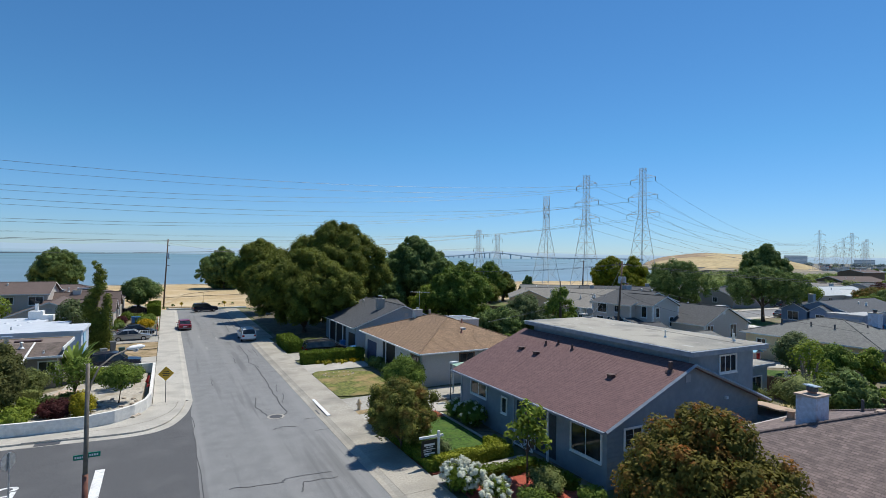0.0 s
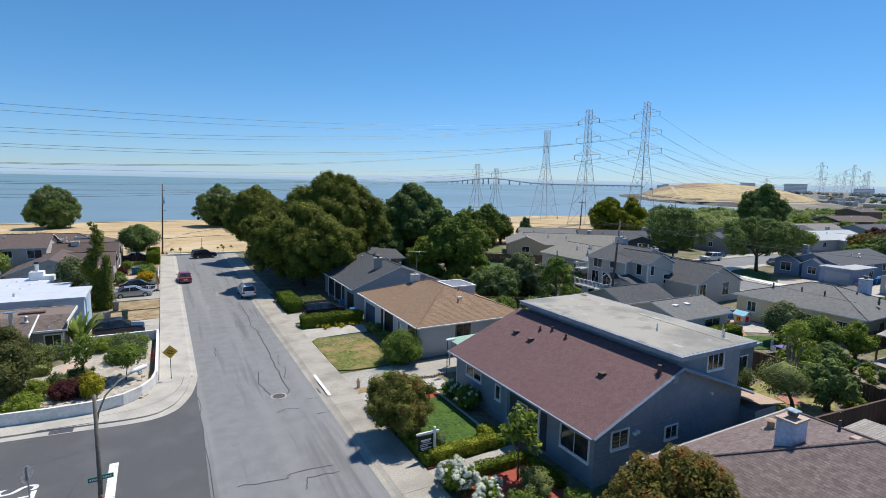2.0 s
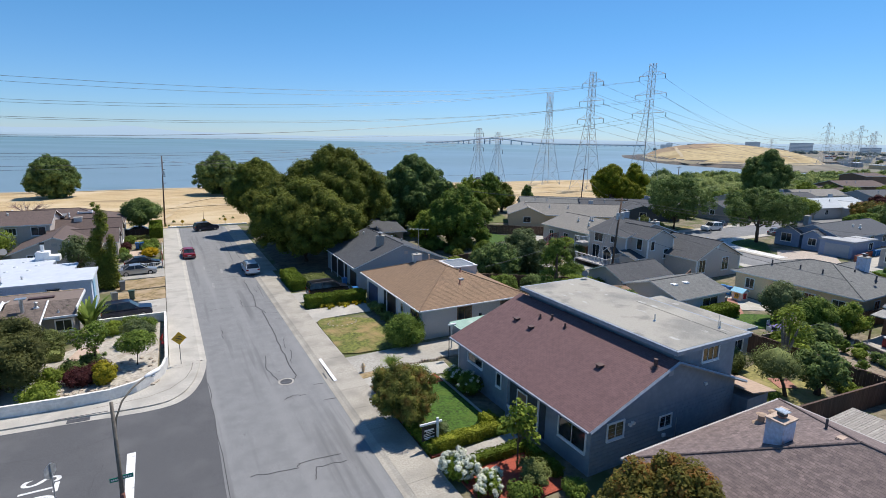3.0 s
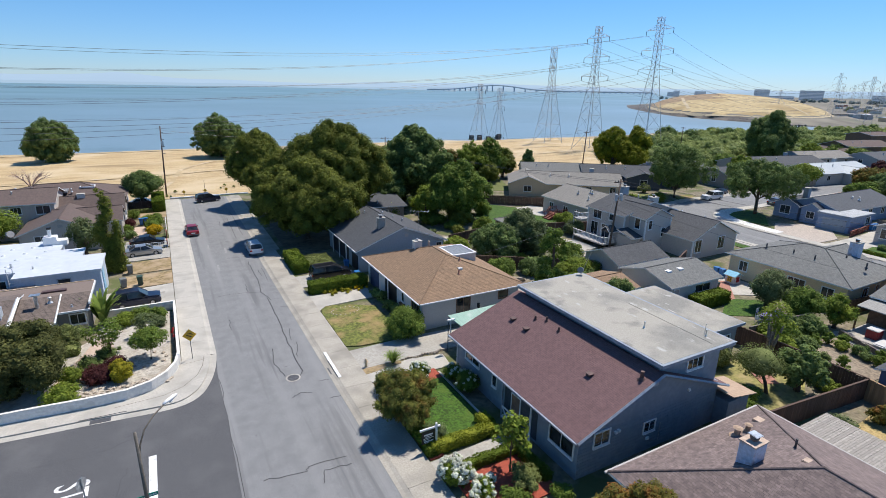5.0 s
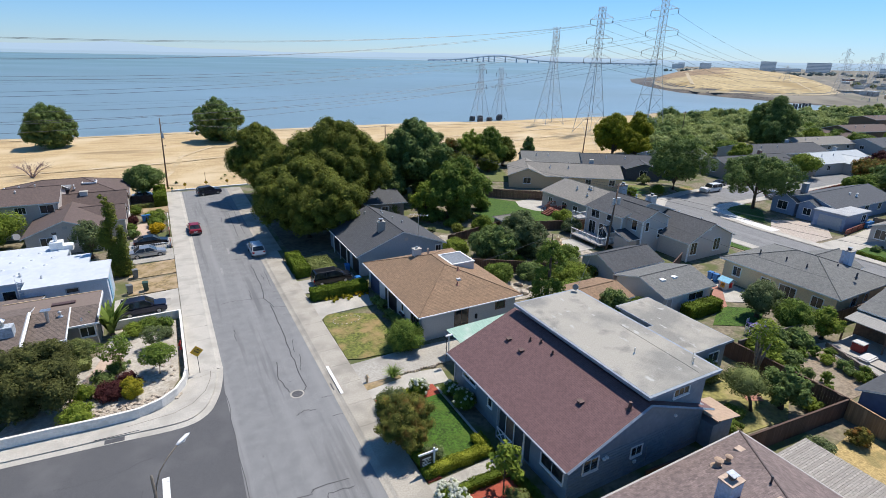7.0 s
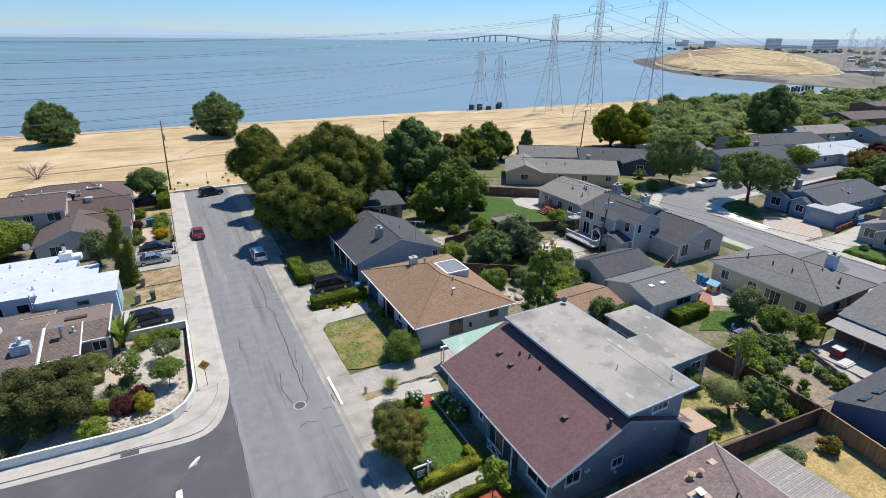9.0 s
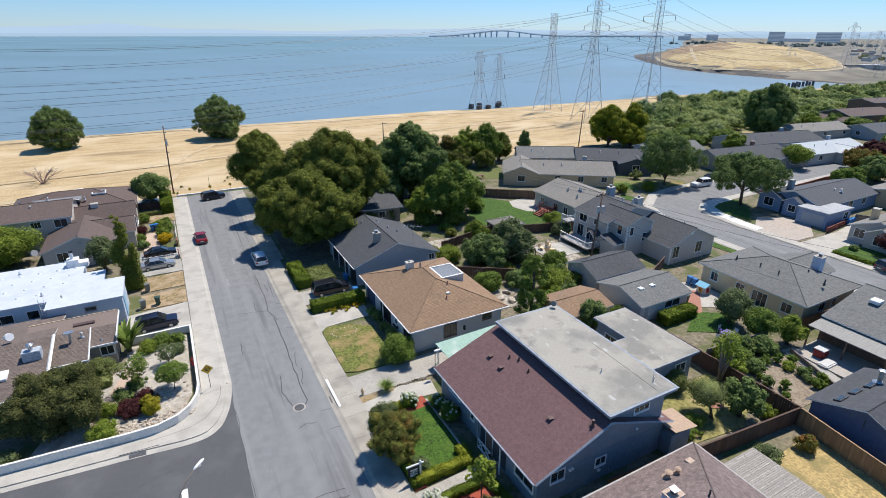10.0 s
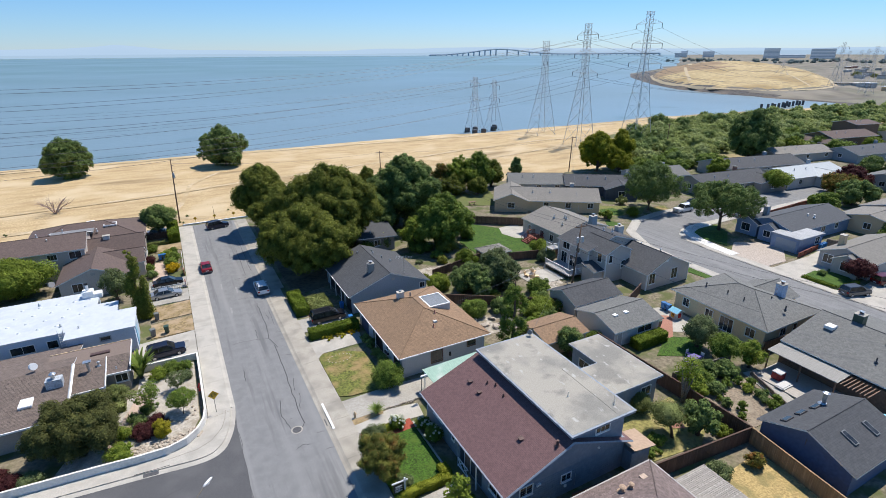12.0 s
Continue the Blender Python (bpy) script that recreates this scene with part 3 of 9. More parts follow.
def hip(h, x0, x1, y0, y1, eave, ridge, wall, roof, over=0.5, rows=0.0, base=0.0, trim=None, caps=0.0):
    """A block with a hipped roof, its ridge along the longer side."""
    w = part("wall", bx(x0, x1, y0, y1, base, eave - 0.12), wall, h)
    X0, X1, Y0, Y1 = x0 - over, x1 + over, y0 - over, y1 + over
    d = min(X1 - X0, Y1 - Y0) / 2
    e = eave
    if X1 - X0 > Y1 - Y0:
        A, B = (X0 + d, (Y0 + Y1) / 2, ridge), (X1 - d, (Y0 + Y1) / 2, ridge)
        S = [[(X0, Y0, e), (X1, Y0, e), B, A], [(X0, Y1, e), (X1, Y1, e), B, A], [(X0, Y0, e), (X0, Y1, e), A], [(X1, Y0, e), (X1, Y1, e), B]]
        ends = ((A, (X0, Y0, e)), (A, (X0, Y1, e)), (B, (X1, Y0, e)), (B, (X1, Y1, e)), (A, B))
    else:
        A, B = ((X0 + X1) / 2, Y0 + d, ridge), ((X0 + X1) / 2, Y1 - d, ridge)
        S = [[(X0, Y0, e), (X0, Y1, e), B, A], [(X1, Y0, e), (X1, Y1, e), B, A], [(X0, Y0, e), (X1, Y0, e), A], [(X0, Y1, e), (X1, Y1, e), B]]
        ends = ((A, (X0, Y0, e)), (A, (X1, Y0, e)), (B, (X0, Y1, e)), (B, (X1, Y1, e)), (A, B))
    for s in S:
        slope(h, s, roof, rows=rows, trim=trim)
    for p, q in ends:
        span = (Vector(p) - Vector(q)).length
        if caps:
            for k in range(int(span / caps)):
                a, c = (Vector(q).lerp(Vector(p), min(1, m * caps / span)) for m in (k, k + 1.15))
                part("ridge_cap", bar(a + Vector((0, 0, 0.018)), c + Vector((0, 0, 0.0)), 0.15, w2=0.12, sides=6), roof, h)
        elif span > 0.3:
            part("ridge_cap", bar(Vector(p) + Vector((0, 0, 0.015)), Vector(q) + Vector((0, 0, 0.005)), 0.12, sides=6), roof, h)
    return w


def flat_roof(h, x0, x1, y0, y1, z, wall, roof, over=0.4, base=0.0, fascia=None, thick=0.28):
    w = part("wall", bx(x0, x1, y0, y1, base, z - thick), wall, h)
    r = part("roof", bx(x0 - over, x1 + over, y0 - over, y1 + over, z - thick, z, bevel=0.02), fascia or WHITE, h)
    part("roof_surface", bx(x0 - over + 0.12, x1 + over - 0.12, y0 - over + 0.12, y1 + over - 0.12, z + 0.002, z + 0.012), roof, r)
    return w


def pipe_vent(h, x, y, z, height=0.45, r=0.07, mat=None, cap=False):
    p = part("vent_pipe", bar((x, y, z - 0.3), (x, y, z + height), 2 * r, sides=10), mat or STEEL_DARK, h)
    part("flashing", bar((x, y, z - 0.06), (x, y, z + 0.1), 5 * r, w2=2.4 * r, sides=10), mat or GALV, p)
    if cap:
        part("cap", bar((x, y, z + height), (x, y, z + height + 0.08), 3.4 * r, w2=1.6 * r, sides=10), mat or GALV, p)


def box_vent(h, x, y, z, mat, side=1, s=0.34):
    v = part("roof_vent", bx(x - s / 2, x + s / 2, y - s / 2, y + s / 2, z - 0.15, z + 0.16, bevel=0.02), mat, h)
    part("hood", bx(x - s / 2 - 0.06, x + s / 2 + 0.06, y - s / 2 - 0.06, y + s / 2 + 0.06, z + 0.16, z + 0.19), mat, v)


def chimney(h, x, y, z0, z1, w, d, mat, cap=None, flue=True):
    c = part("chimney", bx(x - w / 2, x + w / 2, y - d / 2, y + d / 2, z0, z1, bevel=0.02), mat, h)
    part("chimney_cap", bx(x - w / 2 - 0.05, x + w / 2 + 0.05, y - d / 2 - 0.05, y + d / 2 + 0.05, z1, z1 + 0.08), cap or CONCRETE, c)
    if flue:
        part("flue", bar((x, y, z1 + 0.05), (x, y, z1 + 0.22), 0.34, sides=12), CLAY, c)
        part("spark_arrestor", bar((x, y, z1 + 0.2), (x, y, z1 + 0.38), 0.44, sides=12), STEEL_DARK, c)
        lid = bx(-0.3, 0.3, -0.26, 0.26, 0, 0.05, bevel=0.02)
        lid.transform(Matrix.Translation((x, y, z1 + 0.39)) @ Euler((0.06, 0.1, 0)).to_matrix().to_4x4())
        part("rain_cap", lid, GALV, c)
    return c


# ---- leaves ----
def quads(points, normals, size, rng, aspect=1.4, flat=0.6, corners=4):
    """Arrays of a small leaf of four or three corners at each point, facing more or less along its normal."""
    n = len(points)
    d = normals * flat + rng.normal(0, 0.45, (n, 3))
    d /= np.linalg.norm(d, axis=1, keepdims=True) + 1e-9
    a = np.cross(d, rng.normal(0, 1, (n, 3)))
    a /= np.linalg.norm(a, axis=1, keepdims=True) + 1e-9
    c = np.cross(d, a)
    s = size * rng.uniform(0.65, 1.35, (n, 1))
    a, c = a * s * aspect / 2, c * s / 2
    if corners == 3:
        return np.stack([points - a * 0.9 - c * 0.9, points + a * 1.15 - c * 0.1, points - a * 0.35 + c * 1.1], 1).reshape(-1, 3)
    return np.stack([points - a, points - c * 0.9, points + a, points + c * 0.9], 1).reshape(-1, 3)


def leaf_mesh(name, verts, core=None, corners=4):
    n = len(verts) // corners
    V = [verts]
    loops = np.arange(corners * n)
    starts = np.arange(n) * corners
    if core is not None:
        cv, cf = core
        V.append(cv)
        loops = np.concatenate([loops, cf.reshape(-1) + corners * n])
        starts = np.concatenate([starts, corners * n + 3 * np.arange(len(cf))])
    V = np.concatenate(V).astype(np.float32)
    me = bpy.data.meshes.new(name)
    me.vertices.add(len(V))
    me.vertices.foreach_set("co", V.reshape(-1))
    me.loops.add(len(loops))
    me.loops.foreach_set("vertex_index", loops.astype(np.int32))
    me.polygons.add(len(starts))
    me.polygons.foreach_set("loop_start", starts.astype(np.int32))
    me.update(calc_edges=True)
    me.validate()
    return me


def ball(sub):
    b = bmesh.new()
    bmesh.ops.create_icosphere(b, subdivisions=sub, radius=1)
    v = np.array([w.co[:] for w in b.verts])
    f = np.array([[w.index for w in g.verts] for g in b.faces])
    b.free()
    return v, f


BALL = ball(1)


def crown_mesh(lobes, per, size, seed, core=0.8, flat=1.0, aspect=1.4, squash=1.0, up=0.55):
    """Leaves over a cluster of lobes (x, y, z, r), thick on top and thin beneath, with an inner body to close it."""
    rng = np.random.default_rng(seed)
    L = np.array(lobes, float)
    pts, nrm = [], []
    squash_v = np.array([1, 1, squash])
    for i, (x, y, z, r) in enumerate(L):
        k = max(8, int(4.6 * per * r * r))
        d = rng.normal(0, 1, (k, 3))
        d /= np.linalg.norm(d, axis=1, keepdims=True)
        d = d[(d[:, 2] > -0.25) | (rng.random(k) > up)]
        p = np.array([x, y, z]) + d * r * rng.uniform(0.78, 1.16, (len(d), 1)) * squash_v
        keep = np.ones(len(p), bool)
        near = np.linalg.norm((L[:, :3] - L[i, :3]) / squash_v, axis=1) < 0.68 * L[:, 3] + 1.2 * r
        for j in np.nonzero(near)[0]:
            keep &= np.linalg.norm((p - L[j, :3]) / squash_v, axis=1) > L[j, 3] * 0.68
        pts.append(p[keep])
        nrm.append((d + np.array([0, 0, up]))[keep])
    pts, nrm = np.concatenate(pts), np.concatenate(nrm)
    verts = quads(pts, nrm, size * 0.84, rng, aspect, flat, 3)
    cv, cf = [], []
    if core:
        bv, bf = BALL
        for i, (x, y, z, r) in enumerate(L):
            w = bv * (core * r * rng.uniform(0.8, 1.12, (len(bv), 1))) * np.array([1, 1, squash]) + np.array([x, y, z])
            cv.append(w)
            cf.append(bf + i * len(bv))
        return leaf_mesh("crown", verts, (np.concatenate(cv), np.concatenate(cf)), 3)
    return leaf_mesh("crown", verts, None, 3)


def billows(r, h0, h1, n, lobe, seed, top=0.65, bottom=0.55, bulges=9):
    """Small clumps over the outside of several large uneven bulges, open between them."""
    rng = random.Random(seed)
    mid, half = (h0 + h1) / 2, (h1 - h0) / 2
    big = []
    for i in range(bulges):
        a = i * 2.39996 + rng.uniform(-0.5, 0.5)
        s = -0.85 + 1.85 * (i + 0.5) / bulges
        w = math.sqrt(max(0.0, 1 - abs(s) ** 2.4)) * (1 - (1 - top) * max(0, s)) * (1 - (1 - bottom) * max(0, -s))
        R = min(half * 0.7, r * rng.uniform(0.34, 0.52))
        c = max(0.0, r * w * rng.uniform(0.85, 1.15) - R * 0.85)
        big.append((math.cos(a) * c, math.sin(a) * c, mid + s * (half - R * 0.85), R))
    big.append((0, 0, mid, min(half, r) * 0.6))
    area = sum(b[3] ** 2 for b in big)
    out = []
    for bx_, by_, bz, R in big:
        for k in range(max(4, int(1.7 * n * R * R / area))):
            d = Vector((rng.gauss(0, 1), rng.gauss(0, 1), rng.gauss(0.15, 1))).normalized()
            lr = lobe * rng.uniform(0.5, 1.15)
            p = Vector((bx_, by_, bz)) + d * max(0.1, R * rng.uniform(0.9, 1.12) - lr * 0.5)
            if p.z < h0 or any((p - Vector(q[:3])).length < q[3] * 0.72 for q in big):
                continue
            out.append((p.x, p.y, p.z, lr))
    for bx_, by_, bz, R in big:
        out.append((bx_, by_, bz, R * 0.72))
    return out


def make_lobes(r, h0, h1, n, lobe, seed, lean=0.0, top=0.65, bottom=0.55):
    """Lobes over an egg-shaped crown of radius r between the heights h0 and h1."""
    rng = random.Random(seed)
    out = []
    n, lobe = int(n * 1.5), lobe * 0.84
    mid, half = (h0 + h1) / 2, (h1 - h0) / 2
    for i in range(n):
        a = i * 2.39996 + rng.uniform(-0.4, 0.4)
        s = -1 + 2 * (i + 0.5) / n
        w = math.sqrt(max(0, 1 - abs(s) ** 2.2))
        w *= (1 - (1 - top) * max(0, s)) * (1 - (1 - bottom) * max(0, -s))
        lr = lobe * rng.uniform(0.55, 1.4)
        bulge = 1 + 0.6 * noise.noise((math.cos(a) * 1.3 + seed, math.sin(a) * 1.3, s * 1.6 + seed))
        rr = max(0, r * w * bulge - lr * 0.7) * rng.uniform(0.85, 1.08)
        out.append((math.cos(a) * rr + lean * s, math.sin(a) * rr, mid + s * (half - lr * 0.7), lr))
    return out


def tree(name, x, y, h, r, leaf, label, seed, trunk=0.25, clear=0.25, n=22, lobe=None, per=110, size=0.24, top=0.65, bottom=0.6, category="tree", group="", limbs=5, flat=1.0, core=0.8, bulges=0, up=0.55):
    """A tree: tapered trunk, limbs into the crown, a crown of leaf clumps."""
    t = thing(name, x, y, 0, 0, label, category, group, local=True)
    rng = random.Random(seed)
    lobe = lobe or r * 0.42
    lobes = billows(r, h * clear, h, n, lobe, seed, top, bottom, bulges) if bulges else make_lobes(r, h * clear, h, n, lobe, seed, top=top, bottom=bottom)
    zt = h * (clear + 0.35)
    bend = [(0, 0, -0.1), (rng.uniform(-0.05, 0.05) * h, rng.uniform(-0.05, 0.05) * h, h * max(0.05, clear)), (rng.uniform(-0.06, 0.06) * h, rng.uniform(-0.06, 0.06) * h, zt)]
    part("trunk", tube(bend, [trunk * 1.25, trunk * 0.9, trunk * 0.45], 8), BARK, t, smooth=True)
    for k in range(limbs):
        lb = lobes[rng.randrange(len(lobes))]
        p = Vector(bend[1]) * rng.uniform(0.8, 1.0)
        q = Vector(lb[:3])
        m = (p + q) / 2 + Vector((0, 0, 0.1 * h))
        part("limb", tube([p, m, q], [trunk * 0.5, trunk * 0.32, trunk * 0.12], 6), BARK, t, smooth=True)
    c = new("crown", crown_mesh(lobes, per, size, seed, core=core, flat=flat, up=up))
    c.data.materials.append(leaf)
    c.parent = t
    return t


def bush(name, x, y, h, r, leaf, label, seed, size=0.12, per=260, n=9, category="shrub", flowers=None, group="", z=0.0):
    t = thing(name, x, y, z, 0, label, category, group, local=True)
    lobes = make_lobes(r, 0.02, h, n, min(r, h) * 0.5, seed, top=0.75, bottom=0.85)
    c = new("crown", crown_mesh(lobes, per, size, seed, core=0.8))
    c.data.materials.append(leaf)
    c.parent = t
    part("stem", bar((0, 0, -0.05), (0, 0, h * 0.5), 0.08, sides=6), BARK, t)
    if flowers:
        rng = random.Random(seed + 1)
        heads = []
        for i in range(int(46 * flowers[1])):
            a, b, cc, rr = lobes[rng.randrange(len(lobes))]
            d = Vector((rng.gauss(0, 1), rng.gauss(0, 1), abs(rng.gauss(0.5, 0.8)))).normalized() * rr * 1.02
            if all((Vector((a, b, cc)) + d - Vector(o[:3])).length > o[3] * 0.85 for o in lobes):
                heads.append((a + d.x, b + d.y, cc + d.z, flowers[2] * rng.uniform(0.75, 1.1)))
        f = new("blossoms", crown_mesh(heads, 620, 0.07, seed + 1, core=0.92, aspect=1.0))
        f.data.materials.append(flowers[0])
        f.parent = t
    return t


def hedge(name, x0, x1, y0, y1, h, leaf, label, seed, size=0.1, dens=130, category="hedge", z=0.0, group=""):
    """A clipped hedge: a rounded body wholly covered with leaves."""
    rng = np.random.default_rng(seed)
    t = thing(name, (x0 + x1) / 2, (y0 + y1) / 2, z, 0, label, category, group, local=True)
    a, b = (x1 - x0) / 2, (y1 - y0) / 2
    faces = [((a, 0, h / 2), (0, b, 0), (0, 0, h / 2), (1, 0, 0)), ((-a, 0, h / 2), (0, b, 0), (0, 0, h / 2), (-1, 0, 0)), ((0, b, h / 2), (a, 0, 0), (0, 0, h / 2), (0, 1, 0)), ((0, -b, h / 2), (a, 0, 0), (0, 0, h / 2), (0, -1, 0)), ((0, 0, h), (a, 0, 0), (0, b, 0), (0, 0, 1))]
    P, N = [], []
    for c, u, v, n in faces:
        area = 4 * np.linalg.norm(u) * np.linalg.norm(v)
        k = int(area * dens)
        s = rng.uniform(-1, 1, (k, 2))
        p = np.array(c) + s[:, :1] * np.array(u) + s[:, 1:] * np.array(v)
        wob = 0.06 * np.sin(p[:, :1] * 3.1 + p[:, 1:2] * 2.3 + p[:, 2:] * 4) + rng.uniform(-0.05, 0.05, (k, 1))
        P.append(p + np.array(n) * wob)
        N.append(np.tile(np.array(n, float), (k, 1)))
    me = leaf_mesh("leaves", quads(np.concatenate(P), np.concatenate(N), size, rng))
    c = new("leaves", me)
    me.materials.append(leaf)
    c.parent = t
    part("body", bx(-a + 0.06, a - 0.06, -b + 0.06, b - 0.06, 0, h - 0.05, bevel=0.08), leaf, t)
    return t


def blades(name, x, y, h, r, leaf, label, seed, n=60, width=0.05, droop=0.5, category="plant", z=0.0):
    """A tuft of arching blade leaves."""
    rng = random.Random(seed)
    t = thing(name, x, y, z, 0, label, category, local=True)
    b = bmesh.new()
    for i in range(n):
        a = rng.uniform(0, math.tau)
        out = r * rng.uniform(0.35, 1.0)
        hh = h * rng.uniform(0.6, 1.0)
        side = Vector((-math.sin(a), math.cos(a), 0)) * width / 2
        prev = None
        for k in range(6):
            s = k / 5
            c = Vector((math.cos(a) * out * s ** 1.3, math.sin(a) * out * s ** 1.3, hh * (s * (1 + droop) - droop * s * s * 1.2)))
            wdt = side * (1 - s * 0.85) * (0.5 + min(1, 3 * s))
            row = (b.verts.new(c - wdt), b.verts.new(c + wdt))
            if prev:
                b.faces.new((prev[0], prev[1], row[1], row[0]))
            prev = row
    part("leaves", b, leaf, t)
    part("root_clump", bar((0, 0, -0.05), (0, 0, h * 0.2), r * 0.25, w2=r * 0.12, sides=8), BARK, t)
    return t


# ---- ground, water, distance ----
def shore(x):
    return float(np.interp(x, [-5000, -60, 110, 130, 186, 257, 318, 373, 418, 434, 446, 463, 505, 595, 690, 900, 1200, 2000, 5000], [225, 217, 213, 211, 207, 213, 203, 196, 188, 195, 300, 365, 432, 548, 640, 760, 985, 1650, 4100]))


def hill_radius(x, y):
    u, v = (x - 639) * 0.765 + (y - 424) * 0.644, (y - 424) * 0.765 - (x - 639) * 0.644
    return math.hypot(u / 229, v / 95), u / 229, v / 95


def ground_height(x, y):
    s = (shore(x) - y) / 5.0
    z = -2.2 + 2.2 * min(1, max(0, s + 0.5))
    r, u, v = hill_radius(x, y)
    if r < 1.25:
        z += 2.8 * min(1, max(0, (1.22 - r) / 0.12)) * min(1, max(0, (shore(x) - y) / 12)) * min(1, max(0, (x - 440) / 14))
    if r < 1:
        z += 18.2 * (1 + 0.37 * u) * (1 - r * r) ** 0.71 * (1 + 0.1 * noise.noise((x * 0.014, y * 0.014, 0)) + 0.035 * noise.noise((x * 0.06, y * 0.06, 2)))
    if y > 121:
        z += 0.35 * noise.noise((x * 0.03, y * 0.05, 3)) * min(1, (y - 121) / 15) * min(1, max(0, s))
    return z


def axis_steps(lo, hi, step, far):
    a = list(np.arange(lo, hi + 0.1, step))
    k = step
    while a[-1] < far:
        k *= 1.35
        a.append(a[-1] + k)
    k = step
    while a[0] > -far:
        k *= 1.35
        a.insert(0, a[0] - k)
    return a


gx, gy = axis_steps(-160, 900, 7, 4900), axis_steps(-120, 720, 5, 4900)
gv = [(x, y, ground_height(x, y)) for y in gy for x in gx]
gf, gm = [], []
for j in range(len(gy) - 1):
    for i in range(len(gx) - 1):
        gf.append((j * len(gx) + i, j * len(gx) + i + 1, (j + 1) * len(gx) + i + 1, (j + 1) * len(gx) + i))
        x, y = (gx[i] + gx[i + 1]) / 2, (gy[j] + gy[j + 1]) / 2
        hill_r, hill_u, hill_v = hill_radius(x, y)
        z = ground_height(x, y)
        if z < -0.6:
            gm.append(2)
        elif hill_r < 0.97:
            gm.append(6 if hill_v + 0.5 * noise.noise((x * 0.03, y * 0.03, 5)) > 0.12 and hill_u > -0.35 else 4)
        elif hill_r < 1.5 and shore(x) - y < 45:
            gm.append(5)
        elif x > 146 and 104 < y < 178 - max(0, 190 - x) * 0.6 + 6 * noise.noise((x * 0.05, 0, 1)) and x < 420:
            gm.append(7)
        elif 121 < y < 240 and x < 430:
            gm.append(1)
        elif x > 300 or abs(y) > 200 or x < -140:
            gm.append(3)
        else:
            gm.append(0)
gme = bpy.data.meshes.new("ground")
gme.from_pydata(gv, [], gf)
for m in (SOIL, STRAW, MUD, FARLAND, HILL, ROCK, HILL_BROWN, SCRUB_GROUND):
    gme.materials.append(m)
gme.polygons.foreach_set("material_index", gm)
gme.polygons.foreach_set("use_smooth", [True] * len(gf))
tagged(new("ground", gme), "flat ground of bare soil and dry straw-coloured grass by a bay", "ground", kind="structure")

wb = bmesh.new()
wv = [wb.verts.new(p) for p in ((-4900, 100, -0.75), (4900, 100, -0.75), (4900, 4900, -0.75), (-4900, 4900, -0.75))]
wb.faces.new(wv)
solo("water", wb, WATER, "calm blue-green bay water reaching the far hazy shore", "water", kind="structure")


def far_hills(name, dist, az0, az1, prof, seed, mat):
    b = bmesh.new()
    prev = None
    n = 160
    for i in range(n + 1):
        a = az0 + (az1 - az0) * i / n
        h = float(np.interp(a, [p[0] for p in prof], [p[1] for p in prof])) * dist * 0.78
        h *= 1 + 0.14 * noise.noise((a * 0.22, seed, 0)) + 0.05 * noise.noise((a * 0.9, seed, 4))
        d = Vector((math.sin(radians(a)), math.cos(radians(a)), 0))
        row = (b.verts.new(d * dist - Vector((0, 0, 3))), b.verts.new(d * (dist + 60) + Vector((0, 0, max(2, h)))), b.verts.new(d * (dist + 240) - Vector((0, 0, 3))))
        if prev:
            b.faces.new((prev[0], row[0], row[1], prev[1]))
            b.faces.new((prev[1], row[1], row[2], prev[2]))
        prev = row
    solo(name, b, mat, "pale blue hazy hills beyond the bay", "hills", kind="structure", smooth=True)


# both ridges carry the haze in their blue colour and glow
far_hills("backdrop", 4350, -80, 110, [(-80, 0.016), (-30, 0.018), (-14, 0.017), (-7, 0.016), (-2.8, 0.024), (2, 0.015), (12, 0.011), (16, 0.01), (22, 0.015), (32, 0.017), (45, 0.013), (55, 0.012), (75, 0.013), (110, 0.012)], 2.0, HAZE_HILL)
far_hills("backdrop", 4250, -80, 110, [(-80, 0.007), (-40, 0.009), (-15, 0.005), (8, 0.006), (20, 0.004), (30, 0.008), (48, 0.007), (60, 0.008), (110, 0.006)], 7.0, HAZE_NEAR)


# ---- roads and pavements ----
Z_ROAD = 0.02
solo("road", slab([(1.6, -70), (10.5, -70), (10.4, 45), (10.5, 75), (11.0, 95), (12.2, 118.5), (1.5, 118.5), (1.6, 60)], -0.2, Z_ROAD), ASPHALT, "light grey worn asphalt street with tar-sealed cracks", "road", kind="structure")
solo("road", slab([(-90, 20), (1.65, 20), (1.65, 28), (1.8, 36), (1.78, 42.5), (1.95, 45), (1.5, 44.2), (1.0, 41.8), (0.2, 39.7), (-1.8, 38.9), (-6.6, 39.3), (-20, 40.4), (-90, 46)], -0.2, Z_ROAD + 0.008), ASPHALT_DARK, "dark new asphalt side street meeting the lighter one", "road", kind="structure")


def crack(pts, w, seed, mat=None):
    rng = random.Random(seed)
    out = []
    for (ax, ay), (bx_, by_) in zip(pts, pts[1:]):
        for k in range(5):
            s = k / 5
            out.append((ax + (bx_ - ax) * s + rng.uniform(-0.09, 0.09), ay + (by_ - ay) * s + rng.uniform(-0.09, 0.09)))
    out.append(pts[-1])
    return ribbon(out, w * 0.72, Z_ROAD + 0.012)


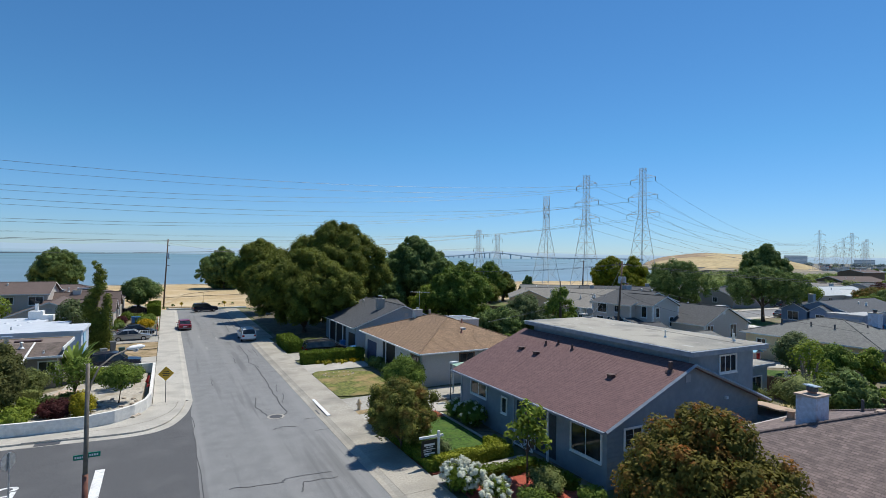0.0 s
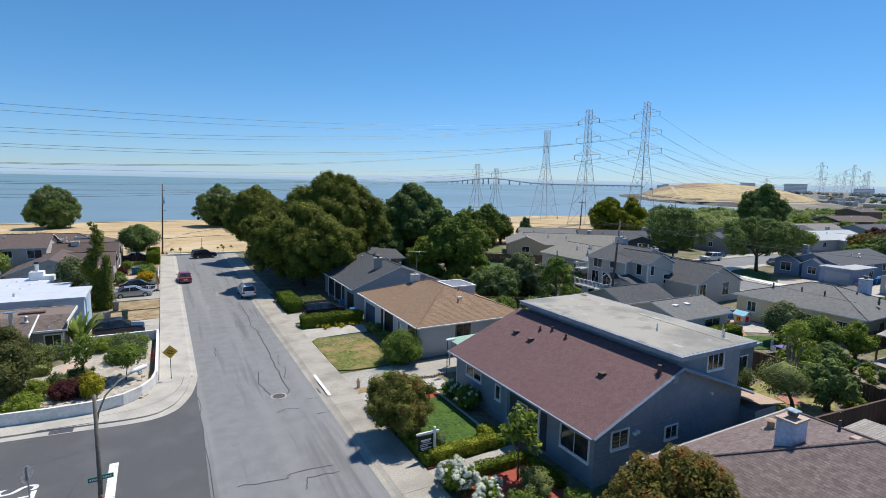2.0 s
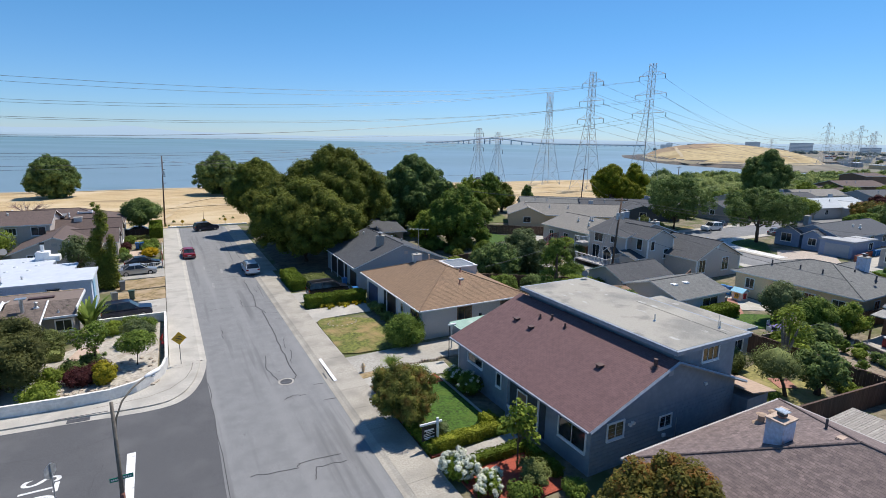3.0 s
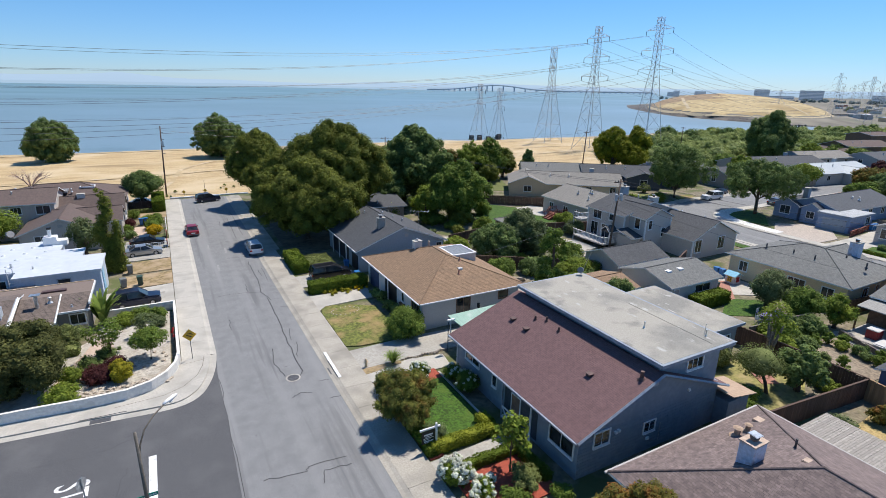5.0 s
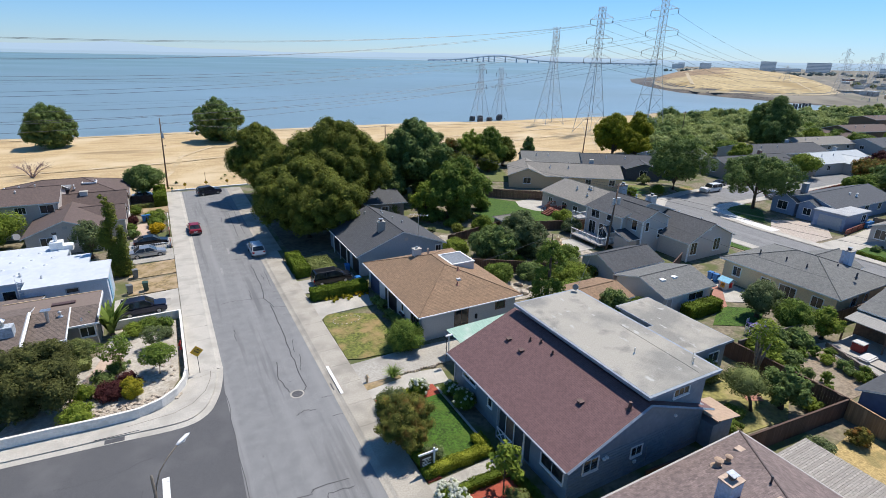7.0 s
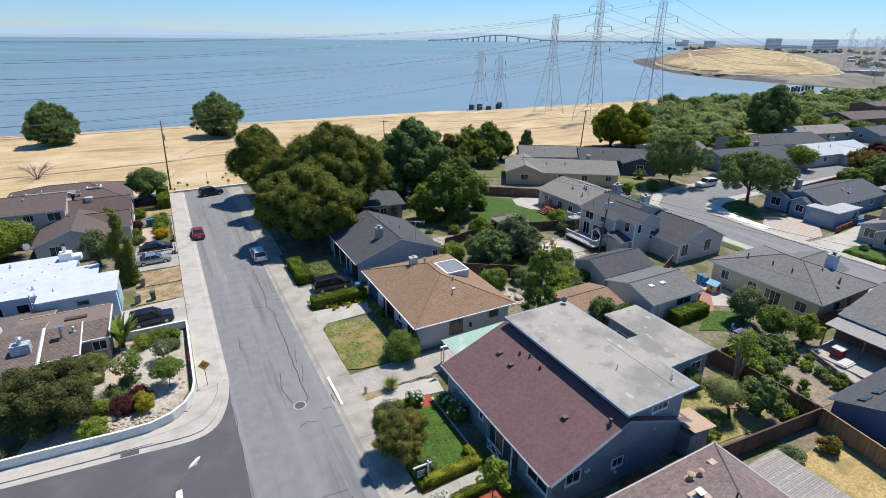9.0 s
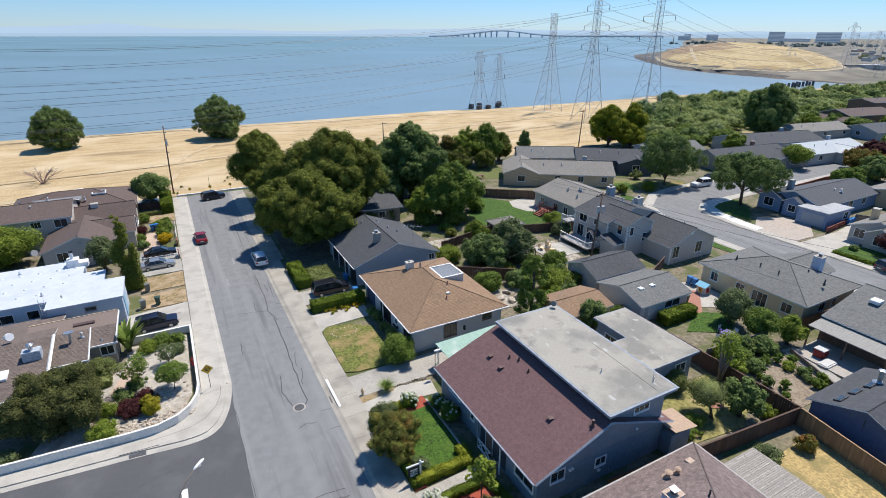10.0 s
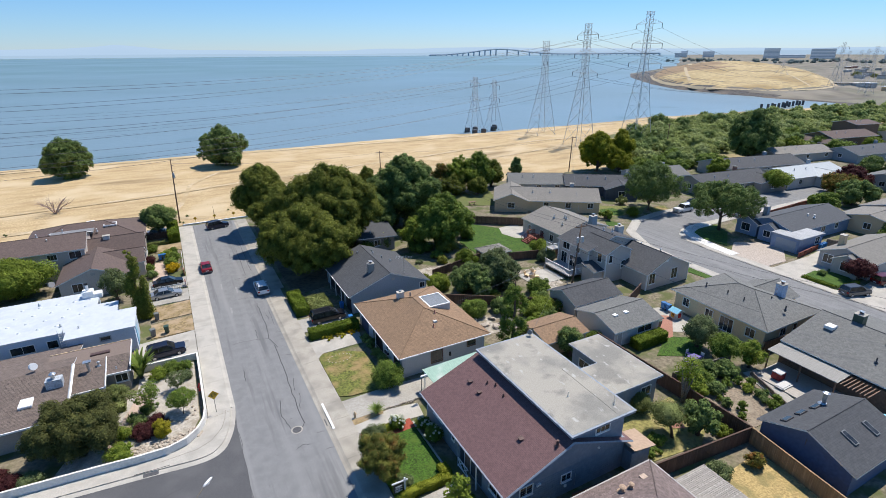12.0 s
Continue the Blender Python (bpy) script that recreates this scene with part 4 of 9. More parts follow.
CRACKS = [
    ([(8.7, 98.2), (8.5, 83.8)], 0.1), ([(9.8, 102.9), (9.7, 85.2)], 0.1), ([(8.4, 71.3), (8.4, 66.7), (8.4, 61.9), (8.1, 59.5), (8.7, 56.6)], 0.13),
    ([(6.9, 62.7), (6.8, 60.1)], 0.1), ([(3.4, 60.1), (5.0, 60.3), (8.1, 59.5)], 0.08), ([(9.4, 60.9), (10.2, 60.5)], 0.07), ([(9.4, 58.9), (10.2, 58.3)], 0.07),
    ([(8.9, 56.9), (10.1, 56.2)], 0.07), ([(9.3, 54.3), (10.2, 53.9)], 0.07), ([(9.1, 67.3), (9.1, 65.0)], 0.1), ([(9.6, 68.2), (9.5, 62.9)], 0.08),
    ([(3.9, 53.1), (3.8, 50.6)], 0.09), ([(6.0, 82.5), (8.5, 82.5)], 0.08), ([(6.1, 74.0), (8.5, 73.9)], 0.08), ([(7.3, 100.1), (9.1, 99.3)], 0.08), ([(7.2, 96.1), (7.1, 93.3), (8.7, 92.8)], 0.08),
]
CRACKS += [
    ([(6.7, 45.0), (6.3, 42.1), (6.7, 39.7)], 0.11), ([(8.9, 45.3), (8.4, 42.6)], 0.09), ([(8.5, 57.4), (8.4, 51.8), (8.2, 45.5), (8.2, 39.9), (7.7, 39.1)], 0.13),
    ([(6.5, 36.3), (7.3, 36.8), (8.1, 36.4)], 0.1), ([(8.9, 37.7), (9.8, 37.7)], 0.08), ([(9.1, 35.0), (10.0, 35.0)], 0.08),
    ([(2.9, 28.3), (5.5, 27.9), (5.7, 28.3), (8.2, 28.1)], 0.09), ([(6.1, 26.3), (6.6, 27.5), (8.3, 27.3)], 0.09), ([(9.0, 48.5), (8.6, 46.0)], 0.08),
    ([(1.82, 41.6), (1.84, 36), (1.7, 24)], 0.06), ([(-3.6, 36.4), (-6.5, 35.6), (-9.6, 35.9)], 0.07), ([(-4.4, 33.2), (-4.9, 30.8)], 0.06),
]
for k, (pts, w) in enumerate(CRACKS):
    solo("crack_seal", crack(pts, w, k), TAR, "black tar sealing a crack in the asphalt", "crack seal", "tar seals on the street")
for cx, cy, r in ((7.25, 39.2, 0.45),):
    b = bmesh.new()
    bmesh.ops.create_cone(b, cap_ends=True, segments=24, radius1=r, radius2=r, depth=0.02, matrix=Matrix.Translation((cx, cy, Z_ROAD + 0.006)))
    mh = solo("manhole_cover", b, STEEL_DARK, "round dark iron manhole cover in the street", "manhole")
    b = bmesh.new()
    for k in range(24):
        a, c = k * math.tau / 24, (k + 1) * math.tau / 24
        vs = [b.verts.new((cx + math.cos(q) * rr, cy + math.sin(q) * rr, Z_ROAD + 0.018)) for q, rr in ((a, r + 0.02), (c, r + 0.02), (c, r + 0.16), (a, r + 0.16))]
        b.faces.new(vs[::-1])
    part("collar", b, CONCRETE_GREY, mh)
WORN_PAINT = surface("worn_paint", (0.27, 0.27, 0.265), 0.9, spread=0.2, fine=6)
for cx, cy in ((4.2, 80.5), (6.3, 78.0), (4.6, 70.5)):
    solo("road_patch", slab([(cx - 0.15, cy - 1.2), (cx + 0.12, cy - 1.3), (cx + 0.18, cy + 1.1), (cx - 0.1, cy + 1.3)], Z_ROAD, Z_ROAD + 0.006), WORN_PAINT, "pale worn patch on the asphalt", "road patch")
solo("stop_line", slab([(-3.1, 26.5), (-2.65, 26.5), (-2.75, 33.8), (-3.2, 33.8)], Z_ROAD + 0.008, Z_ROAD + 0.016), PAINT_WHITE, "white painted stop line across the side street", "road marking")


def lettering(text, size, m, mat, name, label, category, extrude=0.003, parent=None):
    cu = bpy.data.curves.new(name, "FONT")
    cu.body, cu.size, cu.extrude, cu.align_x, cu.align_y = text, size, extrude, "CENTER", "CENTER"
    tmp = new(name, cu)
    me = bpy.data.meshes.new_from_object(tmp.evaluated_get(bpy.context.evaluated_depsgraph_get()))
    bpy.data.objects.remove(tmp)
    me.transform(m)
    me.materials.append(mat)
    ob = new(name, me)
    ob.parent = parent
    if label:
        tagged(ob, label, category)
    return ob


lettering("STOP", 2.6, Matrix.Translation((-7.3, 31.4, Z_ROAD + 0.014)) @ Euler((0, 0, radians(-90))).to_matrix().to_4x4() @ Matrix.Diagonal((0.62, 1.0, 1, 1)), PAINT_WHITE, "road_lettering", "white painted word STOP on the asphalt", "road marking")

# pavements: slabs laid one after another with open joints over a dark bed
WALKZ = 0.14


def walk_run(name, x0, x1, y0, y1, step, label, gutter=None, mat=None):
    p = solo(name, slab([(x0, y0), (x1, y0), (x1, y1), (x0, y1)], -0.1, WALKZ - 0.03), JOINT, label, "pavement", kind="structure")
    n = max(1, round((y1 - y0) / step))
    s = (y1 - y0) / n
    me = None
    for k in range(n):
        b = bx(x0, x1, 0.006, s - 0.006, WALKZ - 0.08, WALKZ + 0.002 * (k % 3), bevel=0.006)
        if me is None:
            o = part("paving_slab", b, mat or CONCRETE, p)
            me = o.data
        else:
            b.free()
            o = new("paving_slab", me)
            o.parent = p
        o.location = (0, y0 + k * s, 0)
    if gutter:
        g0, g1 = gutter
        road_side = g0 if abs(g1 - x0) < 0.01 else g1
        part("gutter", prism([(g0, -0.1), (g1, -0.1), (g1, 0.03 if road_side == g1 else 0.13), ((g0 + g1) / 2, 0.05), (g0, 0.03 if road_side == g0 else 0.13)], "y", y0, y1), mat or CONCRETE, p)
    return p


walk_run("pavement", -0.75, 1.55, 46.2, 118.4, 3.0, "pale concrete sidewalk with kerb and gutter along the street", (1.55, 2.05))
walk_run("pavement", 10.55, 12.75, -40, 75, 3.0, "dull concrete sidewalk with kerb and gutter along the street", (10.0, 10.55), CONCRETE_DULL)
walk_run("pavement", 11.3, 13.4, 75, 118, 3.0, "dull concrete sidewalk in tree shade", (10.7, 11.3), CONCRETE_DULL)


def smooth(pts, n=5):
    """Points along a curve through pts."""
    out = []
    for i in range(len(pts) - 1):
        p = [Vector(pts[min(max(k, 0), len(pts) - 1)]) for k in (i - 1, i, i + 1, i + 2)]
        for k in range(n):
            t = k / n
            q = 0.5 * (2 * p[1] + (p[2] - p[0]) * t + (2 * p[0] - 5 * p[1] + 4 * p[2] - p[3]) * t * t + (3 * p[1] - p[0] - 3 * p[2] + p[3]) * t ** 3)
            out.append((q.x, q.y))
    return out + [pts[-1]]


outer = [(1.55, 46.2), (1.3, 44.3), (0.8, 42.2), (-0.1, 40.4), (-1.8, 39.5), (-6.6, 39.9), (-12, 40.3), (-30, 41.8)]
inner = [(-30, 43.4), (-17.7, 42.1), (-10.2, 41.8), (-4.6, 41.5), (-2.2, 42.7), (-1.05, 45.0), (-0.75, 46.2)]
corner = solo("pavement", slab(smooth(outer) + smooth(inner), -0.1, WALKZ), CONCRETE, "pale concrete corner sidewalk curving round a white wall", "pavement", kind="structure")
part("gutter", slab(smooth([(2.05, 46.2), (1.8, 44.1), (1.25, 41.8), (0.2, 39.7), (-1.8, 38.85), (-6.6, 39.25), (-12, 39.7), (-30, 41.2)]) + smooth(outer)[::-1], -0.1, 0.04), CONCRETE, corner)
part("kerb_ramp_groove", ribbon([(1.0, 46.0), (0.8, 44.5), (0.3, 43.0), (-0.8, 41.6), (-2.2, 40.9), (-5.5, 40.7)], 0.05, WALKZ + 0.004), JOINT, corner)
part("joint", ribbon([(-0.7, 45.3), (1.3, 45.6)], 0.03, WALKZ + 0.004), JOINT, corner)
drain = solo("storm_drain", slab([(-6.9, 39.35), (-5.6, 39.25), (-5.6, 39.75), (-6.9, 39.85)], 0.0, 0.052), STEEL_DARK, "dark iron storm drain grate in the gutter", "storm drain")
# solid black strip paints the shade inside the kerb opening
part("drain_mouth_shade", slab([(-7.6, 39.98), (-4.6, 39.83), (-4.6, 39.9), (-7.6, 40.05)], 0.03, WALKZ + 0.006), BLACK, drain)
ram = solo("kerb_inlet", slab([(10.15, 38.3), (10.5, 38.3), (10.5, 39.4), (10.15, 39.4)], 0.0, 0.05), STEEL_DARK, "dark iron storm drain at the street's kerb", "storm drain")
part("kerb_hood", slab([(10.55, 37.4), (10.8, 37.4), (10.8, 42.0), (10.55, 42.0)], WALKZ, WALKZ + 0.03), WHITE, ram, "white-painted kerb edge")
# black strip again for the opening's inner shade; the kerb is uncut
part("drain_mouth_shade", slab([(10.5, 37.6), (10.56, 37.6), (10.56, 40.4), (10.5, 40.4)], 0.03, WALKZ + 0.02), BLACK, ram)

# street behind, with its bend
MID_R = [(86.5, -60), (86.5, 30), (86.4, 52), (87.2, 59), (90, 64.5), (95, 67.8), (102, 69), (120, 69), (170, 69.5)]
solo("road", ribbon(MID_R, 9.0, Z_ROAD), ASPHALT, "grey asphalt street bending between houses", "road", kind="structure")


def offset_line(pts, d):
    out = []
    for i, p in enumerate(pts):
        a, c = Vector(pts[max(0, i - 1)]), Vector(pts[min(len(pts) - 1, i + 1)])
        t = (c - a).normalized()
        out.append((p[0] - t.y * d, p[1] + t.x * d))
    return out


for d in (5.4, -5.4):
    b = ribbon(offset_line(MID_R, d), 1.9, 0.12)
    ribbon(offset_line(MID_R, d), 2.1, 0.06, b)
    solo("pavement", b, CONCRETE, "pale concrete sidewalk beside the bending street", "pavement", kind="structure")


def plate(name, poly, mat, label, category, z=0.05, kind="structure"):
    return solo(name, slab(poly, -0.05, z), mat, label, category, kind=kind)


# ---- plots: drives, lawns, beds ----
plate("driveway", [(12.75, 37.9), (21.6, 37.9), (27.5, 37.6), (27.5, 41.0), (19.3, 41.6), (12.75, 41.4)], CONCRETE_GREY, "grey concrete driveway between two houses", "driveway", 0.09)
plate("driveway", [(12.75, 35.6), (19.9, 35.0), (20.2, 37.2), (17.0, 37.7), (12.75, 37.0)], CONCRETE, "pale concrete path to the slate-blue house", "path", 0.08)
plate("driveway", [(12.75, 51.2), (13.6, 52.1), (19.3, 52.4), (19.6, 55.2), (12.75, 55.6)], CONCRETE, "pale concrete driveway of the tan-roofed house", "driveway", 0.09)
plate("driveway", [(12.75, 58.6), (20.0, 58.6), (20.0, 62.6), (12.75, 62.6)], CONCRETE_GREY, "concrete driveway shaded by trees", "driveway", 0.09)
plate("lawn", [(12.8, 42.4), (14.0, 41.9), (18.6, 41.5), (18.7, 49.9), (16.3, 51.3), (14.6, 52.0), (13.6, 52.0), (13.0, 51.4), (12.8, 50.2)], LAWN_WORN, "half-dry front lawn worn to straw at the edges", "lawn", 0.12)
plate("lawn", [(13.9, 26.3), (18.3, 26.3), (18.3, 33.6), (16.9, 34.3), (13.9, 33.5)], LAWN, "small neat green front lawn", "lawn", 0.13)
plate("flower_bed", [(12.9, 25.2), (13.9, 25.2), (13.9, 35.3), (12.9, 35.3)], MULCH, "bed of red bark mulch along the sidewalk", "flower bed", 0.1)
plate("flower_bed", [(15.4, 33.6), (18.3, 33.7), (18.3, 35.2), (15.4, 35.3)], MULCH, "bed of red bark mulch by white hydrangeas", "flower bed", 0.14)
plate("flower_bed", [(13.4, 19.4), (18.7, 19.4), (18.7, 23.4), (13.4, 23.4)], MULCH, "bed of red bark mulch between low hedges", "flower bed", 0.1)
plate("path", [(12.75, 24.0), (18.9, 24.3), (19.0, 25.3), (12.75, 25.0)], CONCRETE_GREY, "grey concrete entrance path between clipped hedges", "path", 0.1)
plate("edging", [(18.32, 26.2), (18.5, 26.2), (18.5, 34.6), (18.32, 34.6)], CONCRETE, "narrow concrete edging of the lawn", "edging", 0.17)
plate("path", [(12.75, 36.9), (16.2, 37.3), (16.2, 37.85), (12.75, 37.85)], DRY, "strip of dry grass between path and driveway", "grass strip", 0.1)
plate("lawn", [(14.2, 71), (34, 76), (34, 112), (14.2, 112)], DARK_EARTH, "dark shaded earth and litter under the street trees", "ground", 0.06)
# left side
plate("driveway", [(-7.7, 58.9), (-0.8, 58.9), (-0.8, 66.8), (-7.7, 66.0)], CONCRETE, "pale concrete driveway with a darker patch", "driveway", 0.12)
plate("drive_patch", [(-6.9, 60.0), (-1.7, 62.2), (-1.7, 64.2), (-6.9, 64.2)], CONCRETE_GREY, "darker grey patch in the driveway", "driveway", 0.13)
plate("lawn", [(-6.2, 66.9), (-0.8, 66.9), (-0.8, 71.8), (-6.2, 71.2)], DRY, "dried-out tan front lawn", "lawn", 0.1)
plate("lawn", [(-6.2, 72.2), (-0.8, 72.4), (-0.8, 77.6), (-6.2, 77.0)], DRY, "dried-out tan front lawn", "lawn", 0.1)
plate("driveway", [(-6.5, 77.8), (-0.8, 77.8), (-0.8, 82.6), (-6.5, 82.6)], CONCRETE_GREY, "concrete driveway with parked car", "driveway", 0.1)
plate("driveway", [(-6.5, 83.4), (-0.8, 83.4), (-0.8, 88.0), (-6.5, 88.0)], CONCRETE_GREY, "concrete driveway with parked car", "driveway", 0.1)
plate("path", [(-6.0, 88.3), (-3.6, 88.3), (-3.8, 97.0), (-5.6, 97.0)], CONCRETE_PINK, "pinkish concrete path to the mauve-grey house", "path", 0.1)
plate("driveway", [(-7, 112.5), (-0.8, 112.5), (-0.8, 118.2), (-7, 118.2)], CONCRETE_GREY, "concrete driveway with a parked silver car", "driveway", 0.1)
plate("lawn", [(-6.0, 103), (-0.8, 103), (-0.8, 107.5), (-6.0, 107.5)], DRY, "small half-dry lawn", "lawn", 0.1)
plate("garden_bed", [(-14.5, 42.6), (-4.8, 42.2), (-2.7, 43.4), (-1.6, 46.0), (-1.4, 58.0), (-7.4, 58.0), (-7.6, 54.2), (-12.0, 49.5)], surface("gravelly_soil", (0.43, 0.395, 0.34), 0.95, spread=0.3, fine=5, bump=0.6, stain=(0.3, 0.26, 0.2)), "gravel garden behind a curved white wall", "garden bed", 0.1)
plate("path", [(-10.6, 43.8), (-9.5, 44.0), (-8.2, 47.6), (-6.0, 51.2), (-6.4, 53.6), (-7.7, 53.6), (-8.3, 51.0), (-9.3, 48.4)], CONCRETE_PINK, "curving pinkish stone path through the garden", "path", 0.13)

# right blocks
plate("lawn", [(49.5, 70.5), (59.0, 66.2), (64.5, 74.0), (61.5, 76.5), (60.5, 80), (62.0, 83.5), (57.5, 89.5), (50.0, 80.0)], LAWN, "bright green back lawn behind a dark fence", "lawn", 0.08)
plate("patio", [(62.0, 83.5), (60.5, 80), (61.5, 76.5), (64.5, 74.0), (69.5, 78.5), (66, 84)], CONCRETE, "pale concrete patio beside a lawn", "patio", 0.09)
plate("lawn", [(51.5, 31.2), (56.0, 28.5), (60.5, 31.0), (56.5, 34.0)], LAWN, "small green back lawn", "lawn", 0.07)
plate("path", [(52.5, 33.6), (57.2, 33.4), (62.0, 37.5), (60.5, 38.6), (56.8, 35.4), (52.6, 35.2)], CLAY, "red brick path by a clipped hedge", "path", 0.08)
plate("patio", [(57.6, 34.8), (63.8, 31.0), (63.8, 39.8), (59.4, 41.6)], CONCRETE, "pale concrete yard behind a cream house", "patio", 0.06)
plate("lawn", [(35.6, 18.6), (42.4, 17.8), (46.4, 20.0), (46.6, 24.6), (36.0, 24.3)], surface("patchy_lawn", (0.24, 0.22, 0.075), 0.95, spread=0.4, fine=3, stain=(0.42, 0.33, 0.17), stain_scale=0.5), "patchy back lawn with a round tree", "lawn", 0.06)
plate("brick_pad", [(41.7, 20.9), (43.0, 20.2), (44.0, 21.6), (42.6, 22.4)], CLAY, "small red brick pad in a back garden", "patio", 0.1)
plate("lawn", [(36.8, 13.9), (46.2, 14.6), (47.2, 2), (38.0, 2)], DRY_GOLD, "dry straw-coloured back yard behind a tan fence", "lawn", 0.06)
plate("vegetable_bed", [(48.6, 16.9), (55.2, 16.7), (57.2, 22.6), (49.4, 24.4)], surface("garden_soil", (0.25, 0.2, 0.145), 0.95, spread=0.35, fine=4, stain=(0.33, 0.28, 0.21), stain_scale=0.5), "vegetable beds of dry brown earth", "garden bed", 0.06)
plate("path", [(55.4, 16.4), (57.4, 16.4), (59.6, 23.2), (57.6, 23.6)], CONCRETE_GREY, "narrow concrete path beside the planter", "path", 0.08)
plate("deck", [(58.0, 14.2), (63.6, 14.2), (63.6, 22.8), (58.3, 22.8)], surface("grey_deck", (0.4, 0.37, 0.33), 0.9, spread=0.2, fine=4, stretch=(6, 0.5, 1)), "weathered grey deck with a covered grill", "deck", 0.2)
plate("lawn", [(79.3, 36), (80.0, 36), (79.8, 58.0), (76.5, 58.0), (76.0, 47.5), (78, 47.5)], LAWN, "green front lawn of a grey house", "lawn", 0.08)
plate("lawn", [(96.2, 52.5), (103.5, 57.5), (106.0, 61.5), (104.5, 63.0), (97.0, 61.8), (95.2, 58.0)], LAWN, "green corner lawn under a street tree", "lawn", 0.1)
solo("gravel_strip", ribbon([(92.9, 48.5), (93.3, 53), (94.3, 58), (96.4, 61.8), (100, 63.2), (105, 63.4)], 2.4, 0.135), surface("white_gravel", (0.66, 0.65, 0.62), 0.9, spread=0.3, fine=4, bump=0.6), "white gravel border of a corner lawn", "gravel", kind="structure")
plate("driveway", [(92.5, 42.2), (98.0, 42.0), (104.2, 46.0), (104.4, 50.0), (99, 53.0), (92.9, 49.5)], surface("pink_gravel", (0.43, 0.37, 0.315), 0.9, spread=0.2, fine=4, bump=0.5), "pinkish gravel front yard", "yard", 0.08)
plate("driveway", [(92.5, 34.5), (92.5, 41.4), (104.0, 41.4), (112.0, 42.5), (112.0, 38.5)], CONCRETE, "pale concrete driveway", "driveway", 0.09)
plate("lawn", [(92.6, 31.0), (97.0, 30.0), (101.5, 33.6), (98.0, 37.0), (92.8, 36.6)], LAWN, "small green lawn edged by a clipped hedge", "lawn", 0.13)
plate("driveway", [(92.5, 20), (92.5, 30), (98.0, 29.5), (112, 31.0), (112, 20)], CONCRETE, "pale concrete driveway with parked cars", "driveway", 0.07)
plate("lawn", [(89.8, 80.4), (91.9, 77.3), (94.9, 78.3), (95.4, 82.8), (91.6, 83.5)], LAWN, "green front lawn of a charcoal house", "lawn", 0.1)
plate("lawn", [(84.3, 73.4), (85.9, 71.8), (88.0, 73.2), (86.8, 76.4)], LAWN, "narrow green lawn beside the sidewalk", "lawn", 0.08)
plate("lawn", [(100.7, 74.6), (106.4, 74.8), (108.3, 78.2), (102.9, 79.1)], LAWN_WORN, "small sunlit lawn before a charcoal house", "lawn", 0.1)
bush("shrub", 94.8, 76.0, 2.0, 1.5, HEDGE_LEAF, "round clipped green shrub on a front lawn", 700, size=0.15, per=150, n=14)
plate("lawn", [(77, 69.5), (83.0, 70.5), (83.6, 75), (80, 79)], LAWN, "green front lawn at the bend of the street", "lawn", 0.08)
plate("lawn", [(88, 78.5), (98, 76), (104, 80), (94, 86)], surface("olive_lawn", (0.16, 0.17, 0.05), 0.95, spread=0.3, fine=4), "half-dry front lawn at the bend of the street", "lawn", 0.08)
plate("lawn", [(137, 75), (152, 75), (160, 78), (146, 82)], LAWN, "green front lawn under a lime-green tree", "lawn", 0.08)
plate("lawn", [(60, 104), (72, 99), (78, 112), (66, 116)], surface("shaded_lawn", (0.12, 0.14, 0.04), 0.95, spread=0.3, fine=4), "half-dry back lawn", "lawn", 0.05)
RUBBLE = surface("rubble_ground", (0.4, 0.36, 0.3), 0.95, spread=0.35, fine=2.4, bump=0.9, stain=(0.2, 0.165, 0.11), stain_scale=0.5, reach=(0.46, 0.62))
plate("rubble_yard", [(34.6, 46.0), (40.6, 45.4), (41.0, 50.6), (35.2, 51.2)], RUBBLE, "yard of broken concrete and dry earth", "rubble", 0.07)
plate("rubble_yard", [(50.2, 53.6), (55.5, 53.0), (56.0, 61.6), (50.6, 62.4)], RUBBLE, "yard of broken paving and dry earth", "rubble", 0.07)
plate("rubble_yard", [(35.5, 67.4), (44.0, 66.8), (45.0, 70.6), (36.0, 71.2)], RUBBLE, "dry pale garden path and bare earth", "path", 0.07)
plate("garden_bed", [(33.8, 49), (47, 44.5), (52, 52), (49, 66), (36, 66)], SOIL, "overgrown back garden with rubble and shrubs", "garden bed", 0.04)

# the dirt tracks of the shore field
TRACK_DIRT = surface("track_dirt", (0.56, 0.45, 0.29), 0.95, spread=0.25, fine=0.8, stain=(0.45, 0.335, 0.18), stain_scale=0.12, reach=(0.4, 0.6))
for pts, w in (([(-3, 121.5), (-2, 128), (1, 140), (4, 160), (14, 176)], 1.2), ([(-160, 150), (-60, 146), (0, 152), (70, 165), (140, 174), (200, 172), (260, 178), (330, 182)], 1.8), ([(-160, 206), (-60, 208), (40, 206), (110, 200), (160, 196), (230, 201), (300, 196), (360, 186)], 2.2), ([(30, 140), (90, 150), (150, 158), (190, 164)], 1.6), ([(-120, 128), (-40, 130), (-10, 131), (6, 123)], 2.0)):
    b = ribbon(pts, w, 0.0)
    bmesh.ops.subdivide_edges(b, edges=b.edges[:], cuts=6, use_grid_fill=True)
    for v in b.verts:
        v.co.z = ground_height(v.co.x, v.co.y) + 0.12
    solo("dirt_track", b, TRACK_DIRT, "pale beaten dirt track across the dry field", "track", "tracks across the field", kind="structure")
HILL_DIRT = surface("hill_dirt", (0.47, 0.385, 0.25), 0.95, spread=0.12, fine=0.5)
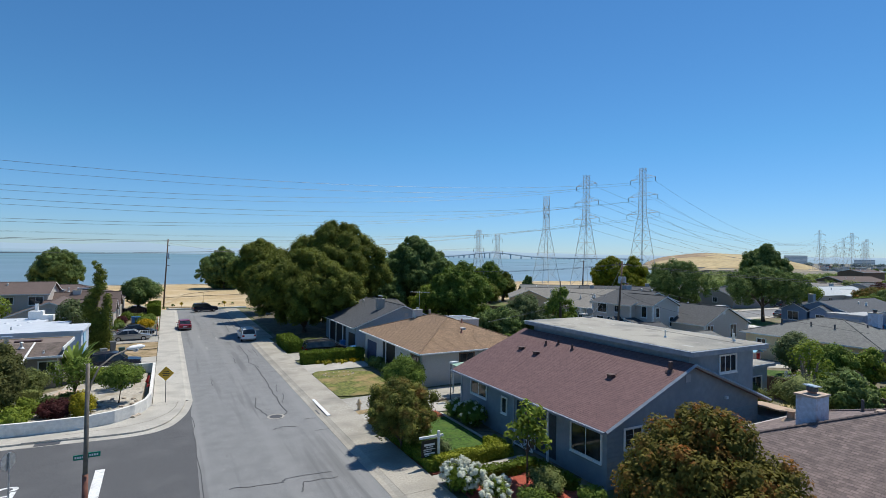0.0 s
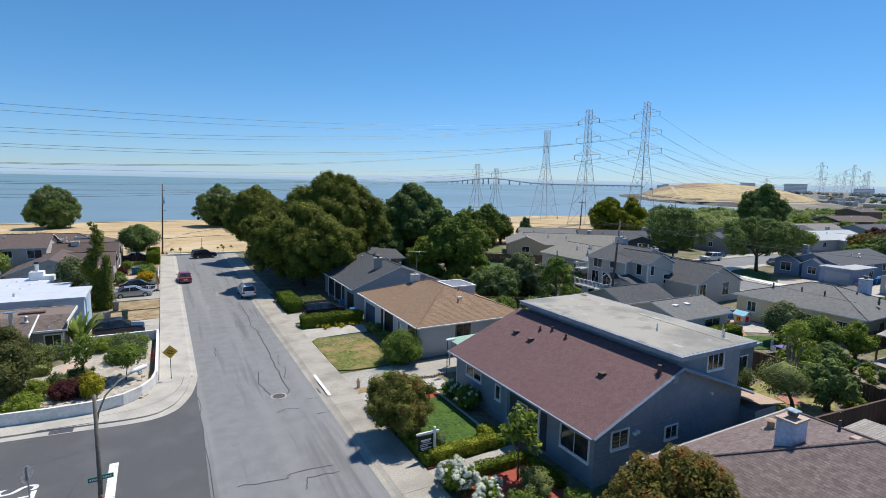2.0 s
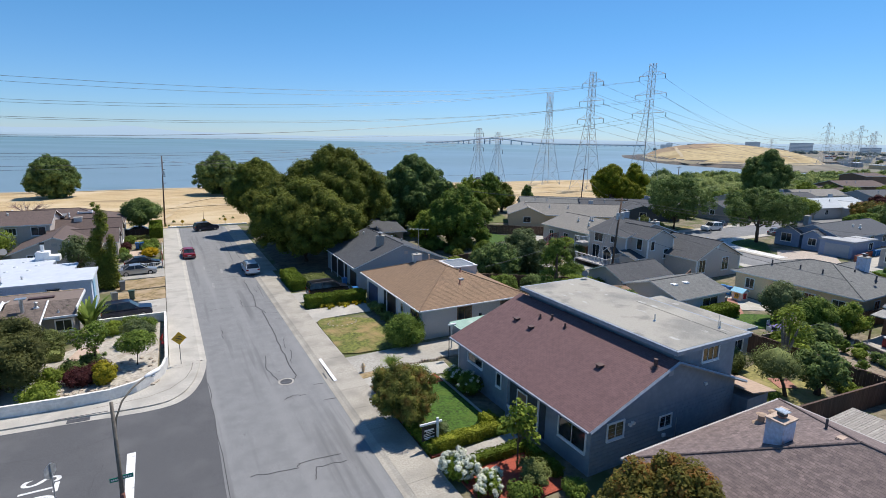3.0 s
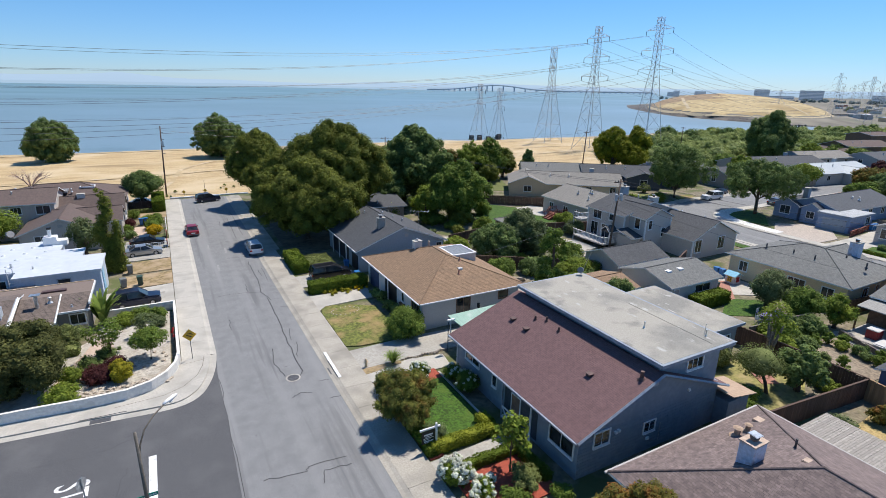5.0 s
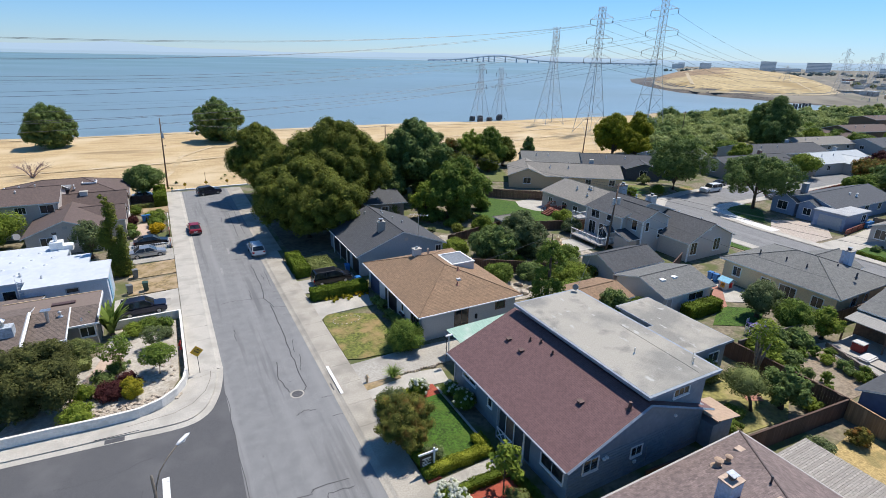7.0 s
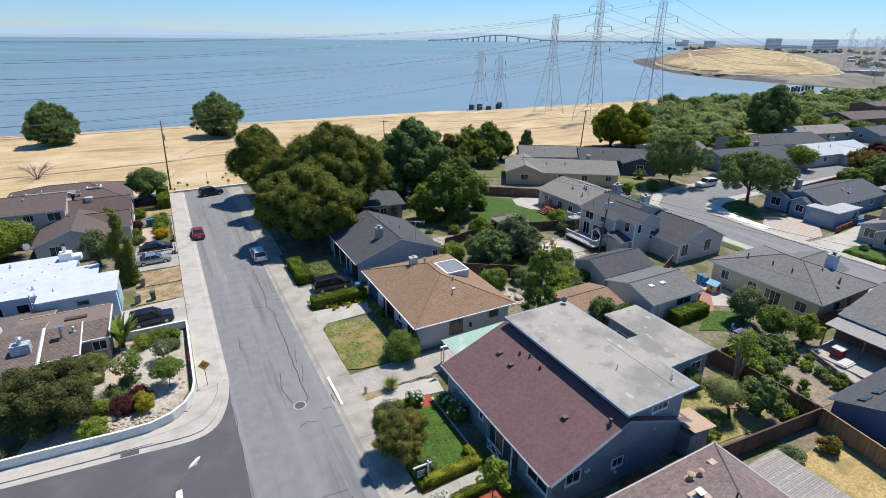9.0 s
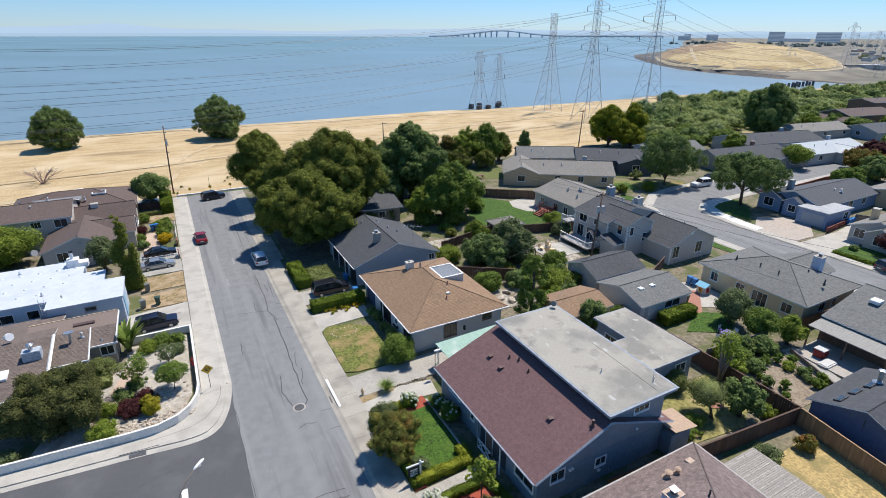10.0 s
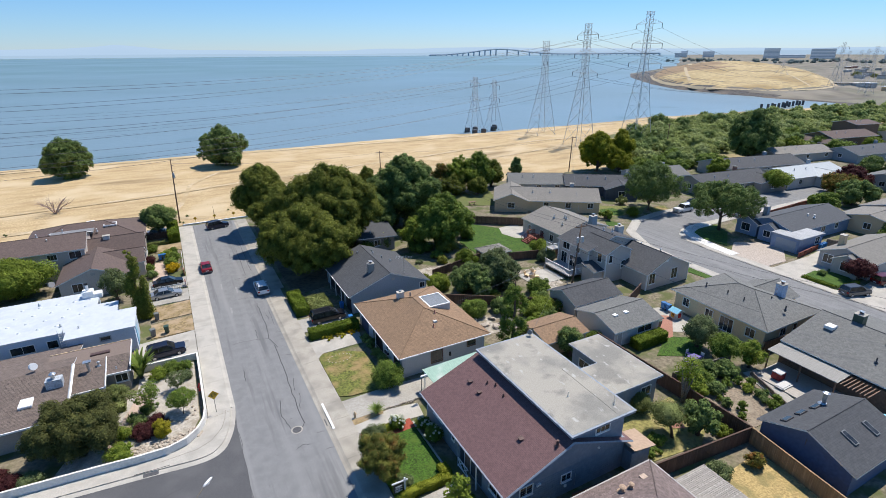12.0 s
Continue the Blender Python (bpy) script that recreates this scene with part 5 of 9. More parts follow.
ring = [(639 + 229 * q * math.cos(a) * 0.765 - 95 * q * math.sin(a) * 0.644, 424 + 229 * q * math.cos(a) * 0.644 + 95 * q * math.sin(a) * 0.765) for a, q in ((radians(k), 1.0) for k in range(60, 300, 5))]
for pts, w in ((ring, 2.6), ([(580, 449), (521, 399), (480, 362)], 3.2), ([(640, 490), (621, 474), (605, 462)], 5.0), ([(574, 275), (601, 291), (640, 320), (690, 380)], 5.0), ([(565, 364), (577, 340), (555, 304), (520, 268)], 2.5)):
    out = []
    for (ax, ay), (bx_, by_) in zip(pts, pts[1:]):
        n = max(1, int(math.hypot(bx_ - ax, by_ - ay) / 6))
        out += [(ax + (bx_ - ax) * k / n, ay + (by_ - ay) * k / n) for k in range(n)]
    b = ribbon(out + [pts[-1]], w, 0.0)
    for v in b.verts:
        v.co.z = ground_height(v.co.x, v.co.y) + 0.25
    solo("dirt_track", b, HILL_DIRT, "pale dirt track on the grassy hill", "track", "tracks on the hill", kind="structure")
end = solo("kerb", bx(0.2, 15.5, 119.3, 119.75, -0.1, 0.3, bevel=0.04), WHITE, "low white kerb closing the end of the street", "kerb", kind="structure")


# ---- the slate-blue house with plum roof and flat-roofed upper floor ----
h = thing("house", 26.5, 27, 0, 0, "slate-blue house with plum shingle roof and flat-roofed upper storey", "house")
EV, RG, RX = 3.25, 6.05, 26.4
part("wall", prism([(20.1, 0), (33.2, 0), (33.2, EV + 0.2), (RX, RG - 0.12), (20.1, EV + 0.1)], "y", 19.6, 34.4), BLUE_WALL, h)
slope(h, [(19.5, 19.15, EV), (19.5, 34.85, EV), (RX, 34.85, RG), (RX, 19.15, RG)], R_PURPLE, rows=0.145, trim=BLUE_FASCIA)
slope(h, [(33.7, 19.15, EV), (33.7, 34.85, EV), (RX, 34.85, RG), (RX, 19.15, RG)], R_PURPLE, rows=0.0, trim=BLUE_FASCIA)
part("gutter", bx(19.36, 19.5, 19.15, 34.85, EV - 0.14, EV - 0.01, bevel=0.02), BLUE_FASCIA, h)
for a, c in (((19.5, 19.1, EV - 0.05), (RX, 19.1, RG - 0.05)), ((33.7, 19.1, EV - 0.05), (RX, 19.1, RG - 0.05))):
    part("bargeboard", bar(a, c, 0.2), BLUE_FASCIA, h)
part("upper_wall", bx(26.7, 32.9, 19.75, 34.0, 3.0, 6.5), BLUE_WALL, h)
up = part("upper_roof", bx(26.1, 33.5, 19.1, 34.5, 6.45, 6.75, bevel=0.02), BLUE_FASCIA, h)
part("roof_surface", bx(26.25, 33.35, 19.25, 34.35, 6.752, 6.765), MEMBRANE, up)
part("drip_edge", bx(26.05, 33.55, 19.05, 34.55, 6.70, 6.745), BLUE_FASCIA, up)
window(h, (30.3, 19.75, 5.2), "-y", 1.55, 0.95, 3)
window(h, (22.0, 19.6, 2.0), "-y", 1.25, 0.95, 2)
window(h, (26.35, 19.6, 1.55), "-y", 1.0, 0.75, 2)
window(h, (20.1, 21.1, 1.35), "-x", 2.2, 1.55, 2)
window(h, (20.1, 28.7, 1.55), "-x", 0.5, 0.95, 1)
window(h, (20.1, 31.9, 1.95), "-x", 2.0, 0.95, 2)
# flat dark panel on the wall: the porch's inner shade is painted
part("porch_shade_panel", face_box((20.1, 25.4, 0), "-x", -1.9, 1.9, 0.2, 2.75, 0.0, 0.02), surface("porch_shade", (0.05, 0.06, 0.07), 0.8), h)
door(h, (20.08, 25.9, 0.2), "-x", 0.95, 2.1, BROWN_WOOD)
b = bx(19.55, 19.65, 26.9, 27.0, 0, EV - 0.2)
part("porch_post", b, BLUE_FASCIA, h)
part("porch_post", bx(19.55, 19.65, 23.6, 23.7, 0, EV - 0.2), WHITE, h)
r = part("porch_rail", bx(19.55, 19.63, 25.0, 26.9, 1.05, 1.13), WHITE, h)
part("lower_rail", bx(19.55, 19.63, 25.0, 26.9, 0.18, 0.26), WHITE, r)
part("rail_cross", bar((19.59, 25.0, 0.25), (19.59, 26.0, 1.05), 0.09), WHITE, r)
part("rail_cross", bar((19.59, 26.0, 0.25), (19.59, 25.0, 1.05), 0.09), WHITE, r)
part("rail_cross", bar((19.59, 26.0, 0.25), (19.59, 26.9, 1.05), 0.09), WHITE, r)
part("rail_cross", bar((19.59, 26.9, 0.25), (19.59, 26.0, 1.05), 0.09), WHITE, r)
part("downpipe", bar((20.02, 34.3, 0), (20.02, 34.3, 3.1), 0.08, sides=8), WHITE, h)
part("gable_vent", face_box((26.4, 19.6, 4.95), "-y", -0.22, 0.22, 0, 0.45, 0, 0.03), BLUE_FASCIA, h)
for k in range(12):
    part("siding_course", bx(20.09, 33.0, 19.575, 19.6, 0.15 + k * 0.25, 0.165 + k * 0.25), BLUE_WALL, h)
for x, y in ((22.9, 31.8), (22.8, 29.9), (22.6, 22.6)):
    box_vent(h, x + 0.9, y, EV + (x + 0.9 - 19.5) * (RG - EV) / (RX - 19.5), VENT_BROWN)
for x, y in ((24.9, 30.3), (25.3, 29.4), (25.1, 27.7)):
    z = EV + (x - 19.5) * (RG - EV) / (RX - 19.5)
    pipe_vent(h, x, y, z, 0.35, 0.08, VENT_BROWN)
pipe_vent(h, 25.3, 19.9, 5.6, 0.55, 0.12, VENT_BROWN)
part("flood_lamp", face_box((23.35, 19.6, 2.55), "-y", -0.09, 0.09, 0, 0.16, 0.02, 0.2), WHITE, h)
part("flood_lamp", face_box((23.1, 19.6, 2.5), "-y", -0.09, 0.09, 0, 0.16, 0.02, 0.2), WHITE, h)
part("wall_lamp", face_box((29.9, 19.6, 3.6), "-y", -0.1, 0.1, 0, 0.16, 0.0, 0.14), WHITE, h)
part("meter_box", face_box((26.3, 19.6, 0.9), "-y", -0.12, 0.12, 0, 0.2, 0.0, 0.12), WHITE, h)
part("conduit", bar((27.4, 19.55, 0.5), (27.4, 19.55, 1.9), 0.05, sides=6), GALV, h)
for x, y in ((29.4, 23.5), (32.3, 20.6)):
    pipe_vent(h, x, y, 6.75, 0.5, 0.05, GALV)
part("mast", bar((32.6, 20.9, 6.7), (32.6, 20.9, 7.5), 0.05, sides=6), GALV, h)
d = part("dish", bar((33.0, 34.1, 7.2), (32.75, 33.9, 7.3), 0.55, sides=14), GREY_PLASTIC, h)
part("dish_arm", bar((33.0, 34.1, 6.75), (33.0, 34.1, 7.2), 0.05, sides=6), GALV, d)
# rear wing round a small court
part("wing_wall", bx(33.0, 43.6, 24.9, 29.6, 0, 3.35), BLUE_WALL, h)
part("wing_wall", bx(39.7, 43.6, 29.6, 34.1, 0, 3.35), BLUE_WALL, h)
w2 = part("wing_roof", slab([(33.2, 24.5), (44.1, 24.5), (44.1, 34.5), (39.3, 34.5), (39.3, 29.8), (33.2, 29.8)], 3.4, 3.62), BLUE_FASCIA, h)
part("roof_surface", slab([(33.3, 24.6), (44.0, 24.6), (44.0, 34.4), (39.4, 34.4), (39.4, 29.7), (33.3, 29.7)], 3.622, 3.634), MEMBRANE, w2)
window(h, (39.7, 32.0, 1.3), "-x", 1.6, 1.1, 2)
window(h, (42.0, 24.9, 1.6), "-y", 1.4, 1.0, 2)
for sx, sy, ex, ey in ((31.6, 19.6, 31.8, 27.2),):
    part("roof_seam", bar((sx, sy, 6.77), (ex, ey, 6.77), 0.05), MEMBRANE, up)
s = thing("shed", 34.3, 19.6, 0, 0, "slate-blue lean-to shed with tan sheet roof", "shed")
part("wall", bx(33.25, 35.6, 18.6, 20.6, 0, 2.2), BLUE_WALL, s)
part("roof", prism([(33.2, 2.75), (36.0, 2.3), (36.0, 2.38), (33.2, 2.83)], "y", 18.3, 20.9), TAN_SHEET, s)
a = thing("awning", 25.5, 36.2, 0, 0, "green fibreglass side awning on slim posts", "awning")
part("sheet", prism([(21.9, 2.55), (29.5, 2.75), (29.5, 2.8), (21.9, 2.6)], "y", 34.8, 39.4), GREEN_SHEET, a)
for x in (22.1, 25.7, 29.2):
    part("post", bx(x, x + 0.09, 39.2, 39.3, 0, 2.6), WHITE, a)

# ---- the near brown-roofed house ----
h = thing("house", 26.2, 6, 0, 0, "house with hipped umber-brown shingle roof and painted brick chimney", "house")
hip(h, 20.0, 32.6, -9.0, 16.1, 3.2, 6.02, TAUPE, R_UMBER, over=0.55, rows=0.145, caps=0.28)
part("gutter", bx(19.3, 33.2, 16.65, 16.8, 3.06, 3.2, bevel=0.02), GREY_WALL, h)
part("gutter", bx(33.15, 33.3, -9.5, 16.65, 3.06, 3.2, bevel=0.02), GREY_WALL, h)
chimney(h, 25.05, 12.5, 4.2, 6.1, 1.1, 0.8, BRICK_PAINT, cap=CONCRETE_PINK)
pipe_vent(h, 27.8, 14.8, 3.95, 0.5, 0.17, TAN_SHEET, cap=True)
pipe_vent(h, 28.65, 14.7, 4.0, 0.45, 0.14, TAN_SHEET, cap=True)
pipe_vent(h, 27.85, 11.8, 5.14, 0.6, 0.06, STEEL_DARK)
part("roof_hatch", bx(26.35, 26.85, 10.3, 10.8, 5.3, 5.74, bevel=0.03), CONCRETE_PINK, h)
part("roof_hatch", bx(30.3, 30.9, 14.9, 15.4, 3.5, 3.92, bevel=0.02), CONCRETE_PINK, h)
window(h, (20.0, 8.0, 1.2), "-x", 2.0, 1.3, 2)
p = thing("patio_cover", 36.4, 10.5, 0, 0, "weathered pale board patio cover behind the brown-roofed house", "patio cover")
rr = random.Random(31)
for k in range(62):
    part("plank", bx(33.42, 37.6 - rr.uniform(0, 0.04), 5.2 + k * 0.15, 5.2 + k * 0.15 + 0.138, 2.55, 2.595 + rr.uniform(0, 0.012)), COVER_BOARD, p)
for x, y in ((37.3, 5.5), (37.3, 10), (37.3, 14)):
    part("post", bx(x, x + 0.12, y, y + 0.12, 0, 2.55), FENCE_GREY, p)

# ---- the tan-roofed house ----
h = thing("house", 26.4, 49, 0, 0, "off-white stucco house with hipped tan shingle roof", "house")
hip(h, 20.6, 32.2, 42.3, 57.4, 3.15, 5.45, OFFWHITE, R_TAN, over=0.55, rows=0.2)
part("gutter", bx(19.93, 20.05, 41.75, 57.95, 3.02, 3.14, bevel=0.02), WHITE, h)
part("gutter", bx(20.05, 32.75, 41.63, 41.75, 3.02, 3.14, bevel=0.02), WHITE, h)
window(h, (25.3, 42.3, 1.0), "-y", 1.5, 1.75, 2, frame_mat=BROWN_WOOD)
window(h, (30.2, 42.3, 1.9), "-y", 1.1, 0.95, 1, frame_mat=BROWN_WOOD)
window(h, (20.6, 43.8, 1.0), "-x", 1.7, 1.6, 3, frame_mat=BROWN_WOOD)
window(h, (20.6, 46.9, 1.4), "-x", 0.6, 1.0, 1)
# black panel painted as the shade within the porch; the wall stays flat
for y0, y1 in ((48.6, 51.9),):
    part("porch_shade_panel", face_box((20.6, (y0 + y1) / 2, 0.15), "-x", -(y1 - y0) / 2, (y1 - y0) / 2, 0, 2.6, 0.0, 0.02), BLACK, h)
    part("porch_post", bx(20.2, 20.3, 50.2, 50.3, 0, 3.0), WHITE, h)
part("garage_door", face_box((20.6, 55.2, 0.05), "-x", -1.4, 1.4, 0, 2.2, 0.0, 0.04), surface("navy_door", (0.04, 0.06, 0.12), 0.7), h)
chimney(h, 25.3, 53.3, 4.4, 5.75, 0.95, 0.7, OFFWHITE, flue=False)
part("flue_pipe", bar((25.3, 53.3, 5.75), (25.3, 53.3, 6.05), 0.3, sides=10), GALV, h)
part("flue_pipe", bar((26.5, 52.6, 5.2), (26.5, 52.6, 5.8), 0.26, sides=10), CONCRETE_PINK, h)
well = part("roof_well", bx(27.5, 30.5, 48.5, 51.9, 4.0, 5.0), OFFWHITE, h, "low flat-topped box with white rim on the roof")
for a in ((27.45, 30.55, 48.42, 48.62), (27.45, 30.55, 51.78, 51.98), (27.45, 27.65, 48.62, 51.78), (30.35, 30.55, 48.62, 51.78)):
    part("rim", bx(*a, 5.0, 5.12), WHITE, well)
part("well_cover", bx(27.65, 30.35, 48.62, 51.78, 5.002, 5.03), surface("grey_well_cover", (0.2, 0.22, 0.24), 0.5), well)
k = (5.45 - 3.15) / 6.35
for x, y in ((27.4, 46.9), (26.2, 44.9)):
    pipe_vent(h, x, y, 3.15 + k * (y - 41.75), 0.4, 0.08, CLAY)
part("roof_vent", bx(26.5, 27.0, 45.4, 45.8, 4.4, 4.66, bevel=0.02), OFFWHITE, h)
part("wall_lamp", face_box((27.1, 42.3, 1.3), "-y", -0.1, 0.1, 0, 0.5, 0, 0.2), BLACK, h)
part("window_box", face_box((20.6, 46.9, 1.0), "-x", -0.5, 0.5, 0, 0.2, 0, 0.25), VENT_BROWN, h)

# ---- the slate-roofed grey house ----
h = thing("house", 26.5, 67, 0, 0, "grey-blue sided house with dark slate shingle roof", "house")
gable(h, 20.6, 32.9, 60.8, 74.0, 3.2, 5.55, "y", GREYBLUE, R_SLATE, over=0.5, rows=0.2)
part("gutter", bx(20.0, 20.1, 60.4, 74.4, 2.88, 3.0, bevel=0.02), WHITE, h)
chimney(h, 24.95, 64.0, 4.3, 6.15, 0.95, 0.7, TAUPE)
# black sheet on the flat wall stands for the shade under the porch
part("porch_shade_panel", face_box((20.6, 68.5, 0.15), "-x", -3.6, 3.6, 0, 2.5, 0.0, 0.02), BLACK, h)
for y in (65, 68, 71):
    part("porch_post", bx(20.2, 20.3, y, y + 0.1, 0, 2.9), WHITE, h)
part("garage_door", face_box((20.6, 62.4, 0.05), "-x", -1.2, 1.2, 0, 2.1, 0.0, 0.04), BLACK, h)
window(h, (32.2, 60.8, 1.9), "-y", 0.8, 0.85, 2)
part("gable_vent", face_box((27.3, 60.8, 4.1), "-y", -0.25, 0.25, 0, 0.4, 0, 0.04), GREY_WALL, h)
for x, y in ((27.6, 70.2), (28.5, 68.5), (29.4, 67.0), (25.5, 72.0), (27.9, 71.6)):
    pipe_vent(h, x, y, 5.2 - abs(x - 26.7) * 0.3, 0.5, 0.09, GALV, cap=True)
an = part("aerial_mast", bar((29.6, 61.8, 4.2), (29.6, 61.8, 7.2), 0.05, sides=6), GALV, h)
part("aerial_boom", bar((28.6, 62.6, 7.1), (30.8, 61.2, 7.1), 0.05, sides=6), GALV, an)
for k in range(6):
    c = Vector((28.7 + k * 0.4, 62.5 - k * 0.25, 7.1))
    part("aerial_rod", bar(c + Vector((-0.4, -0.6, 0)), c + Vector((0.4, 0.6, 0)), 0.03, sides=4), GALV, an)
h = thing("outbuilding", 35, 88, 0, 0, "small building with dark slate roof among trees", "outbuilding")
slope(h, [(29.5, 83.6, 3.0), (37.2, 82.2, 3.0), (38.2, 92.5, 4.4), (31.0, 93.8, 4.4)], R_SLATE)
part("wall", slab([(30.2, 84.2), (36.8, 83.0), (37.6, 92.0), (31.4, 93.0)], 0, 2.95), TAUPE, h)
window(h, (33.4, 83.55, 1.1), "-y", 1.2, 1.1, 2)
pipe_vent(h, 32.6, 85.0, 3.2, 0.5, 0.1, GALV, cap=True)

# ---- corner house with brown roof ----
h = thing("house", -16, 56, 0, 0, "low taupe house with umber-brown shingle roof", "house")
part("wall", prism([(49.3, 0), (64.3, 0), (64.3, 2.6), (57.0, 3.95), (49.3, 2.55)], "x", -40, -13.6), TAUPE, h)
slope(h, [(-40, 48.8, 2.65), (-13.3, 48.8, 2.65), (-13.3, 57.0, 4.05), (-40, 57.0, 4.05)], R_BROWN, rows=0.2)
slope(h, [(-40, 64.8, 2.65), (-13.3, 64.8, 2.65), (-13.3, 57.0, 4.05), (-40, 57.0, 4.05)], R_BROWN)
part("wall", bx(-13.6, -10.5, 53.3, 58.0, 0, 2.55), TAUPE, h)
slope(h, [(-13.3, 52.8, 2.7), (-10.2, 52.8, 2.7), (-10.2, 57.8, 3.6), (-13.3, 57.8, 3.6)], R_BROWN, rows=0.2)
part("wall", bx(-10.5, -8.2, 55.5, 58.0, 0, 2.65), TAUPE, h)
slope(h, [(-10.2, 55.0, 2.85), (-7.8, 55.0, 2.85), (-7.8, 57.8, 3.6), (-10.2, 57.8, 3.6)], R_BROWN, rows=0.2)
part("wall", bx(-15.8, -8.1, 58.0, 60.9, 0, 3.3), TAUPE, h)
part("roof", bx(-16.1, -7.8, 57.8, 61.2, 3.32, 3.55, bevel=0.02), surface("brown_membrane", (0.2, 0.155, 0.13), 0.9, spread=0.1), h)
part("parapet", bar((-13.25, 50.0, 2.95), (-13.25, 57.0, 4.1), 0.32), WHITE, h)
part("rake_trim", bar((-10.2, 52.8, 2.75), (-10.2, 57.8, 3.66), 0.16), WHITE, h)
part("roof_edge", bx(-13.3, -10.15, 52.68, 52.8, 2.55, 2.72), WHITE, h)
part("roof_edge", bx(-10.25, -7.75, 54.88, 55.0, 2.7, 2.87), WHITE, h)
part("roof_edge", bx(-40, -13.2, 48.68, 48.8, 2.5, 2.67), WHITE, h)
part("roof_edge", bx(-7.8, -7.7, 55.0, 61.2, 3.3, 3.56), WHITE, h)
window(h, (-8.9, 55.5, 1.35), "-y", 1.15, 0.95, 2)
window(h, (-8.1, 59.5, 1.3), "+x", 1.3, 1.0, 2)
part("roof_edge", bx(-16.1, -7.8, 61.2, 61.3, 3.3, 3.62), TAN, h)
c = part("chimney", bx(-15.4, -13.9, 53.6, 54.6, 3.0, 4.45, bevel=0.02), surface("grey_chase", (0.42, 0.46, 0.5), 0.6), h)
part("flue_pipe", bar((-14.65, 54.1, 4.4), (-14.65, 54.1, 5.0), 0.4, sides=12), GALV, c)
part("flue_cap", bar((-14.65, 54.1, 5.0), (-14.65, 54.1, 5.2), 0.7, w2=0.3, sides=12), GALV, c)
part("skylight", bx(-17.6, -16.4, 51.5, 53.3, 3.15, 3.4, bevel=0.03), WHITE, h)
part("flue_pipe", bar((-11.8, 56.0, 3.2), (-11.8, 56.0, 4.5), 0.3, sides=10), GALV, h)
part("flue_cap", bx(-12.2, -11.4, 55.7, 56.3, 4.5, 4.56), GALV, h)
pipe_vent(h, -10.9, 56.6, 3.45, 0.45, 0.1, GALV, cap=True)
pipe_vent(h, -9.2, 55.7, 3.0, 0.25, 0.07, GALV)
part("roof_vent", bx(-11.9, -9.9, 58.9, 59.5, 3.55, 3.7, bevel=0.03), VENT_BROWN, h)
d = part("dish", bar((-17.0, 57.6, 4.6), (-16.8, 57.35, 4.7), 0.8, sides=14), WHITE, h)
part("dish_arm", bar((-17.0, 57.6, 4.0), (-17.0, 57.6, 4.6), 0.06, sides=6), GALV, d)

# ---- flat white-roofed house ----
h = thing("house", -15, 71, 0, 0, "pale blue stucco house with flat white coated roof", "house")
part("wall", bx(-40, -12.6, 67.2, 79.2, 0, 3.4), PALE_BLUE, h)
part("roof", bx(-40, -12.3, 67.0, 79.5, 3.4, 3.6, bevel=0.02), WHITE_ROOF, h)
part("wall", bx(-15.0, -7.6, 64.7, 70.4, 0, 3.5), PALE_BLUE, h)
part("roof", prism([(-15.2, 3.5), (-7.4, 3.5), (-7.4, 3.72), (-15.2, 3.72)], "y", 64.4, 70.6), WHITE_ROOF, h)
part("wall", bx(-13, -9.9, 70.4, 74.0, 0, 3.45), PALE_BLUE, h)
part("roof", bx(-13, -9.7, 70.6, 74.2, 3.45, 3.66, bevel=0.02), WHITE_ROOF, h)
part("trim", bx(-7.62, -7.5, 65.8, 67.2, 0.3, 3.3), SKY_TRIM, h)
window(h, (-10.9, 64.7, 2.5), "-y", 1.1, 0.45, 1, frame_mat=GREYBLUE)
window(h, (-20.0, 67.2, 1.7), "-y", 2.4, 1.0, 2)
window(h, (-16.9, 67.2, 1.7), "-y", 1.1, 1.0, 1)
c = part("chimney", bx(-14.3, -12.9, 77.0, 78.4, 3.4, 4.6, bevel=0.05), WHITE, h)
part("chimney_shoulder", bx(-13.0, -11.9, 77.0, 78.4, 3.4, 4.1, bevel=0.05), WHITE, c)
part("flue_pipe", bar((-13.6, 77.7, 4.6), (-13.6, 77.7, 5.5), 0.4, sides=10), WHITE, c)
part("flue_cap", bar((-13.6, 77.7, 5.5), (-13.6, 77.7, 5.75), 0.5, sides=10), BLACK, c)
ld = part("ladder", bx(-15.45, -15.4, 66.6, 66.7, 0, 4.2), WHITE, h)
part("ladder_side", bx(-16.0, -15.95, 66.6, 66.7, 0, 4.2), WHITE, ld)
for k in range(12):
    part("rung", bx(-15.95, -15.45, 66.63, 66.67, 0.3 + k * 0.32, 0.34 + k * 0.32), WHITE, ld)
rng = random.Random(8)
for i in range(5):
    for j in range(4):
        x, y = -22.5 + i * 2.0 + j * 0.4, 69.5 + j * 2.4
        part("roof_button", bar((x, y, 3.6), (x, y, 3.72), 0.5, w2=0.2, sides=10), WHITE_ROOF, h)
for x, y in ((-16.0, 69.0), (-13.8, 67.2), (-19.5, 77.5)):
    pipe_vent(h, x, y, 3.65, 0.4, 0.09, GALV)

# ---- mauve-grey house, far end ----
h = thing("house", -15, 100, 0, 0, "mauve-grey two-storey house with chocolate-brown shingle roofs", "house")
gable(h, -18.6, -9.0, 86.5, 97, 3.0, 4.9, "y", LILAC, R_CHOC, over=0.45)
gable(h, -29.0, -15.6, 96.2, 105.6, 5.5, 6.9, "x", LILAC, R_CHOC, over=0.45)
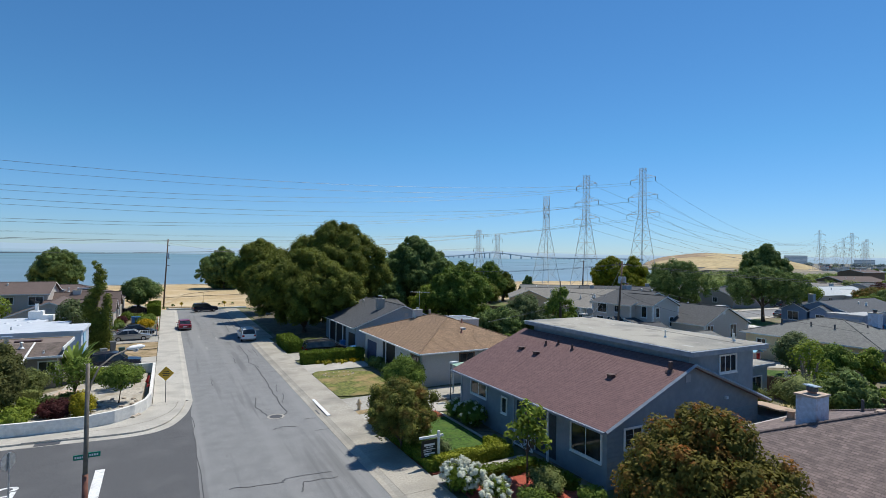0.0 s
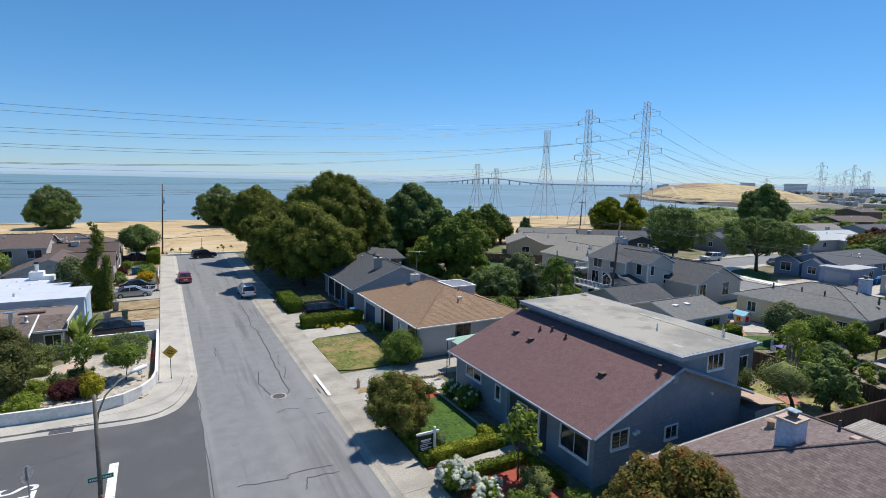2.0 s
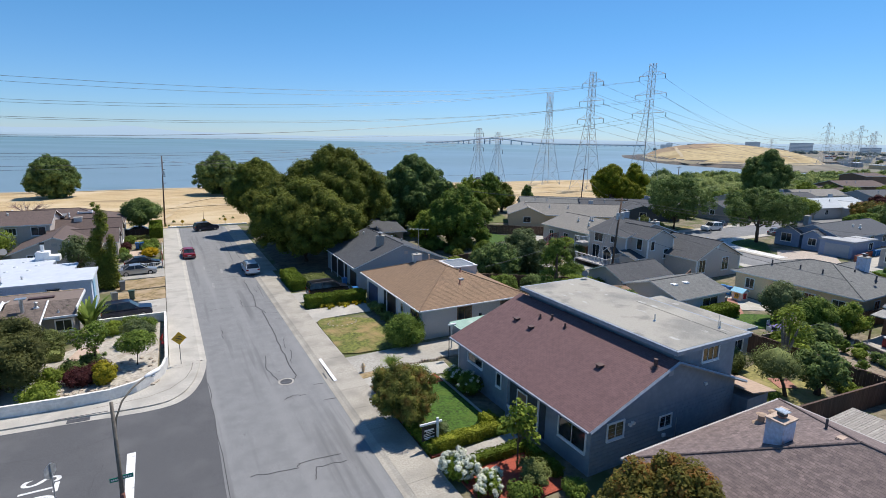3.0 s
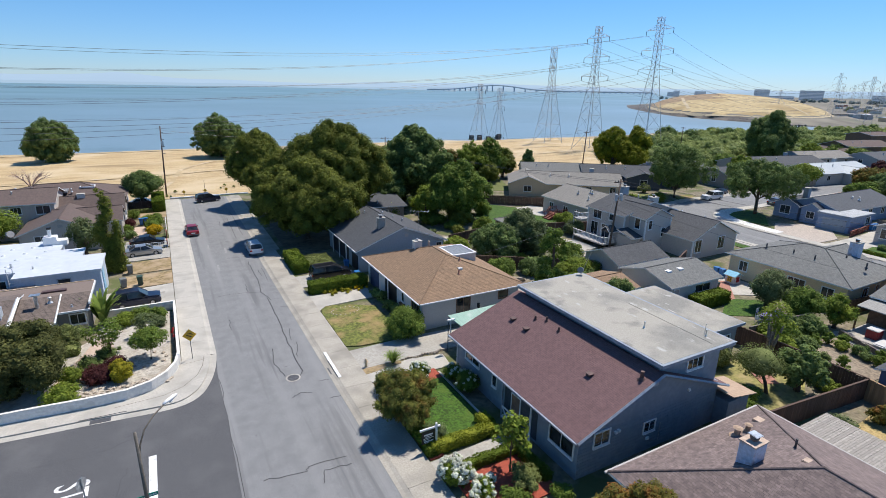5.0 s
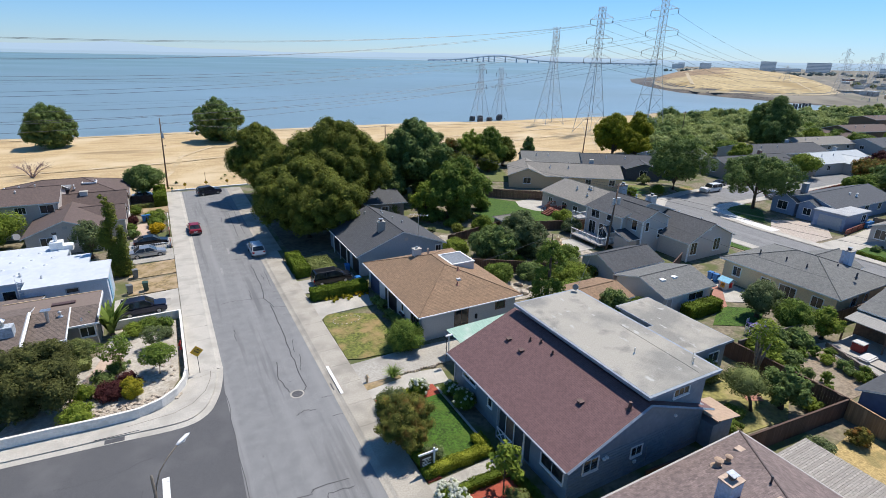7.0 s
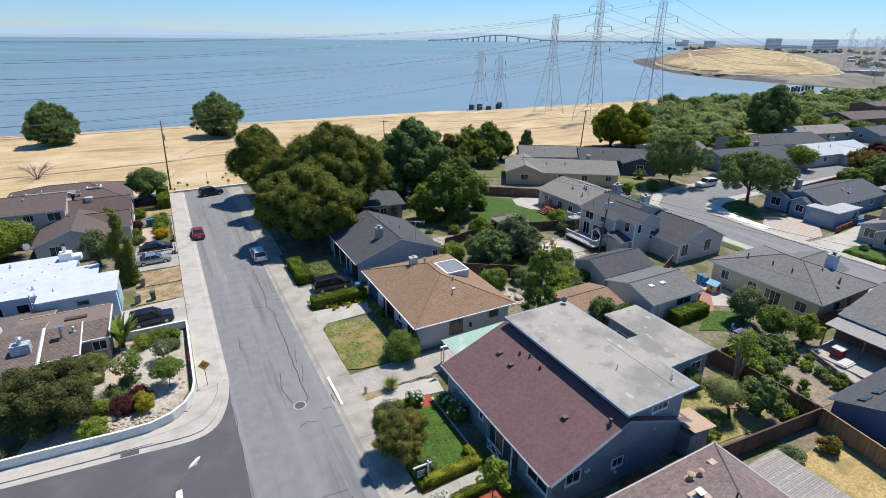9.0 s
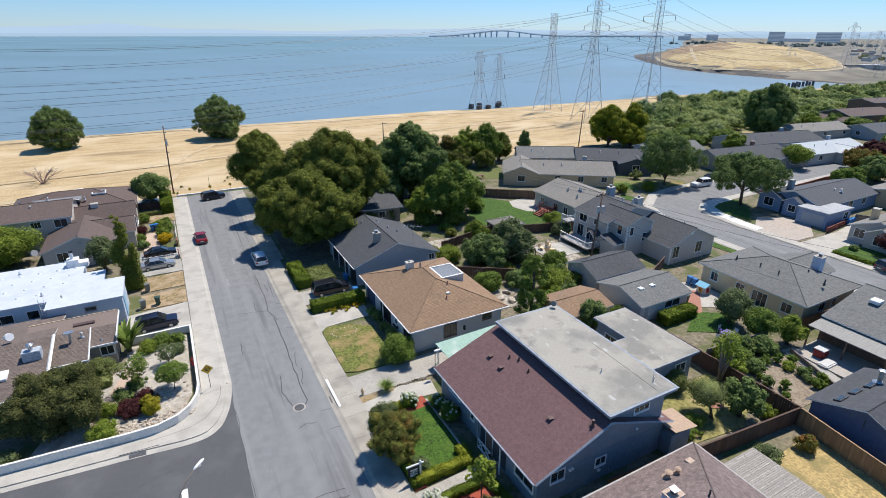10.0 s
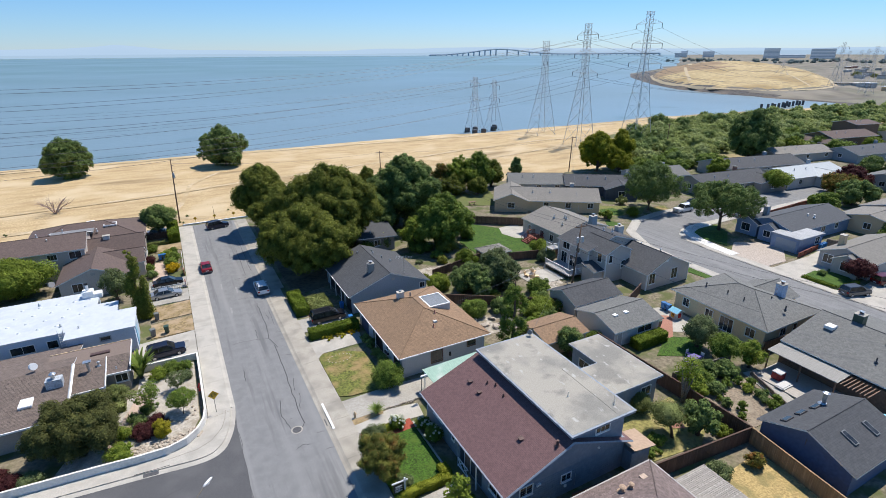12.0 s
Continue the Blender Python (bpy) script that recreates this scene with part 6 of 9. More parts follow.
gable(h, -40, -28.6, 98.0, 106.0, 4.9, 6.0, "x", LILAC, R_CHOC, over=0.4)
hip(h, -26.0, -7.0, 104.5, 117.5, 3.6, 5.9, LILAC, R_CHOC, over=0.5)
gable(h, -15.5, -6.9, 92.0, 97.5, 3.0, 4.5, "x", LILAC, R_CHOC, over=0.4)
gable(h, -16, -6.8, 98.5, 104.5, 3.2, 5.2, "x", LILAC, R_CHOC, over=0.4)
window(h, (-17.0, 96.2, 3.75), "-y", 1.7, 1.2, 2)
window(h, (-20.3, 96.2, 3.95), "-y", 1.3, 0.95, 3)
window(h, (-26.2, 96.2, 3.95), "-y", 1.0, 1.1, 1)
window(h, (-11.9, 86.5, 1.3), "-y", 1.3, 1.35, 2)
window(h, (-16.2, 86.5, 1.2), "-y", 1.4, 1.35, 2)
part("gable_vent", face_box((-13.8, 86.5, 3.6), "-y", -0.3, 0.3, 0, 0.4, 0, 0.04), GREY_WALL, h)
chimney(h, -12.6, 101.4, 4.0, 5.45, 1.1, 0.9, OFFWHITE, flue=False)
rim = part("roof_well", bx(-13.4, -11.4, 108.6, 110.4, 4.2, 5.3), VENT_BROWN, h)
for a in ((-13.5, -11.3, 108.5, 108.65), (-13.5, -11.3, 110.35, 110.5), (-13.5, -13.35, 108.65, 110.35), (-11.45, -11.3, 108.65, 110.35)):
    part("rim", bx(*a, 5.2, 5.45), WHITE, rim)
part("flat_valley", bx(-22.0, -15.0, 105.7, 108.6, 5.0, 5.3), surface("grey_flat_roof", (0.2, 0.205, 0.215), 0.8, stain=(0.28, 0.285, 0.29)), h)
for x, y, z in ((-21, 99.5, 6.3), (-21, 102.5, 6.3), (-24, 107.5, 5.2), (-20, 108.0, 5.3), (-14.5, 107, 5.0)):
    pipe_vent(h, x, y, z, 0.5, 0.1, GALV, cap=True)
part("skylight", bx(-16.6, -15.2, 112.2, 113.0, 5.3, 5.6, bevel=0.03), WHITE, h)
d = part("dish", bar((-19.4, 86.2, 3.3), (-19.2, 85.9, 3.4), 0.9, sides=14), GREY_WALL, h)
window(h, (-6.8, 101.5, 1.2), "+x", 2.4, 1.4, 3)

# ---- garages and houses of the right-hand block ----
h = thing("garage", 51.5, 38.6, 0, 0, "detached off-white garage with grey shingle roof", "garage")
gable(h, 47.8, 56.2, 35.2, 42.3, 2.6, 3.7, "x", OFFWHITE, R_GREY, over=0.4)
window(h, (53.4, 35.2, 1.1), "-y", 2.6, 0.9, 2)
door(h, (48.8, 35.2, 0.05), "-y", 0.8, 1.95, GREY_WALL)
for x in (50.0, 52.0):
    part("skylight", bx(x - 0.35, x + 0.35, 37.2, 37.8, 3.05, 3.4, bevel=0.02), WHITE, h)
h = thing("garage", 53, 46, 0, 0, "detached garage with dark grey shingle roof", "garage")
gable(h, 48.6, 57.2, 43.6, 49.4, 2.5, 3.7, "x", GREY_WALL, R_DARK, over=0.4)
h = thing("garage", 42, 41.0, 0, 0, "low garage with tan shingle roof", "garage")
gable(h, 38.6, 45.2, 37.6, 43.0, 2.3, 3.0, "x", TAN, R_TAN, over=0.35)
h = thing("house", 68, 56, 0, 0, "grey two-storey house with white corner trim and dark slate roof", "house")
gable(h, 60.4, 71.5, 54.0, 61.6, 5.2, 6.9, "y", LILAC, R_DARK, over=0.4)
gable(h, 61.4, 66.8, 50.9, 57.5, 5.4, 6.6, "y", LILAC, R_DARK, over=0.35)
gable(h, 65.4, 75.2, 45.6, 60.0, 3.1, 5.3, "y", LILAC, R_DARK, over=0.4)
for x, y in ((60.4, 54.0), (60.4, 61.6), (61.4, 50.9), (66.8, 50.9), (65.4, 45.6), (75.2, 45.6)):
    z = 3.0 if y < 50 else 5.1
    part("corner_trim", bx(x - 0.09, x + 0.09, y - 0.09, y + 0.09, 0, z), WHITE, h)
window(h, (66.6, 45.6, 1.0), "-y", 1.3, 1.8, 2)
window(h, (71.8, 45.6, 1.0), "-y", 1.4, 1.8, 2)
window(h, (62.4, 50.9, 3.6), "-y", 0.7, 1.3, 1)
window(h, (65.4, 50.9, 2.2), "-y", 0.9, 1.3, 1)
window(h, (61.4, 52.4, 3.5), "-x", 0.9, 1.5, 1)
window(h, (60.4, 59.6, 3.6), "-x", 1.7, 1.4, 2)
window(h, (60.4, 56.6, 3.9), "-x", 0.9, 0.9, 1)
window(h, (60.4, 57.6, 0.9), "-x", 1.7, 2.0, 2, sill=False)
window(h, (60.4, 60.0, 0.9), "-x", 1.4, 2.0, 2, sill=False)
part("gable_vent", face_box((69.7, 45.6, 4.3), "-y", -0.25, 0.25, 0, 0.4, 0, 0.04), WHITE, h)
slope(h, [(58.9, 50.9, 2.5), (61.3, 50.9, 2.5), (61.3, 54.0, 3.3), (58.9, 54.0, 3.3)], R_DARK, name="porch_roof")
part("porch_wall", slab([(59.2, 51.4), (61.3, 51.4), (61.3, 53.95), (59.2, 53.95)], 0, 2.5), LILAC, h)
slope(h, [(58.6, 55.0, 2.5), (60.4, 55.0, 2.5), (60.4, 56.0, 3.3), (58.6, 56.0, 3.3)], R_DARK, name="porch_roof")
slope(h, [(58.6, 57.0, 2.5), (60.4, 57.0, 2.5), (60.4, 56.0, 3.3), (58.6, 56.0, 3.3)], R_DARK, name="porch_roof")
for y in (55.1, 56.9):
    part("porch_post", bx(58.7, 58.85, y - 0.07, y + 0.07, 0.9, 2.5), WHITE, h)
chimney(h, 72.6, 59.2, 3.0, 6.0, 1.4, 1.0, OFFWHITE)
chimney(h, 69.5, 63.0, 0, 7.4, 1.3, 1.0, GREYBLUE)
for x, y, z in ((70.6, 52, 4.9), (71.5, 48.6, 4.7), (68, 56.5, 6.6), (66.8, 57.5, 6.7)):
    pipe_vent(h, x, y, z, 0.5, 0.1, GALV, cap=True)
for name, x0, x1, y0, y1, z in (("deck", 57.0, 60.4, 54.6, 61.2, 0.9), ("balcony", 58.9, 61.0, 61.7, 63.4, 3.0)):
    bl = part(name, bx(x0, x1, y0, y1, z - 0.2, z), GREY_WALL, h)
    for k in range(int((y1 - y0) / 0.28) + 1):
        part("baluster", bx(x0, x0 + 0.05, y0 + k * 0.28, y0 + k * 0.28 + 0.05, z, z + 0.95), WHITE, bl)
    for k in range(int((x1 - x0) / 0.28)):
        part("baluster", bx(x0 + k * 0.28, x0 + k * 0.28 + 0.05, y0, y0 + 0.05, z, z + 0.95), WHITE, bl)
    part("handrail", bx(x0 - 0.04, x0 + 0.08, y0, y1, z + 0.95, z + 1.03), WHITE, bl)
    part("handrail", bx(x0, x1, y0 - 0.04, y0 + 0.08, z + 0.95, z + 1.03), WHITE, bl)
    part("support_post", bx(x0, x0 + 0.12, y1 - 0.12, y1, 0, z), WHITE, bl)
h = thing("house", 71, 73, 0, 0, "lilac-grey house with weathered pale grey roof", "house")
gable(h, 65.2, 77.0, 66.6, 79.0, 3.3, 5.1, "y", LILAC, R_PALE, over=0.4)
for y in (69.5, 72.5, 76.5):
    window(h, (65.2, y, 1.0 if y != 72.5 else 0.3), "-x", 1.1, 1.3 if y != 72.5 else 2.0, 2)
for x, y in ((65.2, 66.6), (77.0, 66.6)):
    part("corner_trim", bx(x - 0.09, x + 0.09, y - 0.09, y + 0.09, 0, 3.2), WHITE, h)
for x, y, z in ((69.6, 70.5, 4.8), (68.5, 73, 4.5), (67.5, 69.2, 4.2), (69.8, 71.2, 4.8)):
    pipe_vent(h, x, y, z, 0.5, 0.1, GALV, cap=True)
h = thing("house", 70.5, 32.5, 0, 0, "cream stucco house with hipped grey shingle roof", "house")
hip(h, 64.5, 75.8, 25.6, 39.3, 3.1, 5.2, CREAM, R_GREY, over=0.55)
gable(h, 73.0, 79.0, 30.0, 36.0, 2.9, 4.2, "x", CREAM, R_GREY, over=0.4)
window(h, (64.5, 37.4, 1.2), "-x", 1.0, 1.2, 2)
window(h, (64.5, 33.6, 1.1), "-x", 1.1, 1.2, 2)
window(h, (64.5, 30.9, 0.3), "-x", 1.9, 2.0, 3, sill=False)
window(h, (64.5, 27.5, 1.1), "-x", 1.2, 1.2, 2)
window(h, (68.5, 25.6, 1.2), "-y", 1.2, 1.1, 2)
window(h, (71.2, 25.6, 1.2), "-y", 0.8, 1.1, 1)
chimney(h, 73.5, 29.5, 3.6, 6.0, 1.2, 1.0, BRICK_PAINT)
for x, y in ((67.2, 36.5), (67.6, 33.4), (67.5, 30.9), (71.0, 29.2), (69.9, 26.6)):
    pipe_vent(h, x, y, 4.2, 0.6, 0.09, STEEL_DARK)
h = thing("house", 69.5, 16, 0, 0, "dark house with grey shingle roof and covered back porch", "house")
gable(h, 64.0, 80.0, 2.0, 23.0, 3.2, 5.2, "y", surface("dark_teal_paint", (0.05, 0.07, 0.09), 0.7), R_GREY, over=0.4)
part("skylight", bx(68.6, 69.8, 20.3, 21.3, 4.5, 4.9, bevel=0.03), WHITE, h)
part("skylight", bx(70.2, 71.3, 14.5, 15.5, 5.0, 5.4, bevel=0.03), WHITE, h)
chimney(h, 72.6, 19.4, 4.6, 6.2, 1.1, 1.1, GREEN_PLASTIC)
for x, y in ((66.6, 14.6), (67.5, 13.2), (66.5, 10.5)):
    pipe_vent(h, x, y, 4.0, 0.6, 0.08, STEEL_DARK)
pr = part("porch_roof", prism([(61.0, 2.5), (64.2, 2.75), (64.2, 2.85), (61.0, 2.6)], "y", 15.4, 23.2), CORRUGATED, h)
for y in (15.6, 19.3, 23.0):
    part("porch_post", bx(61.1, 61.25, y - 0.07, y + 0.07, 0, 2.5), BROWN_WOOD, pr)
for k in range(8):
    part("pergola_slat", bx(60.9, 64.2, 12.4 + k * 0.38, 12.5 + k * 0.38, 2.55, 2.68), BROWN_WOOD, pr)
part("wall_back", bx(63.7, 64.0, 5, 23, 0, 2.6), BROWN_WOOD, h)
h = thing("garage", 53, 9.0, 0, 0, "cobalt-blue building with slate roof and four skylights", "garage")
gable(h, 47.9, 57.2, 7.6, 15.6, 2.75, 4.35, "x", COBALT, R_SLATE, over=0.4, rows=0.2)


def slope_box(h, x, y, w, d, ridge_y, ridge_z, pitch, mat, top, tall=0.16):
    """A skylight kerb lying on a slope whose ridge runs along x."""
    s = -1 if y > ridge_y else 1
    m = Matrix.Translation((x, y, ridge_z - pitch * abs(y - ridge_y))) @ Euler((s * math.atan(pitch), 0, 0)).to_matrix().to_4x4()
    b = bx(-w / 2, w / 2, -d / 2, d / 2, -0.1, tall, bevel=0.02)
    b.transform(m)
    sk = part("skylight", b, mat, h)
    b = bx(-w / 2 + 0.1, w / 2 - 0.1, -d / 2 + 0.1, d / 2 - 0.1, tall + 0.002, tall + 0.014)
    b.transform(m)
    part("pane", b, top, sk)


for x, y in ((48.9, 14.0), (51.0, 13.9), (53.1, 13.7)):
    slope_box(h, x, y, 1.25, 0.6, 11.6, 4.35, 0.4, STEEL_DARK, GLASS)
for x, y in ((51.0, 9.7), (54.3, 9.5)):
    slope_box(h, x, y, 0.65, 1.5, 11.6, 4.35, 0.4, GREY_PLASTIC, GLASS)
pipe_vent(h, 54.3, 13.6, 3.6, 1.25, 0.2, GALV, cap=True)
part("downpipe", bar((47.85, 11.6, 2.6), (47.85, 11.6, 3.3), 0.07, sides=6), STEEL_DARK, h)

# vivid blue house across the bend
h = thing("house", 113, 50, 0, 0, "vivid blue stucco house with blue-grey roof and garage wing", "house")
gable(h, 107.0, 128.0, 46.4, 56.4, 3.0, 4.7, "x", VIVID_BLUE, R_BLUEGREY, over=0.45)
flat_roof(h, 103.6, 111.5, 43.2, 48.4, 3.0, VIVID_BLUE, surface("pale_flat_roof", (0.4, 0.41, 0.42), 0.8, stain=(0.3, 0.31, 0.32)), over=0.25, fascia=BLUE_FASCIA)
part("garage_door", face_box((103.6, 45.6, 0.05), "-x", -1.9, 1.9, 0, 2.2, 0.0, 0.05), GREYBLUE, h)
gable(h, 105.4, 110.5, 48.8, 52.2, 2.9, 3.9, "x", VIVID_BLUE, R_BLUEGREY, over=0.35)
gable(h, 106.0, 111.0, 53.0, 57.5, 2.9, 4.1, "x", VIVID_BLUE, R_BLUEGREY, over=0.35)
window(h, (105.4, 50.5, 1.0), "-x", 1.3, 1.2, 2)
window(h, (106.0, 55.4, 0.9), "-x", 1.8, 1.5, 2)
window(h, (109.8, 43.2, 1.1), "-y", 1.4, 1.3, 2)
window(h, (118.0, 46.4, 1.2), "-y", 1.4, 1.2, 2)
window(h, (123.0, 46.4, 1.2), "-y", 1.2, 1.2, 2)
chimney(h, 111.0, 54.6, 3.4, 5.6, 1.0, 0.9, GREYBLUE, flue=False)
for x, y in ((117, 49.4), (117.5, 48.4)):
    pipe_vent(h, x, y, 3.9, 0.5, 0.12, WHITE, cap=True)
h = thing("house", 106, 33, 0, 0, "light grey stucco house with pale roof", "house")
gable(h, 101.5, 118, 30.5, 38.5, 3.0, 4.6, "x", GREY_WALL, R_PALE, over=0.45)
gable(h, 100.0, 106, 31.5, 35.5, 2.8, 3.9, "x", GREY_WALL, R_PALE, over=0.35)
window(h, (101.5, 37.0, 1.0), "-x", 1.5, 1.5, 2)
window(h, (100.0, 33.5, 1.0), "-x", 1.4, 1.4, 2)
chimney(h, 106, 37.4, 3, 5.3, 1.1, 0.9, TAN, flue=False)


def block(x, y, rz, w, d, eave, ridge, wall, roof, label, wing=None, chim=True, wins=3, axis="x"):
    """A plain house of the neighbourhood, built round its middle."""
    h = thing("house", x, y, 0, rz, label, "house", "houses of the neighbourhood", local=True)
    gable(h, -w / 2, w / 2, -d / 2, d / 2, eave, ridge, axis, wall, roof, over=0.45)
    if wing:
        x0, x1, y0, y1, e, r, ax = wing
        gable(h, x0, x1, y0, y1, e, r, ax, wall, roof, over=0.35)
        window(h, ((x0 + x1) / 2, y0, 1.1), "-y", min(1.6, (x1 - x0) * 0.35), 1.2, 2)
    for k in range(wins):
        window(h, (-w / 2 + w * (k + 0.6) / wins, -d / 2, 1.2), "-y", 1.2, 1.2, 2)
    window(h, (-w / 2, 0, 1.2), "-x", 1.3, 1.2, 2)
    if chim:
        chimney(h, w * 0.22, d * 0.15, eave, ridge + 0.7, 0.9, 0.8, CLAY if chim == 2 else GREYBLUE, flue=False)
    for k in range(2):
        pipe_vent(h, -w * 0.25 + k * w * 0.2, -d * 0.2, eave + (ridge - eave) * 0.6, 0.5, 0.1, GALV, cap=True)
    return h


block(83.5, 91.5, -34, 21, 10.5, 3.0, 4.9, TAN, R_PALE, "tan stucco house with weathered pale grey roof", wing=(-14.5, -6.5, -6.0, 6.5, 3.0, 4.6, "y"), wins=4)
block(90, 107.5, -30, 15, 10, 3.0, 4.7, GREYBLUE, R_GREY, "grey house with dark grey roof near the field", chim=False)
block(106, 95.5, -34, 24, 10, 3.0, 4.8, surface("charcoal_paint", (0.07, 0.085, 0.11), 0.7), R_SLATE, "charcoal house with near-black shingle roof", wing=(-2, 6, -8.5, -3, 2.9, 4.2, "y"))
block(126, 97, -12, 16, 10, 3.0, 4.7, GREYBLUE, R_GREY, "grey-blue house with grey roof behind a tree", chim=True)
block(137, 82.5, -8, 24, 11, 3.0, 4.9, TAUPE, R_SLATE, "taupe house with dark grey roof and white windows", wing=(5, 14, -8.0, -2, 2.9, 4.2, "y"), chim=2)
block(164, 92, -12, 30, 12, 3.2, 5.0, GREY_WALL, R_SLATE, "long house with dark roof and white flat extension", chim=True)
block(164, 77, -6, 24, 11, 3.2, 5.0, OFFWHITE, R_METAL, "white house with pale metal roof and porch", wing=(-1, 7, -8, -2, 3.0, 4.4, "y"), chim=True)
block(197, 98, -10, 26, 11, 3.0, 4.6, GREY_WALL, R_PALE, "house with low pale grey roof", chim=False)
block(222, 86, -8, 28, 12, 3.0, 4.9, GREYBLUE, R_BLUEGREY, "house with blue-grey roof", chim=True)
block(240, 104, -10, 24, 12, 4.6, 6.4, BROWN_WOOD, R_CHOC, "brown wood-sided house with brown roofs", wing=(-16, -8, -8, 5, 3.0, 4.4, "y"), chim=False)
block(256, 107, -10, 13, 10, 8.0, 9.0, BROWN_WOOD, R_CHOC, "tall brown wood-sided house with mono roof", chim=False)
block(136, 43, 0, 16, 12, 3.0, 4.4, TAN, R_PALE, "house with rust-streaked pale roof", chim=False)
block(250, 78, -8, 26, 12, 3.2, 4.8, TAN, R_PALE, "tan house with pale roof far down the street", chim=True)
block(280, 96, -8, 26, 14, 3.4, 5.4, OFFWHITE, R_PALE, "white house with pale roof by the shrubs", chim=False)
block(150, 44, 0, 20, 12, 3.0, 4.7, OFFWHITE, R_PALE, "white house with pale roof behind shrubs", chim=False)
block(185, 60, 0, 24, 12, 3.0, 4.7, GREY_WALL, R_GREY, "grey house down the street", chim=True)


# ---- fences and walls ----
BOARD = {}


def fence(x0, y0, x1, y1, h, mat, label, board=0.2, rails=True, z=0.0, group=""):
    """A board fence between two points: posts, rails and boards."""
    L = math.hypot(x1 - x0, y1 - y0)
    f = thing("fence", x0, y0, z, math.degrees(math.atan2(y1 - y0, x1 - x0)), label, "fence", group, local=True)
    n = max(1, int(L / board))
    s = L / n
    key = (round(h, 2), round(s, 3), mat.name)
    for k in range(n):
        if key not in BOARD:
            o = part("board", bx(0.006, s - 0.006, -0.012, 0.012, -0.06, h), mat, f)
            BOARD[key] = o.data
        else:
            o = new("board", BOARD[key])
            o.parent = f
        o.location = (k * s, 0, 0.03 * math.sin(k * 1.7))
    for zz in (0.35, h - 0.3):
        part("rail", bx(0, L, 0.012, 0.06, zz, zz + 0.09), mat, f)
    m = max(1, int(L / 2.4))
    for k in range(m + 1):
        part("post", bx(k * L / m - 0.05, k * L / m + 0.05, 0.014, 0.11, 0, h + 0.05), mat, f)
    if rails:
        part("cap_rail", bx(0, L, -0.05, 0.1, h + 0.04, h + 0.08), mat, f)
    return f


fence(46.6, 36.9, 46.98, 15.9, 1.8, FENCE, "dark weathered board fence between back yards", 0.22)
fence(34.4, 17.0, 46.9, 15.9, 1.75, FENCE, "dark brown board fence with pale cap rail", 0.2)
fence(46.9, 15.82, 44.4, 0, 1.8, FENCE_TAN, "new tan board fence beside a blue building", 0.2)
fence(56.5, 90.8, 70.8, 80.2, 1.8, FENCE, "dark board fence along a bright lawn", 0.3)
fence(50.5, 67.8, 63.0, 64.0, 1.6, FENCE, "dark board fence below a green lawn", 0.3)
fence(33.6, 57.6, 49, 47.5, 1.6, FENCE, "dark board fence in an overgrown yard", 0.3)
fence(48.2, 26.2, 57.6, 25.4, 1.5, FENCE_GREY, "grey rail fence overgrown with leaves between two yards", 0.5)
fence(58.0, 22.9, 55.6, 17.2, 0.55, FENCE_GREY, "low raised planter edge of grey boards", 0.4)
fence(63.9, 25.0, 79, 24.0, 1.8, FENCE, "dark board fence between two houses", 0.3)
fence(58.5, 42.8, 64, 45.4, 1.7, FENCE, "dark board fence beside the grey house", 0.3)
fence(-36, 64.6, -16.3, 64.0, 1.8, FENCE, "dark brown fence between two houses", 0.25)
fence(112.2, 43.0, 101.5, 41.9, 1.0, RED_BROWN, "low dark iron-and-wood fence beside a driveway", 0.35)
fence(117, 60.5, 150, 62.5, 1.0, RED_BROWN, "low redwood fence along the street", 0.4)
fence(112, 42.5, 116, 34, 1.8, FENCE_GREY, "grey board fence between two houses", 0.3)
fence(-7.5, 112.4, -1, 112.2, 1.3, FENCE, "dark board fence by a driveway", 0.3)
fence(26.0, 18.2, 33.4, 17.6, 1.4, FENCE, "dark board gate beside the slate-blue house", 0.25)
fence(37, 66.5, 49, 69.5, 1.6, FENCE, "dark board fence in tree shade", 0.4)

wall_pts = [(-0.88, 58.6), (-0.9, 52), (-0.92, 46.2), (-1.2, 44.6), (-1.9, 43.2), (-3.0, 42.2), (-4.6, 41.6), (-7.2, 41.6), (-10.2, 41.85), (-17.7, 42.3), (-36, 43.6)]
b = bmesh.new()
rows = []
for i, p in enumerate(wall_pts):
    a, c = Vector(wall_pts[max(0, i - 1)]), Vector(wall_pts[min(len(wall_pts) - 1, i + 1)])
    d = (c - a).normalized()
    n = Vector((-d.y, d.x)) * 0.11
    rows.append([b.verts.new((p[0] + s * n.x, p[1] + s * n.y, z)) for s, z in ((1, 0), (1, 0.95), (-1, 0.95), (-1, 0))])
for r, s in zip(rows, rows[1:]):
    for k in range(3):
        b.faces.new((r[k], s[k], s[k + 1], r[k + 1]))
b.faces.new(rows[0])
b.faces.new(rows[-1][::-1])
bmesh.ops.recalc_face_normals(b, faces=b.faces[:])
solo("garden_wall", b, WALL_WHITE, "curved white-painted garden wall round the corner plot", "wall", kind="structure")
solo("garden_wall", bx(-7.4, -0.8, 58.55, 58.8, 0, 0.95), WALL_WHITE, "white-painted garden wall beside the driveway", "wall", kind="structure")
w = thing("picket_fence", -1.0, 92, 0, 0, "low white picket fence with red gate panels", "fence")
for k in range(24):
    part("picket", bx(-1.02, -0.98, 89.5 + k * 0.45, 89.6 + k * 0.45, 0, 1.0), WHITE, w)
part("rail", bx(-0.98, -0.94, 89.5, 100.2, 0.7, 0.78), WHITE, w)
for y in (83.0, 88.6):
    part("panel", bx(-1.1, -0.95, y, y + 1.4, 0, 1.1), RED_BROWN, w, "dark red board panel")
